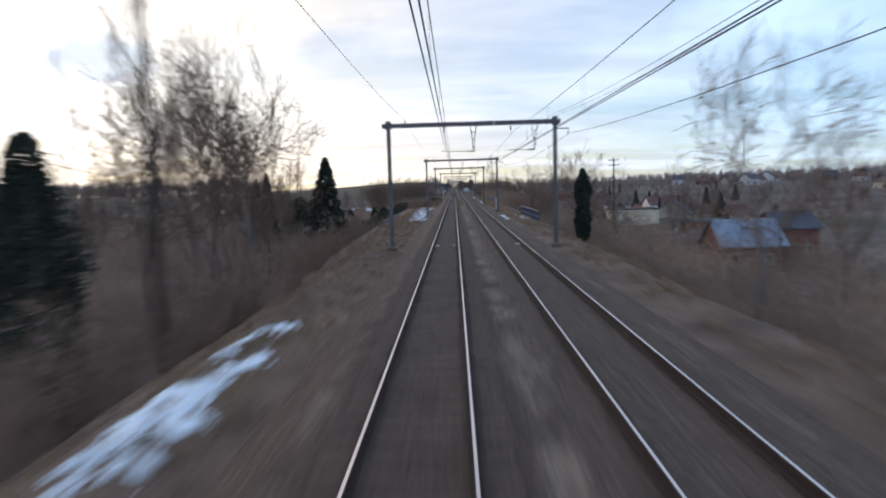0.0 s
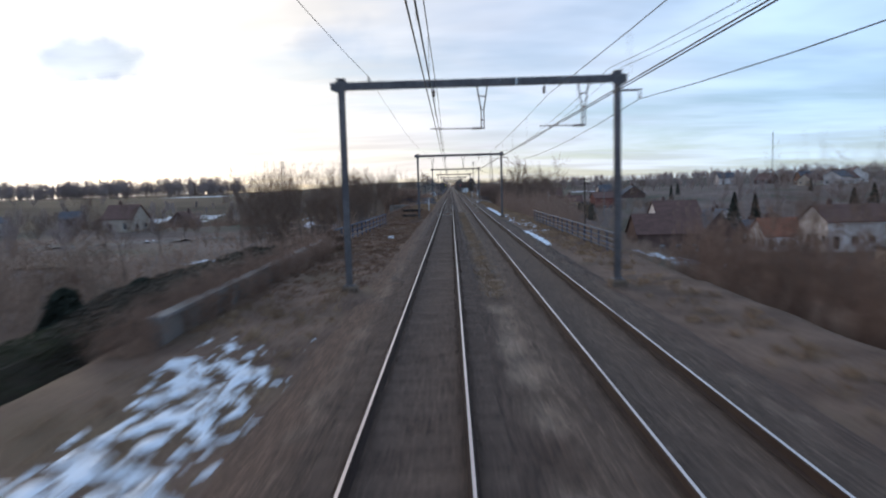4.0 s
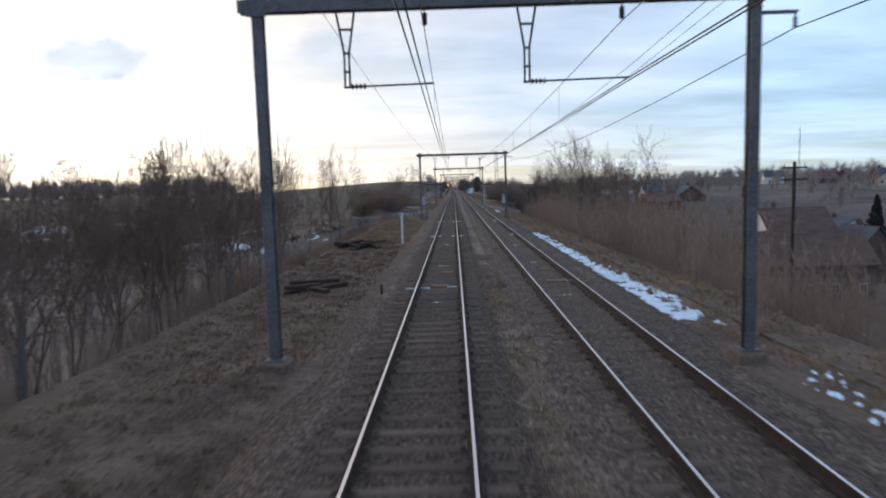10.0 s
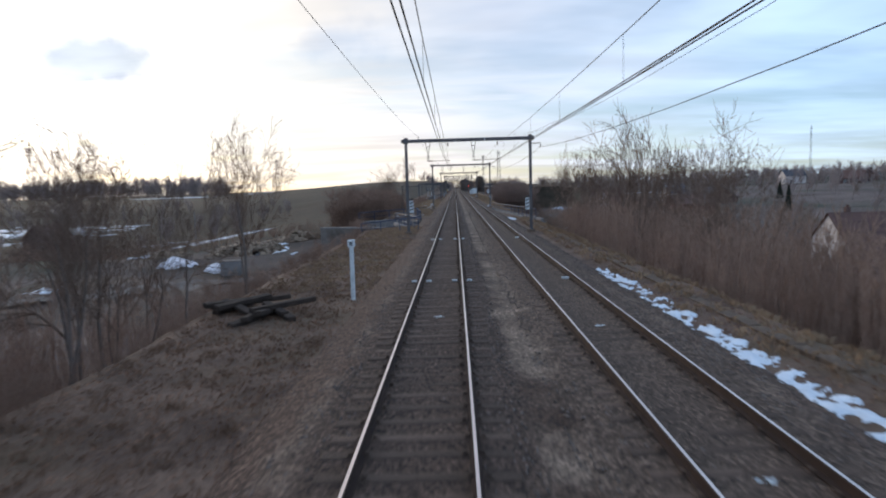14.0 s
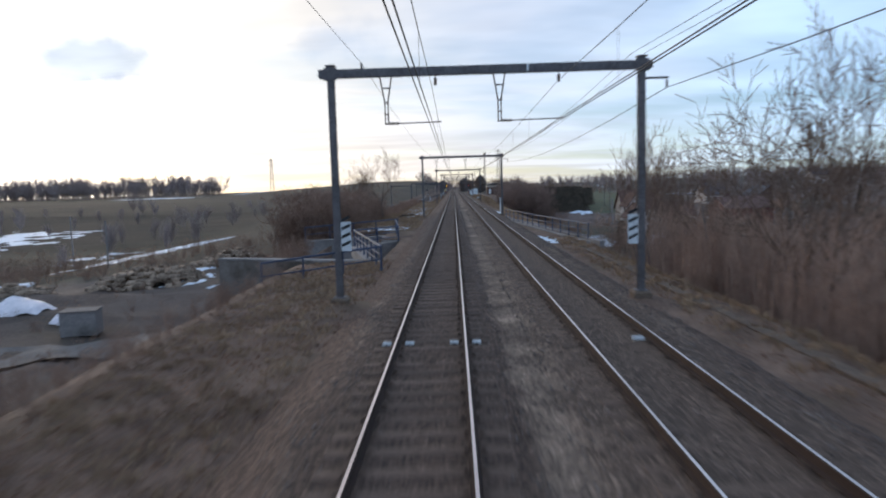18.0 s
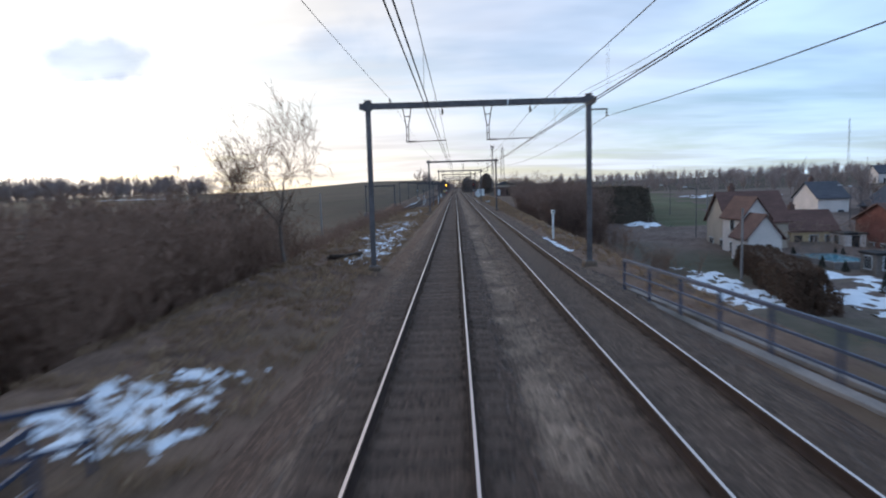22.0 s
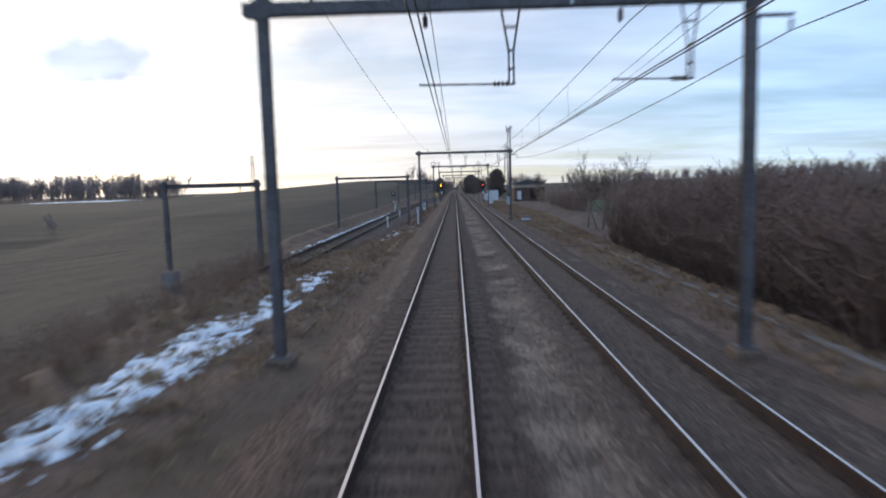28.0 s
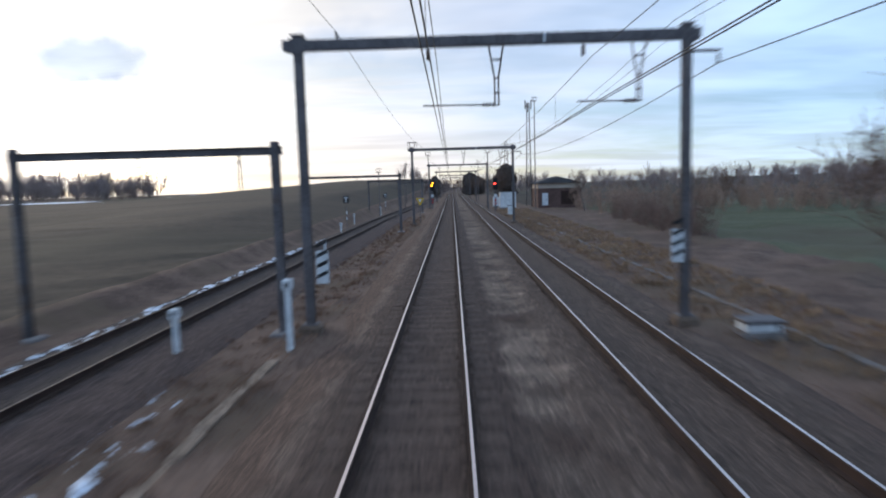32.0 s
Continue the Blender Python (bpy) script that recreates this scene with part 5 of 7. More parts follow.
snow(-5.3, -3.4, -28.5, -16.5, 0.36, 1, 0.11, scale=0.5)
snow(-5.1, -2.7, 34, 57, 0.46, 2, 0.11, scale=0.42)
snow(-5.7, -2.7, 54, 80, 0.43, 3, 0.11, scale=0.40)
snow(5.9, 6.6, 33.5, 43, 0.62, 4, 0.1, scale=0.5)
snow(7.6, 8.9, 34, 44, 0.22, 5, 0.1, scale=0.5)
snow(5.9, 6.8, 102, 116, 0.72, 6, 0.1, scale=0.6)
snow(6.6, 8.6, 113, 129, 0.18, 7, 0.1, scale=0.45)
snow(6.3, 8.4, 129, 135, 0.17, 8, 0.1, scale=0.5)
snow(6.1, 7.6, 138, 150, 0.46, 29, 0.09, scale=0.35)
snow(6.1, 7.2, 147, 171, 0.48, 9, 0.09, scale=0.35)
snow(-7.2, -3.4, 226.8, 231.5, 0.50, 10, 0.1, scale=0.4)
snow(-5.7, -3.0, 249.5, 266, 0.42, 11, 0.11, scale=0.35)
snow(-7.2, -3.3, 262, 290, 0.38, 12, 0.13, scale=0.4)
snow(-6.3, -4.7, 302, 324, 0.47, 13, 0.14, scale=0.5)
snow(6.3, 6.9, 253, 262.5, 0.66, 14, 0.1, scale=0.5)
snow(-6.9, -5.1, 301, 312, 0.52, 35, 0.11, scale=0.4)
snow(-10.1, -9.1, 332, 395, 0.22, 15, 0.09, scale=0.3, level=-0.63)
snow(-5.8, -4.4, 340, 356, 0.12, 30, 0.1, scale=0.35)
snow(-4.4, -3.6, 110.5, 113.5, 0.16, 16, 0.08, scale=0.35)
snow(26, 39, 137, 162, 1.0, 17, 0.6, 0.08, "snow lying in a garden", 3)
for k, (x, y) in enumerate(((33.5, 268), (35.8, 275), (24.0, 270))):
    snow(x - 3, x + 3, y - 6, y + 6, 0.85, 60 + k, 0.4, 0.08, "snow lying on a garden lawn", 3)
snow(22.5, 26.4, 266, 287, 0.58, 28, 0.4, 0.08, "snow lying on a garden lawn", 3)
snow(-68, -45, 260, 303, 0.86, 19, 0.7, 0.2, "snow lying on a meadow", 12)
snow(-80, -57, 286, 324, 0.82, 33, 0.9, 0.2, "snow lying on a meadow", 14)
snow(6.3, 7.3, 210.5, 216.5, 0.44, 34, 0.09, scale=0.4)
snow(11.5, 14.5, 191, 197, 0.5, 32, 0.15, 0.05, "snow caught in the scrub of the slope", 0.8)
snow(-30, -20, 224, 246, 0.40, 20, 0.5, 0.06, "patches of snow on the gravel lot", 2)
snow(-320, -220, 740, 1000, 1.0, 21, 4.0, 0.4, "snow lying in a hollow of the field", 15)
snow(-420, -250, 300, 360, 0.75, 23, 5.0, 0.5, "snow lying on far fields", 25)
snow(-150, -105, 300, 360, 0.6, 22, 3.0, 0.4, "snow lying on far gardens", 15)
snow(27, 34, 314, 321, 0.5, 24, 0.5, 0.06, "snow lying before the hedge", 3)
snow(60, 90, 380, 400, 0.5, 25, 1.0, 0.1, "snow lying on the green field", 6)
snow(36, 52, 86, 100, 0.5, 26, 0.6, 0.06, "snow lying between houses", 3)
for k, (x, y) in enumerate(((-24, 24), (-30, 32), (-22, 14), (-34, 50), (-40, 70), (17, 22), (26, 48), (13.5, 16), (-26, 130), (-34, 150), (-40, 205), (-60, 190), (-48, 240))):
    snow(x - 2.2, x + 2.2, y - 2.5, y + 2.5, 0.55, 40 + k, 0.3, 0.05, "small patch of old snow below the bank", 1.5)


def stones():
    g = np.random.RandomState(4)
    n = 26000
    y = g.uniform(88, 262, n)
    side = g.randint(0, 5, n)
    t2 = np.array([float(track2_x(v)) for v in y])
    x = np.where(side == 0, g.uniform(-2.6, -1.25, n), np.where(side == 1, g.uniform(1.25, 2.3, n), np.where(side == 2, g.uniform(-1.2, 1.2, n), np.where(side == 3, t2 + g.uniform(-1.9, 1.2, n), t2 + g.uniform(1.2, 2.4, n)))))
    inner = (side == 2)
    y = np.where(inner, np.floor(y / 0.6) * 0.6 + 0.3 + g.uniform(-0.16, 0.16, n), y)
    far = np.where(x < 1.6, np.abs(x), np.abs(x - t2))
    z = np.where(far > 1.75, -0.215 - (far - 1.75) * 0.25, -0.213)
    s = g.uniform(0.016, 0.040, n)
    oct_ = np.array([(1, 0, 0), (-1, 0, 0), (0, 1, 0), (0, -1, 0), (0, 0, 1), (0, 0, -0.6)], float)
    f = np.array([(0, 2, 4), (2, 1, 4), (1, 3, 4), (3, 0, 4), (2, 0, 5), (1, 2, 5), (3, 1, 5), (0, 3, 5)])
    v = oct_[None] * g.uniform(0.6, 1.4, (n, 6, 1)) * s[:, None, None]
    a = g.uniform(0, 6.28, n)
    c, sn = np.cos(a)[:, None], np.sin(a)[:, None]
    vx, vy = v[:, :, 0] * c - v[:, :, 1] * sn, v[:, :, 0] * sn + v[:, :, 1] * c
    v = np.stack([vx + x[:, None], vy + y[:, None], v[:, :, 2] + z[:, None]], -1).reshape(-1, 3)
    q = (f[None] + (np.arange(n) * 6)[:, None, None]).reshape(-1, 3)
    tagged(new("ballast_stones", quick_mesh("ballast_stones", v, q, M["stone"])), "loose grey and brown ballast stones", "ballast", kind="stuff")


stones()


def grass_blades(name, label, x0, x1, y0, y1, n, h, seed, mat="grass", clump=0.25):
    """Dry grass in clumps: each blade is a bent, narrow strip."""
    g = np.random.RandomState(seed)
    m = max(1, n // 14)
    cx, cy = g.uniform(x0, x1, m), g.uniform(y0, y1, m)
    k = g.randint(0, m, n)
    x, y = cx[k] + g.normal(0, clump * 0.4, n), cy[k] + g.normal(0, clump * 0.4, n)
    z = np.maximum(land(x, y), np.where((x > 1.4) & (x < 2.4), -0.26, -9))
    hh = h * g.uniform(0.4, 1.1, n)
    az = g.uniform(0, 6.28, n)
    lean = g.uniform(0.1, 0.9, n) * hh
    w = 0.007 + 0.006 * g.uniform(0, 1, n)
    wx, wy = -np.sin(az) * w, np.cos(az) * w
    v = np.stack([np.stack([x - wx, y - wy, z - 0.02], -1), np.stack([x + wx, y + wy, z - 0.02], -1),
                  np.stack([x + np.cos(az) * lean * 0.4 + wx * 0.7, y + np.sin(az) * lean * 0.4 + wy * 0.7, z + hh * 0.65], -1),
                  np.stack([x + np.cos(az) * lean, y + np.sin(az) * lean, z + hh * 0.9], -1)], 1).reshape(-1, 3)
    tagged(new(name, quick_mesh(name, v, np.arange(n * 4).reshape(-1, 4), M[mat])), label, "grass", kind="stuff")


grass_blades("dry_grass", "tufts of dry straw-coloured grass on the bank", -6.8, -2.7, 86, 168, 26000, 0.11, 1, "grass_b")
grass_blades("dry_grass", "tufts of straw grass before the road bridge", -6.8, -2.7, 166, 204, 14000, 0.16, 11)
grass_blades("dry_grass", "tufts of dry grass on the early bank", -6.4, -2.8, -36, 86, 12000, 0.22, 2)
grass_blades("dry_grass", "tufts of dry grass beside the field", -8.5, -2.9, 226, 345, 34000, 0.24, 3)
grass_blades("dry_grass", "dry grass growing between the tracks", 1.5, 2.3, 84, 150, 9000, 0.12, 4, clump=0.4)
grass_blades("dry_grass", "tufts of dry grass along the path", 7.0, 9.6, 95, 215, 15000, 0.22, 5)
grass_blades("dry_grass", "tufts of dry grass on the service path's edge", 7.2, 12, 236, 380, 30000, 0.24, 6)
grass_blades("dry_grass", "tufts of dry grass beside the first path", 6.8, 9, -30, 95, 9000, 0.22, 7)

grass_blades("dry_grass", "dry grass and weeds between the siding and the line", -6.3, -2.9, 338, 430, 8000, 0.15, 8, "grass_b")
grass_blades("dry_grass", "dry grass on the far path's edge", 6.9, 12, 378, 440, 12000, 0.24, 9)


def litter(x0, x1, y0, y1, n, seed, label):
    """Fallen leaves and stalks lying on the bank."""
    g = np.random.RandomState(seed)
    x, y = g.uniform(x0, x1, n), g.uniform(y0, y1, n)
    v, q = leaf_cloud(np.stack([x, y, land(x, y) + 0.02], 1), 0.040, seed, 0.5)
    tagged(new("leaf_litter", quick_mesh("leaf_litter", v, q, M["litter"])), label, "leaf litter", kind="stuff")


litter(-7.0, -2.5, 92, 204, 38000, 31, "fallen brown leaves and stalks on the bank")
litter(6.8, 9.8, 96, 212, 11000, 32, "fallen brown leaves along the path")
litter(-7.0, -2.8, 226, 345, 14000, 33, "dead stalks and leaves beside the field")
litter(-6.5, -2.6, -34, 92, 12000, 34, "fallen leaves on the first bank")
litter(-6.3, -2.7, 338, 420, 9000, 35, "dead stalks and leaves beside the siding")
litter(6.8, 12, 236, 420, 16000, 36, "dead stalks along the service path")


# ---------------------------------------------------------------- bridges, railings and walls
def railing(pts, height, label, spacing=1.9, rails=3, mat="blue", balusters=False, group="bridge railings"):
    """A steel railing along the points (x, y, z of the foot)."""
    e = thing("railing", label, "railing", group, at=pts[0])
    o = Vector(pts[0])
    bar = None
    for a, b in zip(pts[:-1], pts[1:]):
        a, b = Vector(a) - o, Vector(b) - o
        n = max(1, round((b - a).length / spacing))
        d = (b - a).normalized()
        turn = Matrix.Rotation(math.atan2(d.y, d.x), 4, "Z")
        for k in range(n + 1):
            p = a.lerp(b, k / n)
            bm = bmesh.new()
            m = Matrix.Translation(p) @ turn
            box(bm, -0.035, 0.035, -0.035, 0.035, -0.15, height, bevel=0.006, m=m)
            box(bm, -0.08, 0.08, -0.08, 0.08, 0.0, 0.02, m=m)
            part("post", bm, M[mat], e)
        for r in range(rails):
            z = height * (1 - r / rails) - (0.0 if r == 0 else 0.05)
            bm = bmesh.new()
            s = Vector((0, 0, z))
            w = 0.045 if r == 0 else 0.028
            m = Matrix.Translation(a + s) @ Matrix.Rotation(math.atan2(d.y, d.x), 4, "Z") @ Matrix.Rotation(-math.asin(d.z), 4, "Y")
            box(bm, -0.05, (b - a).length + 0.05, -w, w, -w, w, bevel=0.008, m=m)
            part("top_rail" if r == 0 else "rail", bm, M[mat], e)
        if balusters:
            n = round((b - a).length / 0.14)
            for k in range(n):
                if bar is None:
                    bm = bmesh.new()
                    rod(bm, (0, 0, 0.08), (0, 0, height), 0.009, sides=4)
                    bar = bpy.data.meshes.new("baluster")
                    bm.to_mesh(bar)
                    bm.free()
                    bar.materials.append(M[mat])
                ob = new("baluster", bar)
                ob.parent = e
                ob.matrix_basis = Matrix.Translation(a.lerp(b, k / n))
    return e


def wall_run(name, label, pts, thick, z_top, z_foot, mat="concrete", category="wall", coping=True):
    """A straight wall between two points, with a coping course."""
    (xa, ya), (xb, yb) = pts
    L = math.hypot(xb - xa, yb - ya)
    e = thing(name, label, category, at=(xa, ya, z_foot), turn=math.degrees(math.atan2(yb - ya, xb - xa)))
    n = max(1, round(L / 3.0))
    for k in range(n):
        bm = bmesh.new()
        box(bm, k * L / n + 0.006, (k + 1) * L / n - 0.006, -thick / 2, thick / 2, 0, z_top - z_foot - (0.12 if coping else 0), bevel=0.015)
        part("wall_panel", bm, M[mat], e)
        if coping:
            bm = bmesh.new()
            box(bm, k * L / n + 0.004, (k + 1) * L / n - 0.004, -thick / 2 - 0.05, thick / 2 + 0.05, z_top - z_foot - 0.12, z_top - z_foot, bevel=0.015)
            part("coping_stone", bm, M["concrete"], e)
    return e


# first bridge
railing([(-6.3, 24.5, -0.85), (-6.2, 40.5, -0.85)], 1.05, "blue-grey steel railing on the first bridge", 2.2, 3)
railing([(9.0, 28.5, -0.45), (9.0, 45.5, -0.45)], 1.05, "blue-grey steel railing with thin bars on the first bridge", 2.4, 2, balusters=True)
wall_run("parapet_wall", "low concrete parapet beside the first bridge", ((-6.6, 24.2), (-6.2, 40.8)), 0.3, -0.80, -2.4)
# second bridge
railing([(-7.3, 104.6, -0.5), (-6.8, 113.5, -0.46), (-6.1, 128.2, -0.42)], 1.12, "blue-grey steel railing on the second bridge", 1.95, 3)
railing([(9.1, 97.0, -0.5), (8.9, 128.0, -0.45)], 1.12, "blue-grey steel railing above snowy gardens", 1.95, 4)
wall_run("parapet_wall", "grey concrete parapet wall before the second bridge", ((-6.8, 79.5), (-7.4, 104.0)), 0.28, 0.30, -1.8, "concrete_d")
wall_run("bridge_kerb", "stained concrete kerb under the railing", ((-7.65, 100.3), (-6.25, 128.4)), 0.45, -0.46, -1.9, coping=False)
wall_run("bridge_kerb", "stained concrete kerb under the long railing", ((9.3, 96.8), (9.1, 128.2)), 0.45, -0.46, -1.9, coping=False)


def underpass():
    """The road bridge: a cutting with concrete walls, the road below, edge beams and railings."""
    x0, x1, y0, y1, zf = PIT
    wall_run("retaining_wall", "stained blue-grey concrete wing wall of the road bridge", ((-13.4, 208.6), (-4.5, 205.6)), 0.5, -0.55, zf - 0.6, "concrete_d")
    wall_run("retaining_wall", "grimy concrete abutment of the road bridge", ((-3.1, 202.6), (-3.1, 217.6)), 0.3, -0.46, zf - 0.4, "concrete_d", coping=False)
    wall_run("retaining_wall", "short concrete return wall of the abutment", ((-4.8, 217.35), (-3.2, 217.35)), 0.4, -0.45, zf - 0.4)
    wall_run("retaining_wall", "stained concrete side wall along the railing", ((-4.75, 217.6), (-4.85, 226.6)), 0.4, -0.45, zf - 0.4)
    wall_run("retaining_wall", "pale concrete far wall of the road cutting", ((-11.4, 221.2), (-4.3, 225.4)), 0.5, -0.68, zf - 0.4)
    bm = bmesh.new()
    box(bm, x0 + 0.05, -3.3, y0 + 0.1, y1 - 0.1, zf - 0.1, zf + 0.05)
    tagged(part("road", bm, M["asphalt"]), "worn grey asphalt road in the cutting", "road", kind="structure")
    mid = np.array([(-14.6, 211.5), (-22, 208.5), (-30, 204), (-45, 195), (-70, 182), (-120, 160)])
    u = np.concatenate([[0], np.cumsum(np.hypot(*np.diff(mid, axis=0).T))])
    q = np.arange(0, u[-1], 1.0)
    cx, cy = np.interp(q, u, mid[:, 0]), np.interp(q, u, mid[:, 1])
    tx, ty = np.gradient(cx), np.gradient(cy)
    ln = np.hypot(tx, ty)
    w = np.linspace(-2.6, 2.6, 7)
    X, Y = cx[:, None] - ty[:, None] / ln[:, None] * w, cy[:, None] + tx[:, None] / ln[:, None] * w
    Z = land(X, Y) + 0.14
    i = (np.arange(len(q) - 1)[:, None] * 7 + np.arange(6)[None, :]).ravel()
    me = quick_mesh("road", np.stack([X, Y, Z], -1).reshape(-1, 3), np.stack([i, i + 1, i + 8, i + 7], -1), M["concrete_d"])
    tagged(new("road", me), "worn pale asphalt road beside the muddy lot", "road", kind="structure")
    # narrow edge beams over the cutting carry the railing
    wall_run("bridge_edge_beam", "dirty concrete edge beam over the cutting", ((-2.9, 200.2), (-6.1, 213.2)), 0.5, -0.48, -1.15, coping=False)
    wall_run("bridge_edge_beam", "dirty concrete cross beam over the cutting", ((-6.1, 213.3), (-3.5, 216.9)), 0.5, -0.485, -1.15, coping=False)
    railing([(-7.6, 197.6, -0.74), (-2.8, 199.7, -0.35)], 1.05, "dark blue railing before the bridge's wing wall", 2.1, 2)
    railing([(-2.8, 199.9, -0.36), (-6.1, 213.2, -0.48), (-3.5, 216.8, -0.48), (-4.5, 225.6, -0.45)], 1.05, "dark blue railing round the open cutting", 2.0, 3)
    railing([(-11.5, 222.1, -0.72), (-4.4, 226.6, -0.45)], 1.05, "dark blue railing on the far wall", 2.2, 2)
    railing([(9.4, 213.3, -0.5), (7.5, 227.5, -0.45), (6.15, 239.6, -0.4)], 1.1, "dark blue railing across the road bridge", 2.0, 3)
    for off in (0.0, 0.9):
        wall_run("bridge_edge_beam", "pale concrete edge beam of the road bridge", ((9.8 - off, 211.0), (6.5 - off * 0.5, 240.0)), 0.30, -0.33, -1.0, coping=False)


underpass()


def trough(x_at, y0, y1, z, label, w=0.42, mat="concrete_d"):
    """Concrete cable trough with separate lids."""
    e = thing("cable_trough", label, "cable trough", kind="structure")
    me = None
    for k, y in enumerate(np.arange(y0, y1, 1.0)):
        if me is None:
            bm = bmesh.new()
            box(bm, -w / 2, w / 2, 0.012, 0.988, -0.16, 0, bevel=0.015)
            me = bpy.data.meshes.new("lid")
            bm.to_mesh(me)
            bm.free()
            me.materials.append(M[mat])
        o = new("lid", me)
        o.parent = e
        rr = random.Random(k)
        x = float(x_at(y))
        o.matrix_basis = pose(x + rr.uniform(-.02, .02), y, max(z, land_at(x, y) + 0.03) + rr.uniform(-.02, .015), rr.uniform(-1, 1), rr.uniform(-2, 2), rr.uniform(-1.2, 1.2))


trough(lambda y: 8.0, 132, 212, -0.36, "weathered concrete cable trough along the thicket", 0.36, "concrete_b")
trough(lambda y: 8.7, 262, 425, -0.36, "pale concrete cable trough along the service path", 0.22)
# added dark slabs imitate the shadow line of a shallow ditch edge
trough(lambda y: -3.5, 309, 328, -0.50, "dark slabs standing in for the shaded groove beside the ballast", 0.2, "concrete_b")
trough(lambda y: -3.45, 328, 356, -0.43, "pale worn concrete edging beside the ballast", 0.26, "rubble")


def timber_pile(x, y, seed, n=6):
    rr = random.Random(seed)
    e = thing("timber_pile", "heap of dark rotten old sleepers on the bank", "timber pile", "heaps of old timber", at=(x, y, land_at(x, y)))
    for k in range(n):
        bm = bmesh.new()
        L = rr.uniform(0.8, 1.3)
        box(bm, -L, L, -0.12, 0.12, 0, 0.15, bevel=0.02, m=pose(rr.uniform(-.6, .6), rr.uniform(-.9, .9), 0.0 + 0.12 * (k // 2), rr.uniform(-6, 6), rr.uniform(-6, 6), rr.choice((20, 35, 100, 120, 60)) + rr.uniform(-15, 15)))
        part("beam", bm, M["timber"], e)


for i, (x, y) in enumerate(((-5.2, 145.6), (-5.0, 161.2), (-6.0, 162.6), (-5.6, 252.6))):
    timber_pile(x, y, i, 4 + i % 3)


def marker_post(x, y, top, label="white-painted concrete kilometre post beside the track", w=0.13):
    z = land_at(x, y)
    e = thing("marker_post", label, "post", "white marker posts", at=(x, y, z))
    part_boxes("shaft", [(-w / 2, w / 2, -w / 2, w / 2, -0.3, top - z)], M["white"], e, 0.012)
    if top - z > 1.0:
        part_boxes("number_block", [(-w * 0.85, w * 0.85, -w * 0.8, w * 0.8, top - z - 0.22, top - z + 0.02)], M["white"], e, 0.015)
        part_boxes("number_bar", [(-w * 0.35, -w * 0.05, -w * 0.8 - 0.004, -w * 0.8 + 0.002, top - z - 0.17, top - z - 0.04), (w * 0.1, w * 0.4, -w * 0.8 - 0.004, -w * 0.8 + 0.002, top - z - 0.17, top - z - 0.04)], M["black"], e)


for x, y, top in ((-2.95, 164.3, 1.6), (7.1, 64.6, 1.35), (7.15, 261.6, 1.5), (-6.4, 357.9, 0.45), (-3.2, 356.6, 1.3), (-9.8, 401, 0.2), (-11.2, 418, 0.4), (-7.1, 380, 0.3), (-10.5, 440, 0.5)):
    marker_post(x, y, top)


def track_gear():
    for y, xs in ((166.5, (-1.02, -0.48, 0.48, 1.02)), (185.2, (-1.0, -0.5, 0.5, 1.0)), (2.0, (-0.5, 0.5))):
        for x in xs:
            e = thing("rail_contact", "pale bracket clamped beside the rail", "rail contact", "rail contacts", at=(x, y, -0.2))
            part_boxes("clamp", [(-0.10, 0.10, -0.05, 0.05, 0, 0.07)], M["white"], e, 0.01)
            part_boxes("cable_stub", [(-0.02, 0.02, -0.14, -0.05, 0.0, 0.03)], M["black"], e)
        e = thing("rail_contact", "pale bracket clamped beside the second track's rail", "rail contact", "rail contacts", at=(float(track2_x(y)) + 0.5, y, -0.2))
        part_boxes("clamp", [(-0.13, 0.13, -0.05, 0.05, 0, 0.08)], M["white"], e, 0.01)
    t2 = float(track2_x(145))
    for x, y, w in ((0.0, 144.1, 0.33), (0.22, 147.5, 0.25), (t2 + 0.15, 144.6, 0.36), (t2 + 0.18, 147.8, 0.25)):
        e = thing("timber_board", "orange-brown timber board lying between the rails", "board", "boards in the track", at=(x, y, -0.185))
        for k in range(2):
            part_boxes("plank", [(-w, w, -0.16 + k * 0.16, -0.006 + k * 0.16, 0, 0.04)], M["board"], e, 0.006)
    for x, y in ((-1.0, 143.65), (-0.5, 143.65), (0.43, 143.85), (t2 + 0.66, 144.6)):
        e = thing("rail_contact", "long pale bracket clamped to the rail", "rail contact", "rail contacts", at=(x, y, -0.19))
        part_boxes("clamp", [(-0.17, 0.17, -0.03, 0.03, 0, 0.04)], M["white"], e, 0.008)
        part_boxes("cable_stub", [(-0.015, 0.015, -0.14, -0.03, 0.0, 0.025)], M["black"], e)
    e = thing("marker_stump", "short weathered stump post on the shoulder", "post", at=(-1.95, 143.2, -0.28))
    part_boxes("post", [(-0.04, 0.04, -0.03, 0.03, -0.2, 0.34)], M["timber"], e, 0.008)
    part_boxes("cap", [(-0.05, 0.05, -0.04, 0.04, 0.34, 0.37)], M["concrete_d"], e, 0.006)
    g = np.random.RandomState(9)
    for x, y in ((0.0, 140.9), (0.02, 149.7), (t2 - 0.05, 141.7), (t2 + 0.08, 150.3), (0.04, 160.0), (t2, 158.5)):
        n = 14
        pts = np.stack([x + g.normal(0, 0.07, n), y + g.normal(0, 0.05, n), np.full(n, -0.17)], 1)
        v, q = leaf_cloud(pts, 0.05, int(y), 0.7)
        v[:, 2] = -0.172 + (v[:, 2] + 0.17) * 0.25
        tagged(new("lime_splash", quick_mesh("lime_splash", v, q, M["white"])), "white lime splash on a sleeper", "stain", kind="stuff")


track_gear()


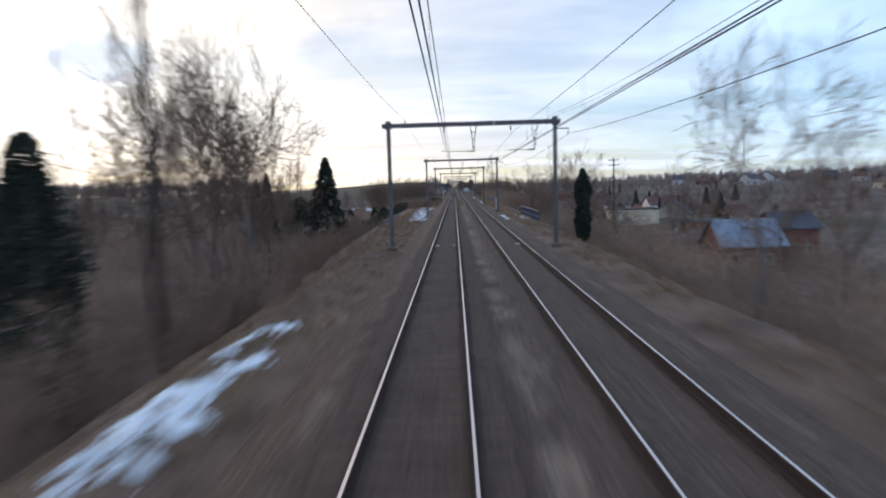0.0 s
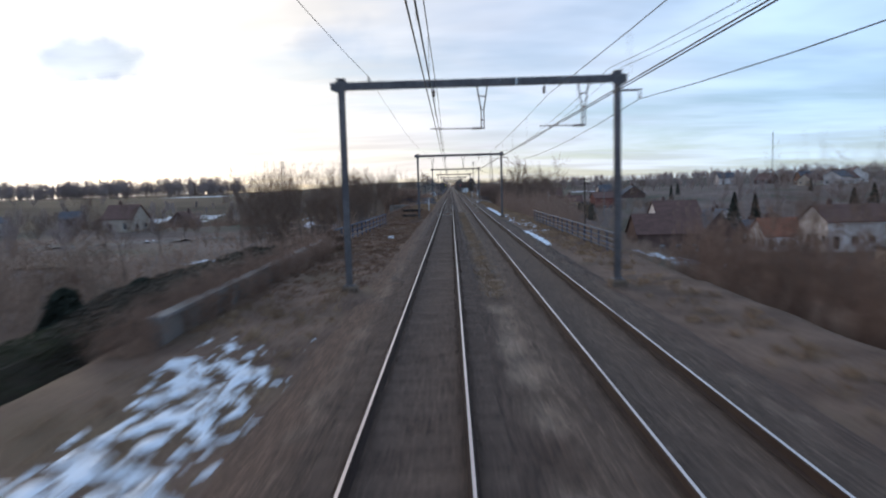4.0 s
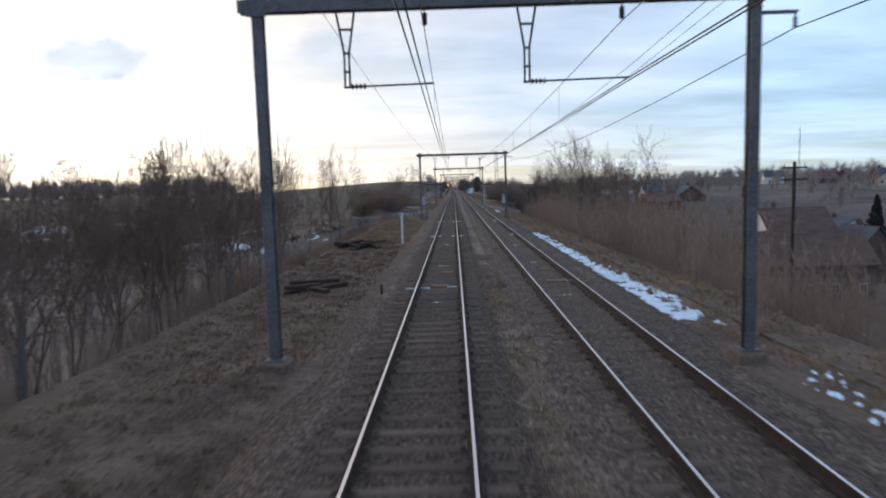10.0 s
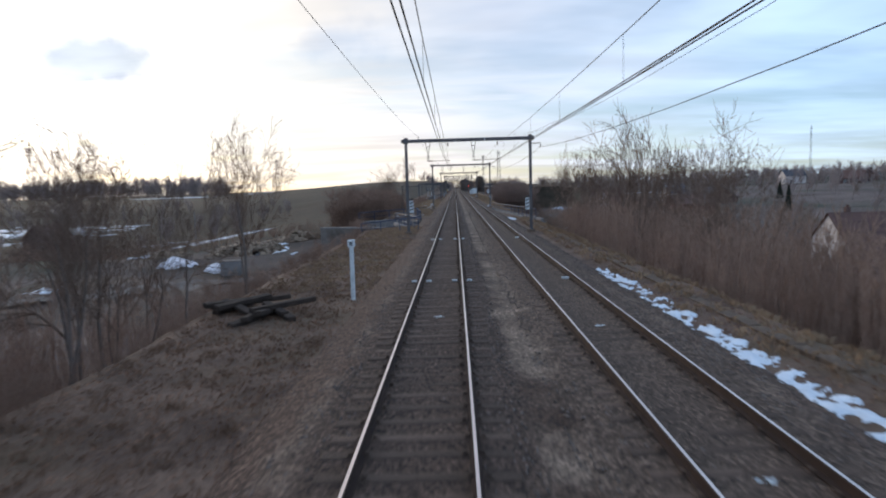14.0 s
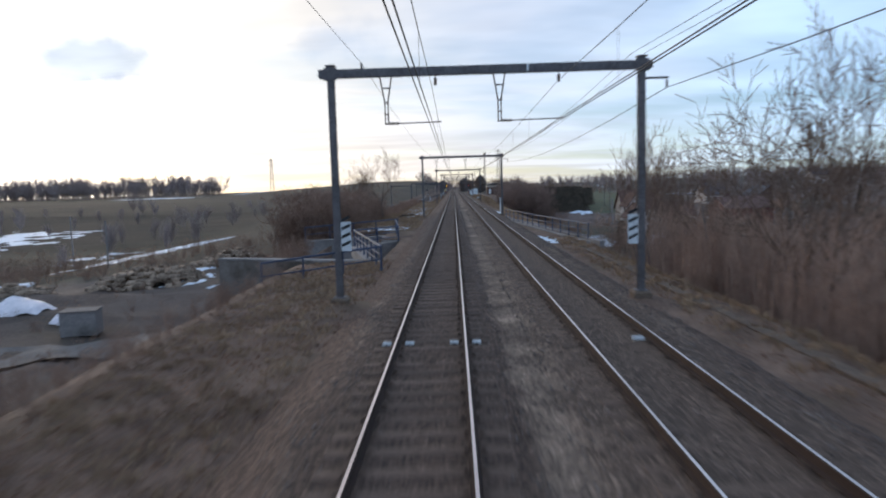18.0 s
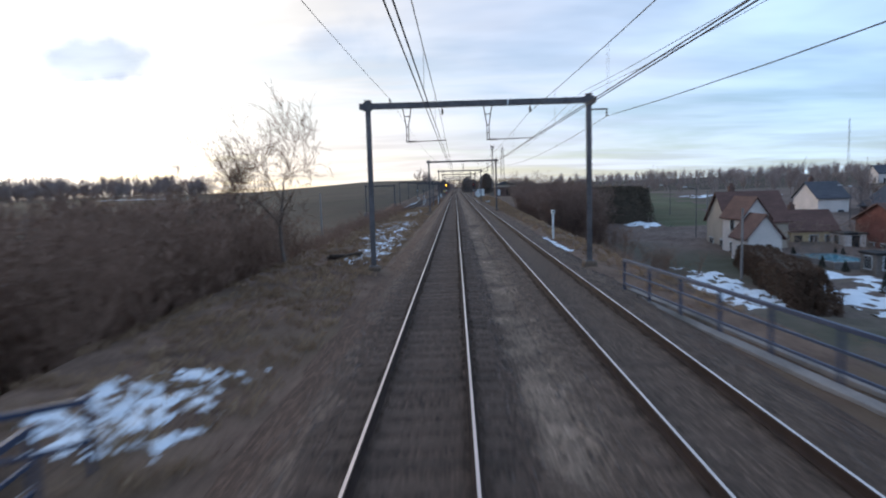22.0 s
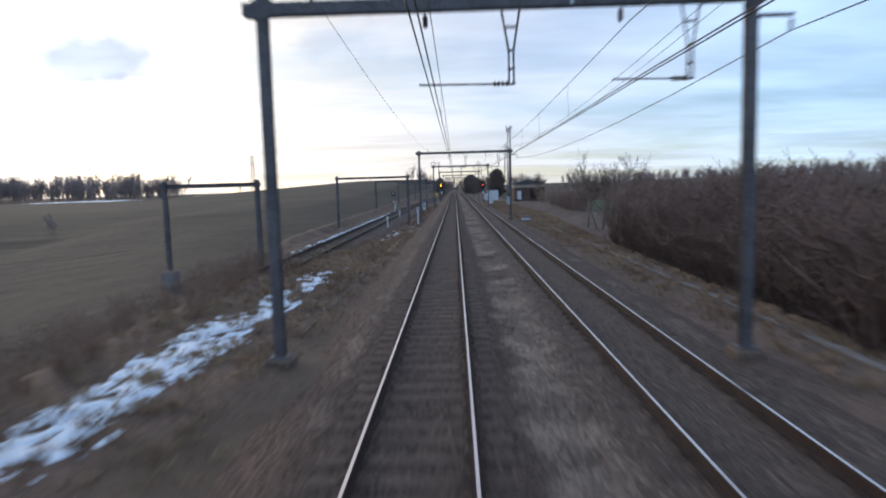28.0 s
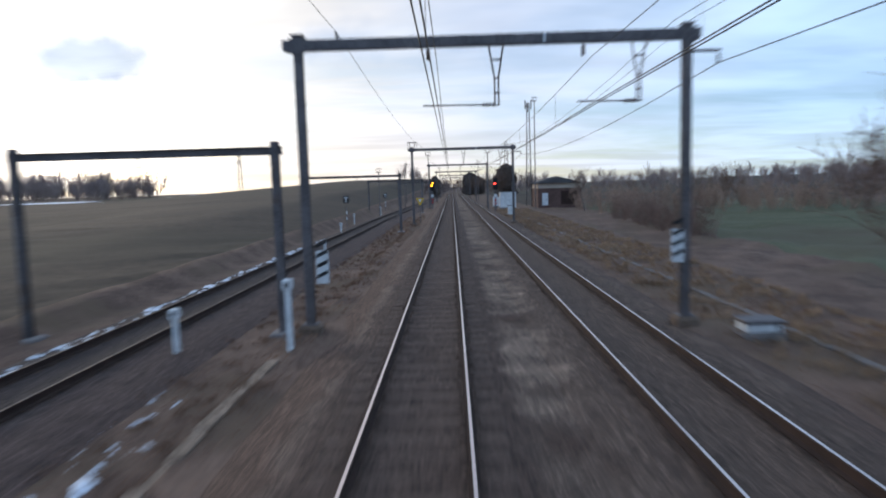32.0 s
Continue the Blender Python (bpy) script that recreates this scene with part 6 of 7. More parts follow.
# ---------------------------------------------------------------- poles, masts and signals
def utility_pole(x, y, top, arm=True, label="wooden utility pole with a crossarm", mat="timber"):
    z = land_at(x, y)
    e = thing("utility_pole", label, "pole", "utility poles", at=(x, y, z))
    bm = bmesh.new()
    rod(bm, (0, 0, -0.5), (0, 0, top - z), 0.13, 0.09, 10)
    part("pole", bm, M[mat], e)
    if arm:
        for k in range(2):
            part_boxes("crossarm", [(-0.75, 0.75, -0.05, 0.05, top - z - 0.4 - k * 0.7, top - z - 0.3 - k * 0.7)], M[mat], e, 0.01)
        for s in (-0.6, 0.6):
            bm = bmesh.new()
            insulator(bm, (s, 0, top - z - 0.3), (s, 0, top - z - 0.1), 0.05, 2)
            part("insulator", bm, M["insul"], e)


for x, y, top, arm in ((23, 54.6, 6.7, True), (20.7, 160, 4.2, True), (-7.9, -17.5, 16.0, False), (-45.4, 253.8, 0.1, False), (-57.5, 266, 0.4, False), (26.8, 277, 0.6, False), (40.5, 320, 1.5, False), (-16, 296, 3.0, False), (50, 270, 1.5, False)):
    utility_pole(x, y, top, arm, "wooden utility pole with a crossarm" if arm else "plain grey pole standing on the bank", "timber" if arm or y < 0 else "concrete")


def street_lamp(x, y, top):
    z = land_at(x, y)
    e = thing("street_lamp", "grey steel street lamp with a curved arm", "lamp", "street lamps", at=(x, y, z))
    bm = bmesh.new()
    rod(bm, (0, 0, -0.3), (0, 0, top - z), 0.075, 0.05, 8)
    part("post", bm, M["galv"], e)
    bm = bmesh.new()
    pts = [(-1.3 * math.sin(a), 0, top - z + 0.35 * math.sin(a)) for a in (0, 0.4, 0.8, 1.2, 1.57)]
    for a, b in zip(pts[:-1], pts[1:]):
        rod(bm, a, b, 0.04, sides=6)
    part("arm", bm, M["galv"], e)
    part_boxes("lamp_head", [(-1.85, -1.25, -0.12, 0.12, top - z + 0.28, top - z + 0.42)], M["white"], e, 0.04, "pale lamp head")


for x, y, top in ((57.4, 311, 1.6), (59.5, 312, 1.4), (33.5, 306, 2.0), (38.0, 330, 2.2)):
    street_lamp(x, y, top)


def lattice_mast(x, y, top, w, label, antennas=True, bays=9):
    z = land_at(x, y)
    h = top - z
    e = thing("radio_mast" if antennas else "pylon", label, "mast", at=(x, y, z))
    legs = [(-1, -1), (1, -1), (1, 1), (-1, 1)]
    tp = 0.45
    for sx, sy in legs:
        bm = bmesh.new()
        rod(bm, (sx * w / 2, sy * w / 2, -0.3), (sx * w / 2 * tp, sy * w / 2 * tp, h), 0.035 * w + 0.012, sides=5)
        part("leg", bm, M["galv"], e)
    bm = bmesh.new()
    for k in range(bays):
        t0, t1 = k / bays, (k + 1) / bays
        w0, w1 = w / 2 * (1 - (1 - tp) * t0), w / 2 * (1 - (1 - tp) * t1)
        for i in range(4):
            a, b = legs[i], legs[(i + 1) % 4]
            if k % 2:
                a, b = b, a
            rod(bm, (a[0] * w0, a[1] * w0, t0 * h), (b[0] * w1, b[1] * w1, t1 * h), 0.02 * w + 0.006, sides=4)
            rod(bm, (a[0] * w1, a[1] * w1, t1 * h), (b[0] * w1, b[1] * w1, t1 * h), 0.018 * w + 0.006, sides=4)
    part("bracing", bm, M["galv"], e)
    if antennas:
        for k, (ax, az) in enumerate(((-0.55, 0.94), (0.55, 0.94), (0.0, 0.92))):
            part_boxes("antenna", [(ax - 0.1, ax + 0.1, -0.45 + 0.3 * k, -0.3 + 0.3 * k, az * h, az * h + 1.7)], M["galv"], e, 0.03)
            part_boxes("antenna_arm", [(min(ax, 0), max(ax, 0) + 0.02, -0.4 + 0.3 * k, -0.34 + 0.3 * k, az * h + 0.6, az * h + 0.66)], M["galv"], e)
    else:
        for k in (0.78, 0.93):
            part_boxes("crossarm", [(-w * 0.8, w * 0.8, -w * 0.05, w * 0.05, k * h, k * h + w * 0.06)], M["galv"], e)


lattice_mast(14.8, 460, 18.0, 1.0, "slim grey lattice radio mast with panel antennas")
lattice_mast(-349, 1391, 66, 7, "distant grey lattice pylon on the horizon", False)
lattice_mast(440, 940, 66, 2.0, "distant grey lattice mast above the wood", False)
lattice_mast(70, 1150, 58, 6, "distant grey lattice pylon beyond the line", False)


def signal(x, y, label, lit, shown):
    e = thing("railway_signal", label, "signal", "line signals", at=(x, y, -0.4))
    bm = bmesh.new()
    rod(bm, (0, 0, -0.3), (0, 0, 4.6), 0.075, sides=10)
    part("post", bm, M["galv"], e)
    bm = bmesh.new()
    box(bm, -0.32, 0.32, -0.16, 0.02, 3.1, 4.75, bevel=0.12)
    h = part("signal_head", bm, M["black"], e, "black signal head")
    for k, lx in enumerate((0.12, -0.12, 0.12)):
        z = 4.45 - 0.48 * k
        on = k in shown
        bm = bmesh.new()
        rod(bm, (lx, -0.175, z), (lx, -0.16, z), 0.115, sides=16)
        part("lamp", bm, M[lit] if on else M["glass"], h, ("lit red lamp" if lit == "red_lamp" else "lit amber lamp") if on else "dark lamp")
        bm = bmesh.new()
        rod(bm, (lx, -0.36, z + 0.13), (lx, -0.16, z + 0.13), 0.13, sides=12)
        part("hood", bm, M["black"], h)
    part_boxes("number_plate", [(-0.2, 0.2, -0.12, -0.10, 2.0, 2.45)], M["white"], e, 0.005, "white plate")
    for zz in (1.0, 1.5):
        part_boxes("striped_plate", [(-0.12, 0.12, -0.12, -0.10, zz, zz + 0.25)], M["red_paint"], e)
    part_boxes("ladder_rail", [(-0.2, -0.17, 0.14, 0.17, 0, 4.2), (0.17, 0.2, 0.14, 0.17, 0, 4.2)] + [(-0.2, 0.2, 0.145, 0.165, z, z + 0.025) for z in np.arange(0.3, 4.2, 0.3)], M["galv"], e)


signal(-2.75, 450, "black colour light signal with two amber lamps for the first track", "amber_lamp", (0, 1))
signal(6.75, 433, "black colour light signal with a red lamp for the second track", "red_lamp", (1,))


def portal(xa, xb, y, top, label="weathered steel portal over the siding"):
    e = thing("siding_portal", label, "catenary gantry", "siding portals", at=(0, y, 0))
    for x in (xa, xb):
        bm = bmesh.new()
        h_section(bm, x, 0, -1.2, top + 0.25, 0.22, 0.2)
        part("post", bm, M["galv"], e)
        part_boxes("foundation", [(x - 0.35, x + 0.35, -0.35, 0.35, -1.9, -0.75)], M["concrete"], e, 0.04)
    part_boxes("beam", [(xa - 0.2, xb + 0.2, -0.1, 0.1, top - 0.11, top - 0.09), (xa - 0.2, xb + 0.2, -0.1, 0.1, top + 0.09, top + 0.11), (xa - 0.2, xb + 0.2, -0.01, 0.01, top - 0.09, top + 0.09)], M["galv"], e)
    bm = bmesh.new()
    insulator(bm, (max(xa + 0.8, -8.3) if xb > -8 else xb - 0.9, 0, top - 0.1), (max(xa + 0.8, -8.3) if xb > -8 else xb - 0.9, 0, top - 0.4), 0.05)
    part("insulator", bm, M["insul"], e)


for xa, xb, y in ((-14.7, -9.8, 326.5), (-11.9, -4.4, 360.5), (-13.0, -4.3, 402.0), (-13.0, -4.3, 446), (-12, -4.3, 492)):
    portal(xa, xb, y, 3.7 if y < 330 else 4.45)


def board_on_post(x, y, top, shape, label):
    z = land_at(x, y)
    e = thing("trackside_board", label, "sign", at=(x, y, z))
    bm = bmesh.new()
    rod(bm, (0, 0, -0.2), (0, 0, top - z), 0.035, sides=8)
    part("post", bm, M["galv"], e)
    if shape == "triangle":
        vs = [(-0.45, -0.05, top - z), (0.45, -0.05, top - z), (0, -0.05, top - z - 0.8)]
        vs += [(a, -0.035, c) for a, _, c in vs]
        o = new("panel", mesh_of("panel", vs, [(0, 2, 1), (3, 4, 5), (0, 1, 4, 3), (1, 2, 5, 4), (2, 0, 3, 5)], M["yellow"]))
        o.parent = e
        vs = [(-0.20, -0.056, top - z - 0.10), (0.20, -0.056, top - z - 0.10), (0, -0.056, top - z - 0.48)]
        vs += [(a, -0.051, c) for a, _, c in vs]
        o = new("inner_panel", mesh_of("inner_panel", vs, [(0, 2, 1), (3, 4, 5), (0, 1, 4, 3), (1, 2, 5, 4), (2, 0, 3, 5)], M["white"]))
        o.parent = e
    else:
        part_boxes("panel", [(-0.32, 0.32, -0.06, -0.035, top - z - 0.75, top - z)], M["black"], e, 0.02)
        part_boxes("stripe", [(-0.22, 0.22, -0.066, -0.058, top - z - 0.25, top - z - 0.12), (-0.06, 0.06, -0.066, -0.058, top - z - 0.62, top - z - 0.28)], M["white"], e)
        part_boxes("post_band", [(-0.05, 0.05, -0.05, 0.05, 0.9, 1.2), (-0.05, 0.05, -0.05, 0.05, 1.5, 1.8)], M["white"], e)


board_on_post(-2.75, 408, 2.2, "triangle", "yellow triangular speed board on a thin post")
board_on_post(-10.9, 411, 2.6, "board", "black and white board on a banded post beside the siding")
board_on_post(-11.3, 455, 2.4, "board", "black and white board on a post far down the siding")


def cabinet(x, y, w, d, h, label):
    z = land_at(x, y)
    e = thing("equipment_cabinet", label, "cabinet", "trackside cabinets", at=(x, y, z))
    part_boxes("plinth", [(-w / 2 - 0.05, w / 2 + 0.05, -d / 2 - 0.05, d / 2 + 0.05, -0.3, 0.15)], M["concrete"], e, 0.02)
    part_boxes("body", [(-w / 2, w / 2, -d / 2, d / 2, 0.15, h)], M["white"], e, 0.02)
    part_boxes("lid", [(-w / 2 - 0.06, w / 2 + 0.06, -d / 2 - 0.06, d / 2 + 0.06, h, h + 0.08)], M["galv"], e, 0.015)
    n = max(1, round(w / 0.8))
    for k in range(n):
        dr = part_boxes("door", [(-w / 2 + k * w / n + 0.03, -w / 2 + (k + 1) * w / n - 0.03, -d / 2 - 0.018, -d / 2 - 0.002, 0.22, h - 0.06)], M["white"], e, 0.006)
        part_boxes("handle", [(-w / 2 + (k + 1) * w / n - 0.14, -w / 2 + (k + 1) * w / n - 0.09, -d / 2 - 0.045, -d / 2 - 0.018, h * 0.5, h * 0.5 + 0.16)], M["galv"], dr)


cabinet(9.6, 446, 2.6, 1.4, 2.6, "large pale equipment cabinet beside the line")
cabinet(8.2, 452, 1.2, 0.8, 1.7, "small pale equipment cabinet beside the line")
cabinet(7.7, 420, 0.7, 0.5, 1.2, "small pale equipment box beside the line")
cabinet(7.6, 357.0, 0.8, 0.6, 0.35, "low concrete-grey cable chest near a gantry post")


# ---------------------------------------------------------------- houses
def house(x, y, w, d, eave, rise, wall, roof, label, turn=0.0, ridge="y", z=None, windows=2, chimney=True, group="village houses", storeys=1, door=True):
    """A house with gabled roof, windows with frames and sills, a door and a chimney. ridge: the axis along which the roof runs."""
    base = (min(land_at(x + a, y + b) for a in (-w / 2, w / 2) for b in (-d / 2, d / 2)) if z is None else z)
    e = thing("house", label, "house", group, at=(x, y, base), turn=turn)
    bm = bmesh.new()
    box(bm, -w / 2, w / 2, -d / 2, d / 2, -0.6, eave)
    part("wall", bm, M[wall], e)
    if rise > 0:
        a, b = (w, d) if ridge == "y" else (d, w)
        o, t = 0.35, 0.16
        # gables
        g = [(-a / 2, -b / 2, eave), (a / 2, -b / 2, eave), (0, -b / 2, eave + rise), (-a / 2, b / 2, eave), (a / 2, b / 2, eave), (0, b / 2, eave + rise)]
        k = rise / (a / 2)
        f = lambda p: p if ridge == "y" else (-p[1], p[0], p[2])
        gm = mesh_of("gable", [f(p) for p in g], [(0, 1, 2), (5, 4, 3), (0, 2, 5, 3), (1, 4, 5, 2)], M[wall])
        og = new("gable", gm)
        og.parent = e
        for s in (-1, 1):
            vs = [(0, -b / 2 - o, eave + rise + 0.02), (s * (a / 2 + o), -b / 2 - o, eave - o * k + 0.02), (s * (a / 2 + o), b / 2 + o, eave - o * k + 0.02), (0, b / 2 + o, eave + rise + 0.02)]
            vs += [(p[0], p[1], p[2] + t) for p in vs]
            ob = new("roof", mesh_of("roof", [f(p) for p in vs], [(0, 1, 2, 3), (7, 6, 5, 4), (0, 4, 5, 1), (1, 5, 6, 2), (2, 6, 7, 3), (3, 7, 4, 0)], M[roof]))
            ob.parent = e
        if chimney:
            cx, cy = f((a * 0.12, b * 0.22, 0))[:2]
            c = part_boxes("chimney", [(cx - 0.35, cx + 0.35, cy - 0.3, cy + 0.3, eave + rise * 0.5, eave + rise + 0.9)], M["brick"], e, 0.02)
            part_boxes("chimney_pot", [(cx - 0.15, cx + 0.15, cy - 0.15, cy + 0.15, eave + rise + 0.9, eave + rise + 1.2)], M["roof_r"], c)
    else:
        part_boxes("roof", [(-w / 2 - 0.15, w / 2 + 0.15, -d / 2 - 0.15, d / 2 + 0.15, eave, eave + 0.22)], M[roof], e, 0.02)
    # windows on the two sides that face the line
    side = -1 if x > 0 else 1
    for st in range(storeys):
        zz = 0.9 + st * 2.7
        if zz + 1.2 > eave:
            break
        spots = [(-w / 2 + (i + 0.5) * w / windows, -d / 2, 0) for i in range(windows)] + [(side * w / 2, -d / 2 + (i + 0.5) * d / windows, 1) for i in range(windows)]
        for i, (px, py, ori) in enumerate(spots):
            hw, hh = 0.5, 1.2
            if door and st == 0 and i == 0:
                b0 = (px - 0.5, px + 0.5, py - 0.04, py + 0.02, 0, 2.1)
                dd = part_boxes("door", [b0], M["black"], e, 0.01)
                part_boxes("handle", [(px + 0.35, px + 0.40, py - 0.08, py - 0.04, 1.0, 1.12)], M["galv"], dd)
                continue
            if ori == 0:
                fr = part_boxes("window", [(px - hw - 0.08, px + hw + 0.08, py - 0.05, py + 0.03, zz - 0.08, zz + hh + 0.08)], M["white"], e, 0.01)
                part_boxes("pane", [(px - hw, px - 0.03, py - 0.06, py - 0.052, zz, zz + hh), (px + 0.03, px + hw, py - 0.06, py - 0.052, zz, zz + hh)], M["glass"], fr)
                part_boxes("sill", [(px - hw - 0.12, px + hw + 0.12, py - 0.14, py - 0.05, zz - 0.14, zz - 0.085)], M["concrete"], fr)
            else:
                xo, xi = px + side * 0.05, px - side * 0.03
                fr = part_boxes("window", [(min(xo, xi), max(xo, xi), py - hw - 0.08, py + hw + 0.08, zz - 0.08, zz + hh + 0.08)], M["white"], e, 0.01)
                xp = px + side * 0.052
                part_boxes("pane", [(min(xp, xp + side * .008), max(xp, xp + side * .008), py - hw, py - 0.03, zz, zz + hh), (min(xp, xp + side * .008), max(xp, xp + side * .008), py + 0.03, py + hw, zz, zz + hh)], M["glass"], fr)
                xs_ = px + side * 0.14
                part_boxes("sill", [(min(xo, xs_), max(xo, xs_), py - hw - 0.12, py + hw + 0.12, zz - 0.14, zz - 0.085)], M["concrete"], fr)
    return e


# before the first bridge and beside it
house(42, 114, 10.8, 9, 5.9, 0, "plaster_c", "roof_flat", "beige flat-roofed modern house with dark openings", windows=3, storeys=1, z=-9.0, turn=-8)
house(55, 124, 9, 10, 4.2, 3.6, "plaster_b", "roof_s", "house with a dark blue slate gable roof", ridge="y", z=-9.3, turn=-25)
house(70, 176, 12, 9, 4.6, 2.6, "plaster_w", "roof_r", "white house with a low brown tiled roof", ridge="x", z=-9.0, windows=4)
house(54, 101, 7, 8, 3.6, 0, "brick_r", "roof_flat", "low red brick outbuilding with a flat roof", z=-9.2)
house(38, 48, 8.0, 7.0, 3.3, 3.0, "brick_r", "sheet", "brick shed with a blue-grey sheet metal roof", ridge="x", z=-8.4, windows=2)
house(50, 60, 6, 7, 4.6, 2.2, "brick_r", "roof_s", "red brick house with pale windows below the bank", ridge="x", z=-8.6, windows=2)
house(-20.4, 60, 3.8, 4.2, 3.7, 1.5, "plaster_w", "roof_s", "small white house below the railway bank", z=-6.2, turn=8)
house(-42, 130, 5, 4, 2.6, 0, "plaster_w", "roof_flat", "small white garden shed with a flat roof", z=-6.6, windows=1)
# after the second bridge
house(50.2, 212.5, 15.0, 9, 4.9, 4.2, "brick", "roof_r", "long brick barn with a red-brown tiled roof", ridge="x", z=-13.5, windows=4, chimney=False)
house(67.2, 227, 8.8, 9, 3.9, 5.0, "brick", "roof_s", "brick house with a dark slate gable roof", ridge="y", z=-13.9, storeys=2)
house(61, 237, 11.5, 9, 6.9, 3.9, "plaster_w", "roof_r", "white-gabled house with a brown tiled roof behind the barn", ridge="x", z=-13.0, storeys=3, windows=3)
house(72.5, 204, 9.5, 8, 3.1, 3.5, "plaster_w", "roof_o", "low white house with an orange-red tiled roof", ridge="x", z=-12.2, windows=4)
house(80, 229, 8.5, 8, 3.0, 2.4, "brick", "roof_s", "small brick house with a grey slate roof", ridge="x", z=-12.9)
# by the road bridge
house(37.8, 300.5, 7.4, 6.5, 4.5, 3.4, "plaster_b", "roof_r", "tall house with a steep red-brown tiled roof", ridge="x", z=-6.4, storeys=2, windows=2)
house(35.2, 295.0, 3.0, 5.5, 5.3, 2.1, "plaster_w", "roof_r", "narrow white gabled house front", ridge="y", z=-6.4, storeys=2, windows=1, chimney=False, door=False)
house(34.4, 290.4, 3.7, 4.0, 3.3, 2.3, "plaster_w", "roof_r", "white front gable of the red-roofed house", ridge="y", z=-6.4, windows=1, chimney=False)
house(46.4, 303, 5.9, 5.2, 2.8, 2.3, "plaster_y", "roof_r", "low yellow house with a red-brown tiled roof", ridge="x", z=-6.3, windows=3)
house(49.8, 299, 2.6, 3.4, 2.2, 0, "plaster_w", "roof_flat", "small pale annexe with a flat roof", z=-6.2, windows=1, chimney=False)
house(65, 332, 5.2, 8, 4.2, 2.6, "plaster_w", "roof_s", "white house with a dark slate roof", ridge="x", z=-4.6, storeys=1)
house(56.8, 297, 9, 9, 4.9, 2.0, "brick_r", "roof_r", "long red brick house behind the gardens", ridge="x", z=-7.2, windows=4)
house(74, 324, 9, 8, 3.8, 3.2, "brick", "roof_s", "brick house with a grey roof behind gardens", ridge="y", z=-5.6)
house(40.9, 279.2, 2.3, 2.4, 2.3, 0, "concrete_d", "roof_flat", "small grey garden shed beside the pool", z=-6.5, windows=1, chimney=False, door=False)
rr = random.Random(12)
for i in range(34):
    x, y = rr.uniform(75, 300), rr.uniform(130, 520)
    if y > 300 and x < 170:
        x += 110
    house(x, y, rr.uniform(7, 12), rr.uniform(7, 10), rr.uniform(2.8, 4.6), rr.uniform(2.4, 3.6), rr.choice(("plaster_w", "brick", "plaster_b", "plaster_w")), rr.choice(("roof_r", "roof_s", "roof_r")),
          "village house with a pitched tile roof among trees", rr.uniform(-40, 40), rr.choice("xy"), windows=2)
for i in range(22):
    x, y = -rr.uniform(75, 240), rr.uniform(90, 330)
    if -82 < x < -48 and 255 < y < 325 or (x > -60 and 185 < y < 240):
        continue
    house(x, y, rr.uniform(6, 10), rr.uniform(6, 9), rr.uniform(2.6, 4.2), rr.uniform(2.2, 3.2), rr.choice(("brick", "brick", "plaster_b")), rr.choice(("roof_r", "roof_s")),
          "valley house with a pitched roof among bare trees", rr.uniform(-40, 40), rr.choice("xy"), windows=2, group="valley houses")


def pool():
    z = land_at(41, 286) + 0.35
    e = thing("swimming_pool", "small blue garden swimming pool with a pale rim", "pool", at=(41, 287, z))
    part_boxes("rim", [(-2.4, 2.4, -4.4, -4.0, -1.2, 0.12), (-2.4, 2.4, 4.0, 4.4, -1.2, 0.12), (-2.4, -2.0, -4.0, 4.0, -1.2, 0.12), (2.0, 2.4, -4.0, 4.0, -1.2, 0.12)], M["concrete"], e, 0.02)
    part_boxes("water", [(-2.0, 2.0, -4.0, 4.0, -0.3, 0.03)], M["water"], e)


pool()


def signal_hut():
    z = -0.35
    e = thing("relay_building", "red brick relay building with a low dark hipped roof", "building", at=(19, 456, z))
    part_boxes("wall", [(-3.7, 3.7, -4.5, 4.5, -1.6, 3.6)], M["brick"], e, 0.02)
    part_boxes("upper_wall", [(-3.72, 3.72, -4.52, 4.52, 2.9, 3.75)], M["plaster_b"], e, 0.01)
    vs = [(-4.2, -5.0, 3.75), (4.2, -5.0, 3.75), (4.2, 5.0, 3.75), (-4.2, 5.0, 3.75), (0, -2.2, 4.95), (0, 2.2, 4.95)]
    ob = new("roof", mesh_of("roof", vs, [(0, 1, 4), (1, 2, 5, 4), (2, 3, 5), (3, 0, 4, 5), (3, 2, 1, 0)], M["roof_flat"]))
    ob.parent = e
    d = part_boxes("door", [(-3.0, -2.0, -4.54, -4.5, 0, 2.1)], M["white"], e, 0.01)
    part_boxes("handle", [(-2.15, -2.1, -4.6, -4.54, 1.0, 1.15)], M["galv"], d)
    part_boxes("shutter", [(0.2, 3.0, -4.54, -4.5, 0.1, 2.4)], M["rust"], e, 0.01)


signal_hut()


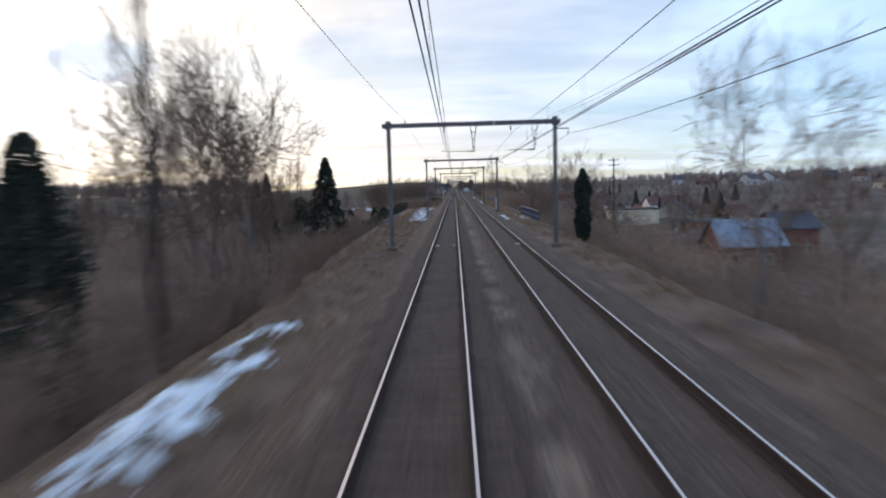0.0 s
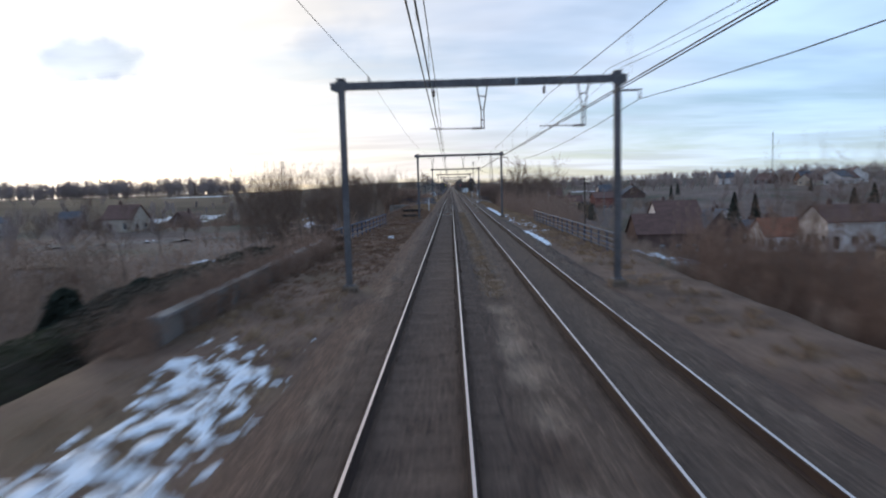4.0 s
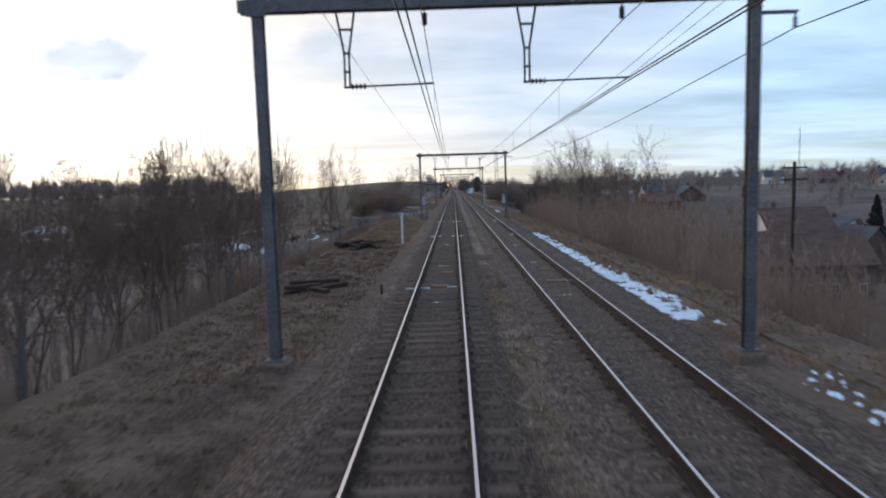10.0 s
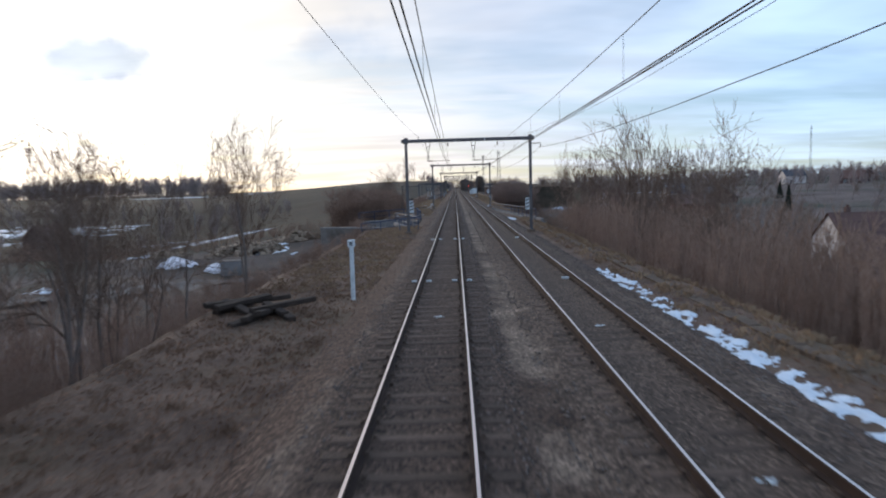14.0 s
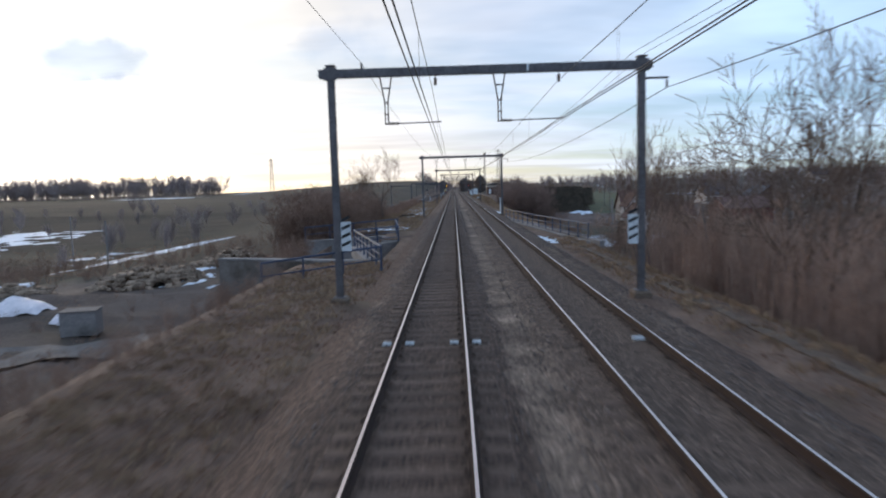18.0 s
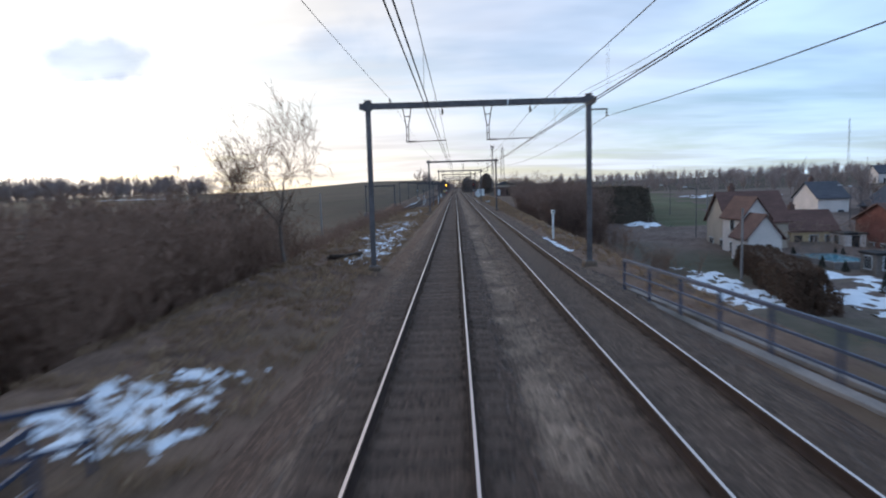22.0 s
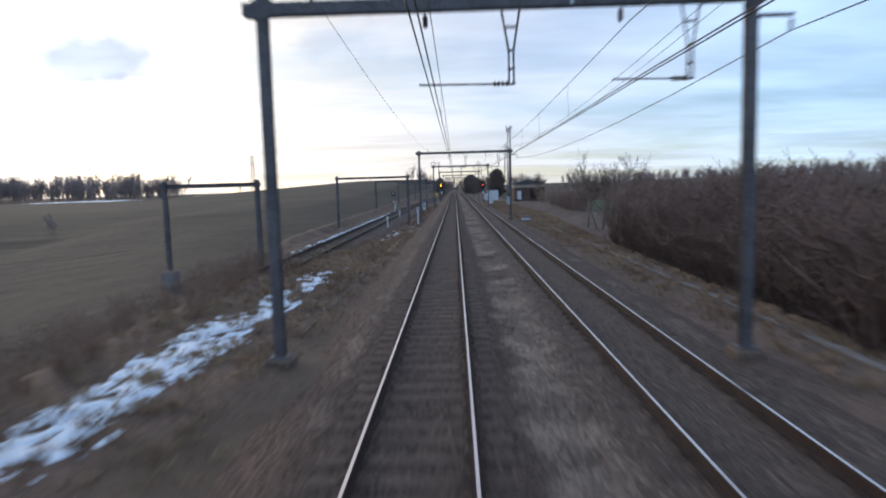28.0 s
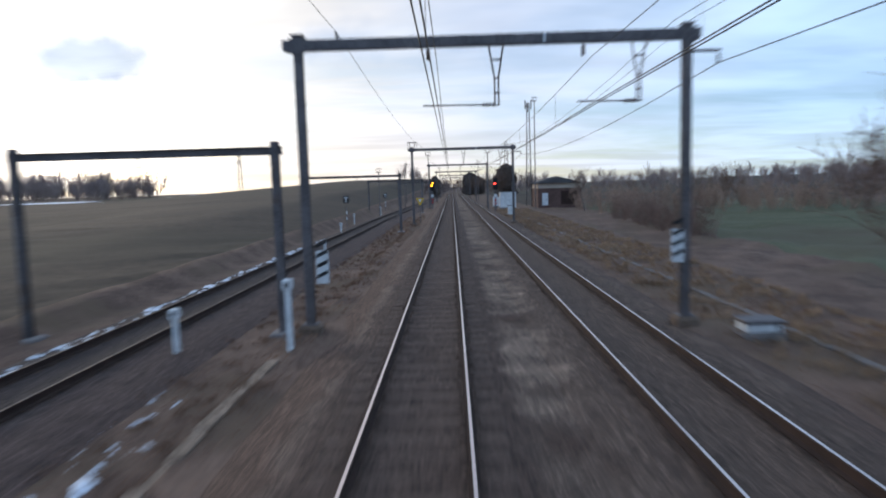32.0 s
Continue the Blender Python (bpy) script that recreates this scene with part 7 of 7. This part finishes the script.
def rubble_heap(x, y, rx, ry, h, seed, label):
    g = np.random.RandomState(seed)
    n = 420
    a, t = g.uniform(0, 6.28, n), np.sqrt(g.uniform(0, 1, n))
    px, py = x + rx * t * np.cos(a), y + ry * t * np.sin(a)
    pz = land(px, py) + h * (1 - t ** 2) * g.uniform(0.5, 1.0, n)
    s = g.uniform(0.12, 0.45, n)
    cube = np.array([(i, j, k) for i in (-1, 1) for j in (-1, 1) for k in (-0.6, 0.6)], float)
    f = np.array([(0, 1, 3, 2), (4, 6, 7, 5), (0, 4, 5, 1), (2, 3, 7, 6), (0, 2, 6, 4), (1, 5, 7, 3)])
    v = cube[None] * g.uniform(0.4, 1.2, (n, 8, 3)) * s[:, None, None]
    v = v + np.stack([px, py, pz], -1)[:, None]
    tagged(new("rubble_heap", quick_mesh("rubble_heap", v.reshape(-1, 3), (f[None] + (np.arange(n) * 8)[:, None, None]).reshape(-1, 4), M["rubble"])), label, "rubble", kind="stuff")


rubble_heap(-29, 231, 5.5, 3.5, 1.6, 1, "heap of pale stones and timber on the muddy lot")
rubble_heap(-37, 226, 3.0, 2.2, 1.0, 2, "heap of pale rubble on the muddy lot")
rubble_heap(-24, 239, 4.5, 2.5, 1.2, 3, "long heap of broken stone on the muddy lot")


def tarp_heap(x, y, rx, ry, h, seed):
    """A heap covered with a crumpled plastic sheet."""
    n = 18
    u, v = np.meshgrid(np.linspace(-1, 1, n), np.linspace(-1, 1, n))
    t = np.clip(1 - u ** 2, 0, 1) * np.clip(1 - v ** 2, 0, 1)
    X, Y = x + u * rx, y + v * ry
    Z = land(X, Y) + 0.05 + h * np.sqrt(t) + 0.16 * wobble(X, Y, 2.6, seed) * (t > 0)
    i = (np.arange(n - 1)[:, None] * n + np.arange(n - 1)[None, :]).ravel()
    me = quick_mesh("tarpaulin", np.stack([X, Y, Z], -1).reshape(-1, 3), np.stack([i, i + 1, i + n + 1, i + n], -1), M["tarp"])
    tagged(new("tarpaulin", me), "white plastic sheet thrown over a heap on the lot", "tarpaulin", "covered heaps")


tarp_heap(-27.5, 217, 1.5, 1.1, 0.8, 1)
tarp_heap(-33.5, 219.5, 2.2, 1.3, 0.9, 2)


def container(x, y):
    z = land_at(x, y)
    e = thing("metal_tank", "grey-blue metal box standing on the lot", "container", at=(x, y, z), turn=15)
    part_boxes("body", [(-1.1, 1.1, -0.8, 0.8, 0.1, 1.7)], M["concrete"], e, 0.03)
    part_boxes("lid", [(-1.15, 1.15, -0.85, 0.85, 1.7, 1.78)], M["concrete_d"], e, 0.01)
    for s in (-0.9, 0.9):
        part_boxes("skid", [(s - 0.08, s + 0.08, -0.8, 0.8, -0.1, 0.1)], M["timber"], e)


container(-24.5, 212.5)


def hoop_mast(x, y, z0, top, label):
    """A slim post with a round cage of line fittings on top."""
    e = thing("line_mast", label, "mast", "slim line masts", at=(x, y, z0))
    bm = bmesh.new()
    rod(bm, (0, 0, -0.4), (0, 0, top - z0), 0.09, 0.07, 8)
    part("post", bm, M["galv"], e)
    bm = bmesh.new()
    h = top - z0
    for zz in (h - 0.15, h + 0.45):
        for k in range(12):
            a, b = k * math.pi / 6, (k + 1) * math.pi / 6
            rod(bm, (0.42 * math.cos(a), 0.42 * math.sin(a), zz), (0.42 * math.cos(b), 0.42 * math.sin(b), zz), 0.022, sides=4)
    for k in range(6):
        a = k * math.pi / 3
        rod(bm, (0.42 * math.cos(a), 0.42 * math.sin(a), h - 0.15), (0.42 * math.cos(a), 0.42 * math.sin(a), h + 0.45), 0.018, sides=4)
    part("cage", bm, M["galv"], e)


hoop_mast(POST_L, 400.9, -0.4, 6.95, "slim steel mast with a round cage on top")
hoop_mast(-10.6, 440, -0.9, 5.9, "slim steel mast with a round cage beside the siding")
hoop_mast(-8.9, 470, -0.9, 6.2, "slim far mast with a round cage beside the siding")
hoop_mast(-3.4, 453, -0.4, 8.9, "slim steel mast with a round cage behind the signal")
hoop_mast(5.9, 436, -0.4, 8.2, "slim steel mast with a round cage behind the signal")
hoop_mast(7.6, 511, -0.4, 9.5, "slim far mast with a round cage beside the line")
hoop_mast(-11.5, 511, -0.9, 9.3, "slim far mast with a round cage beyond the siding")
hoop_mast(14.0, 445, -0.4, 16.6, "tall plain mast with fittings beside the radio mast")
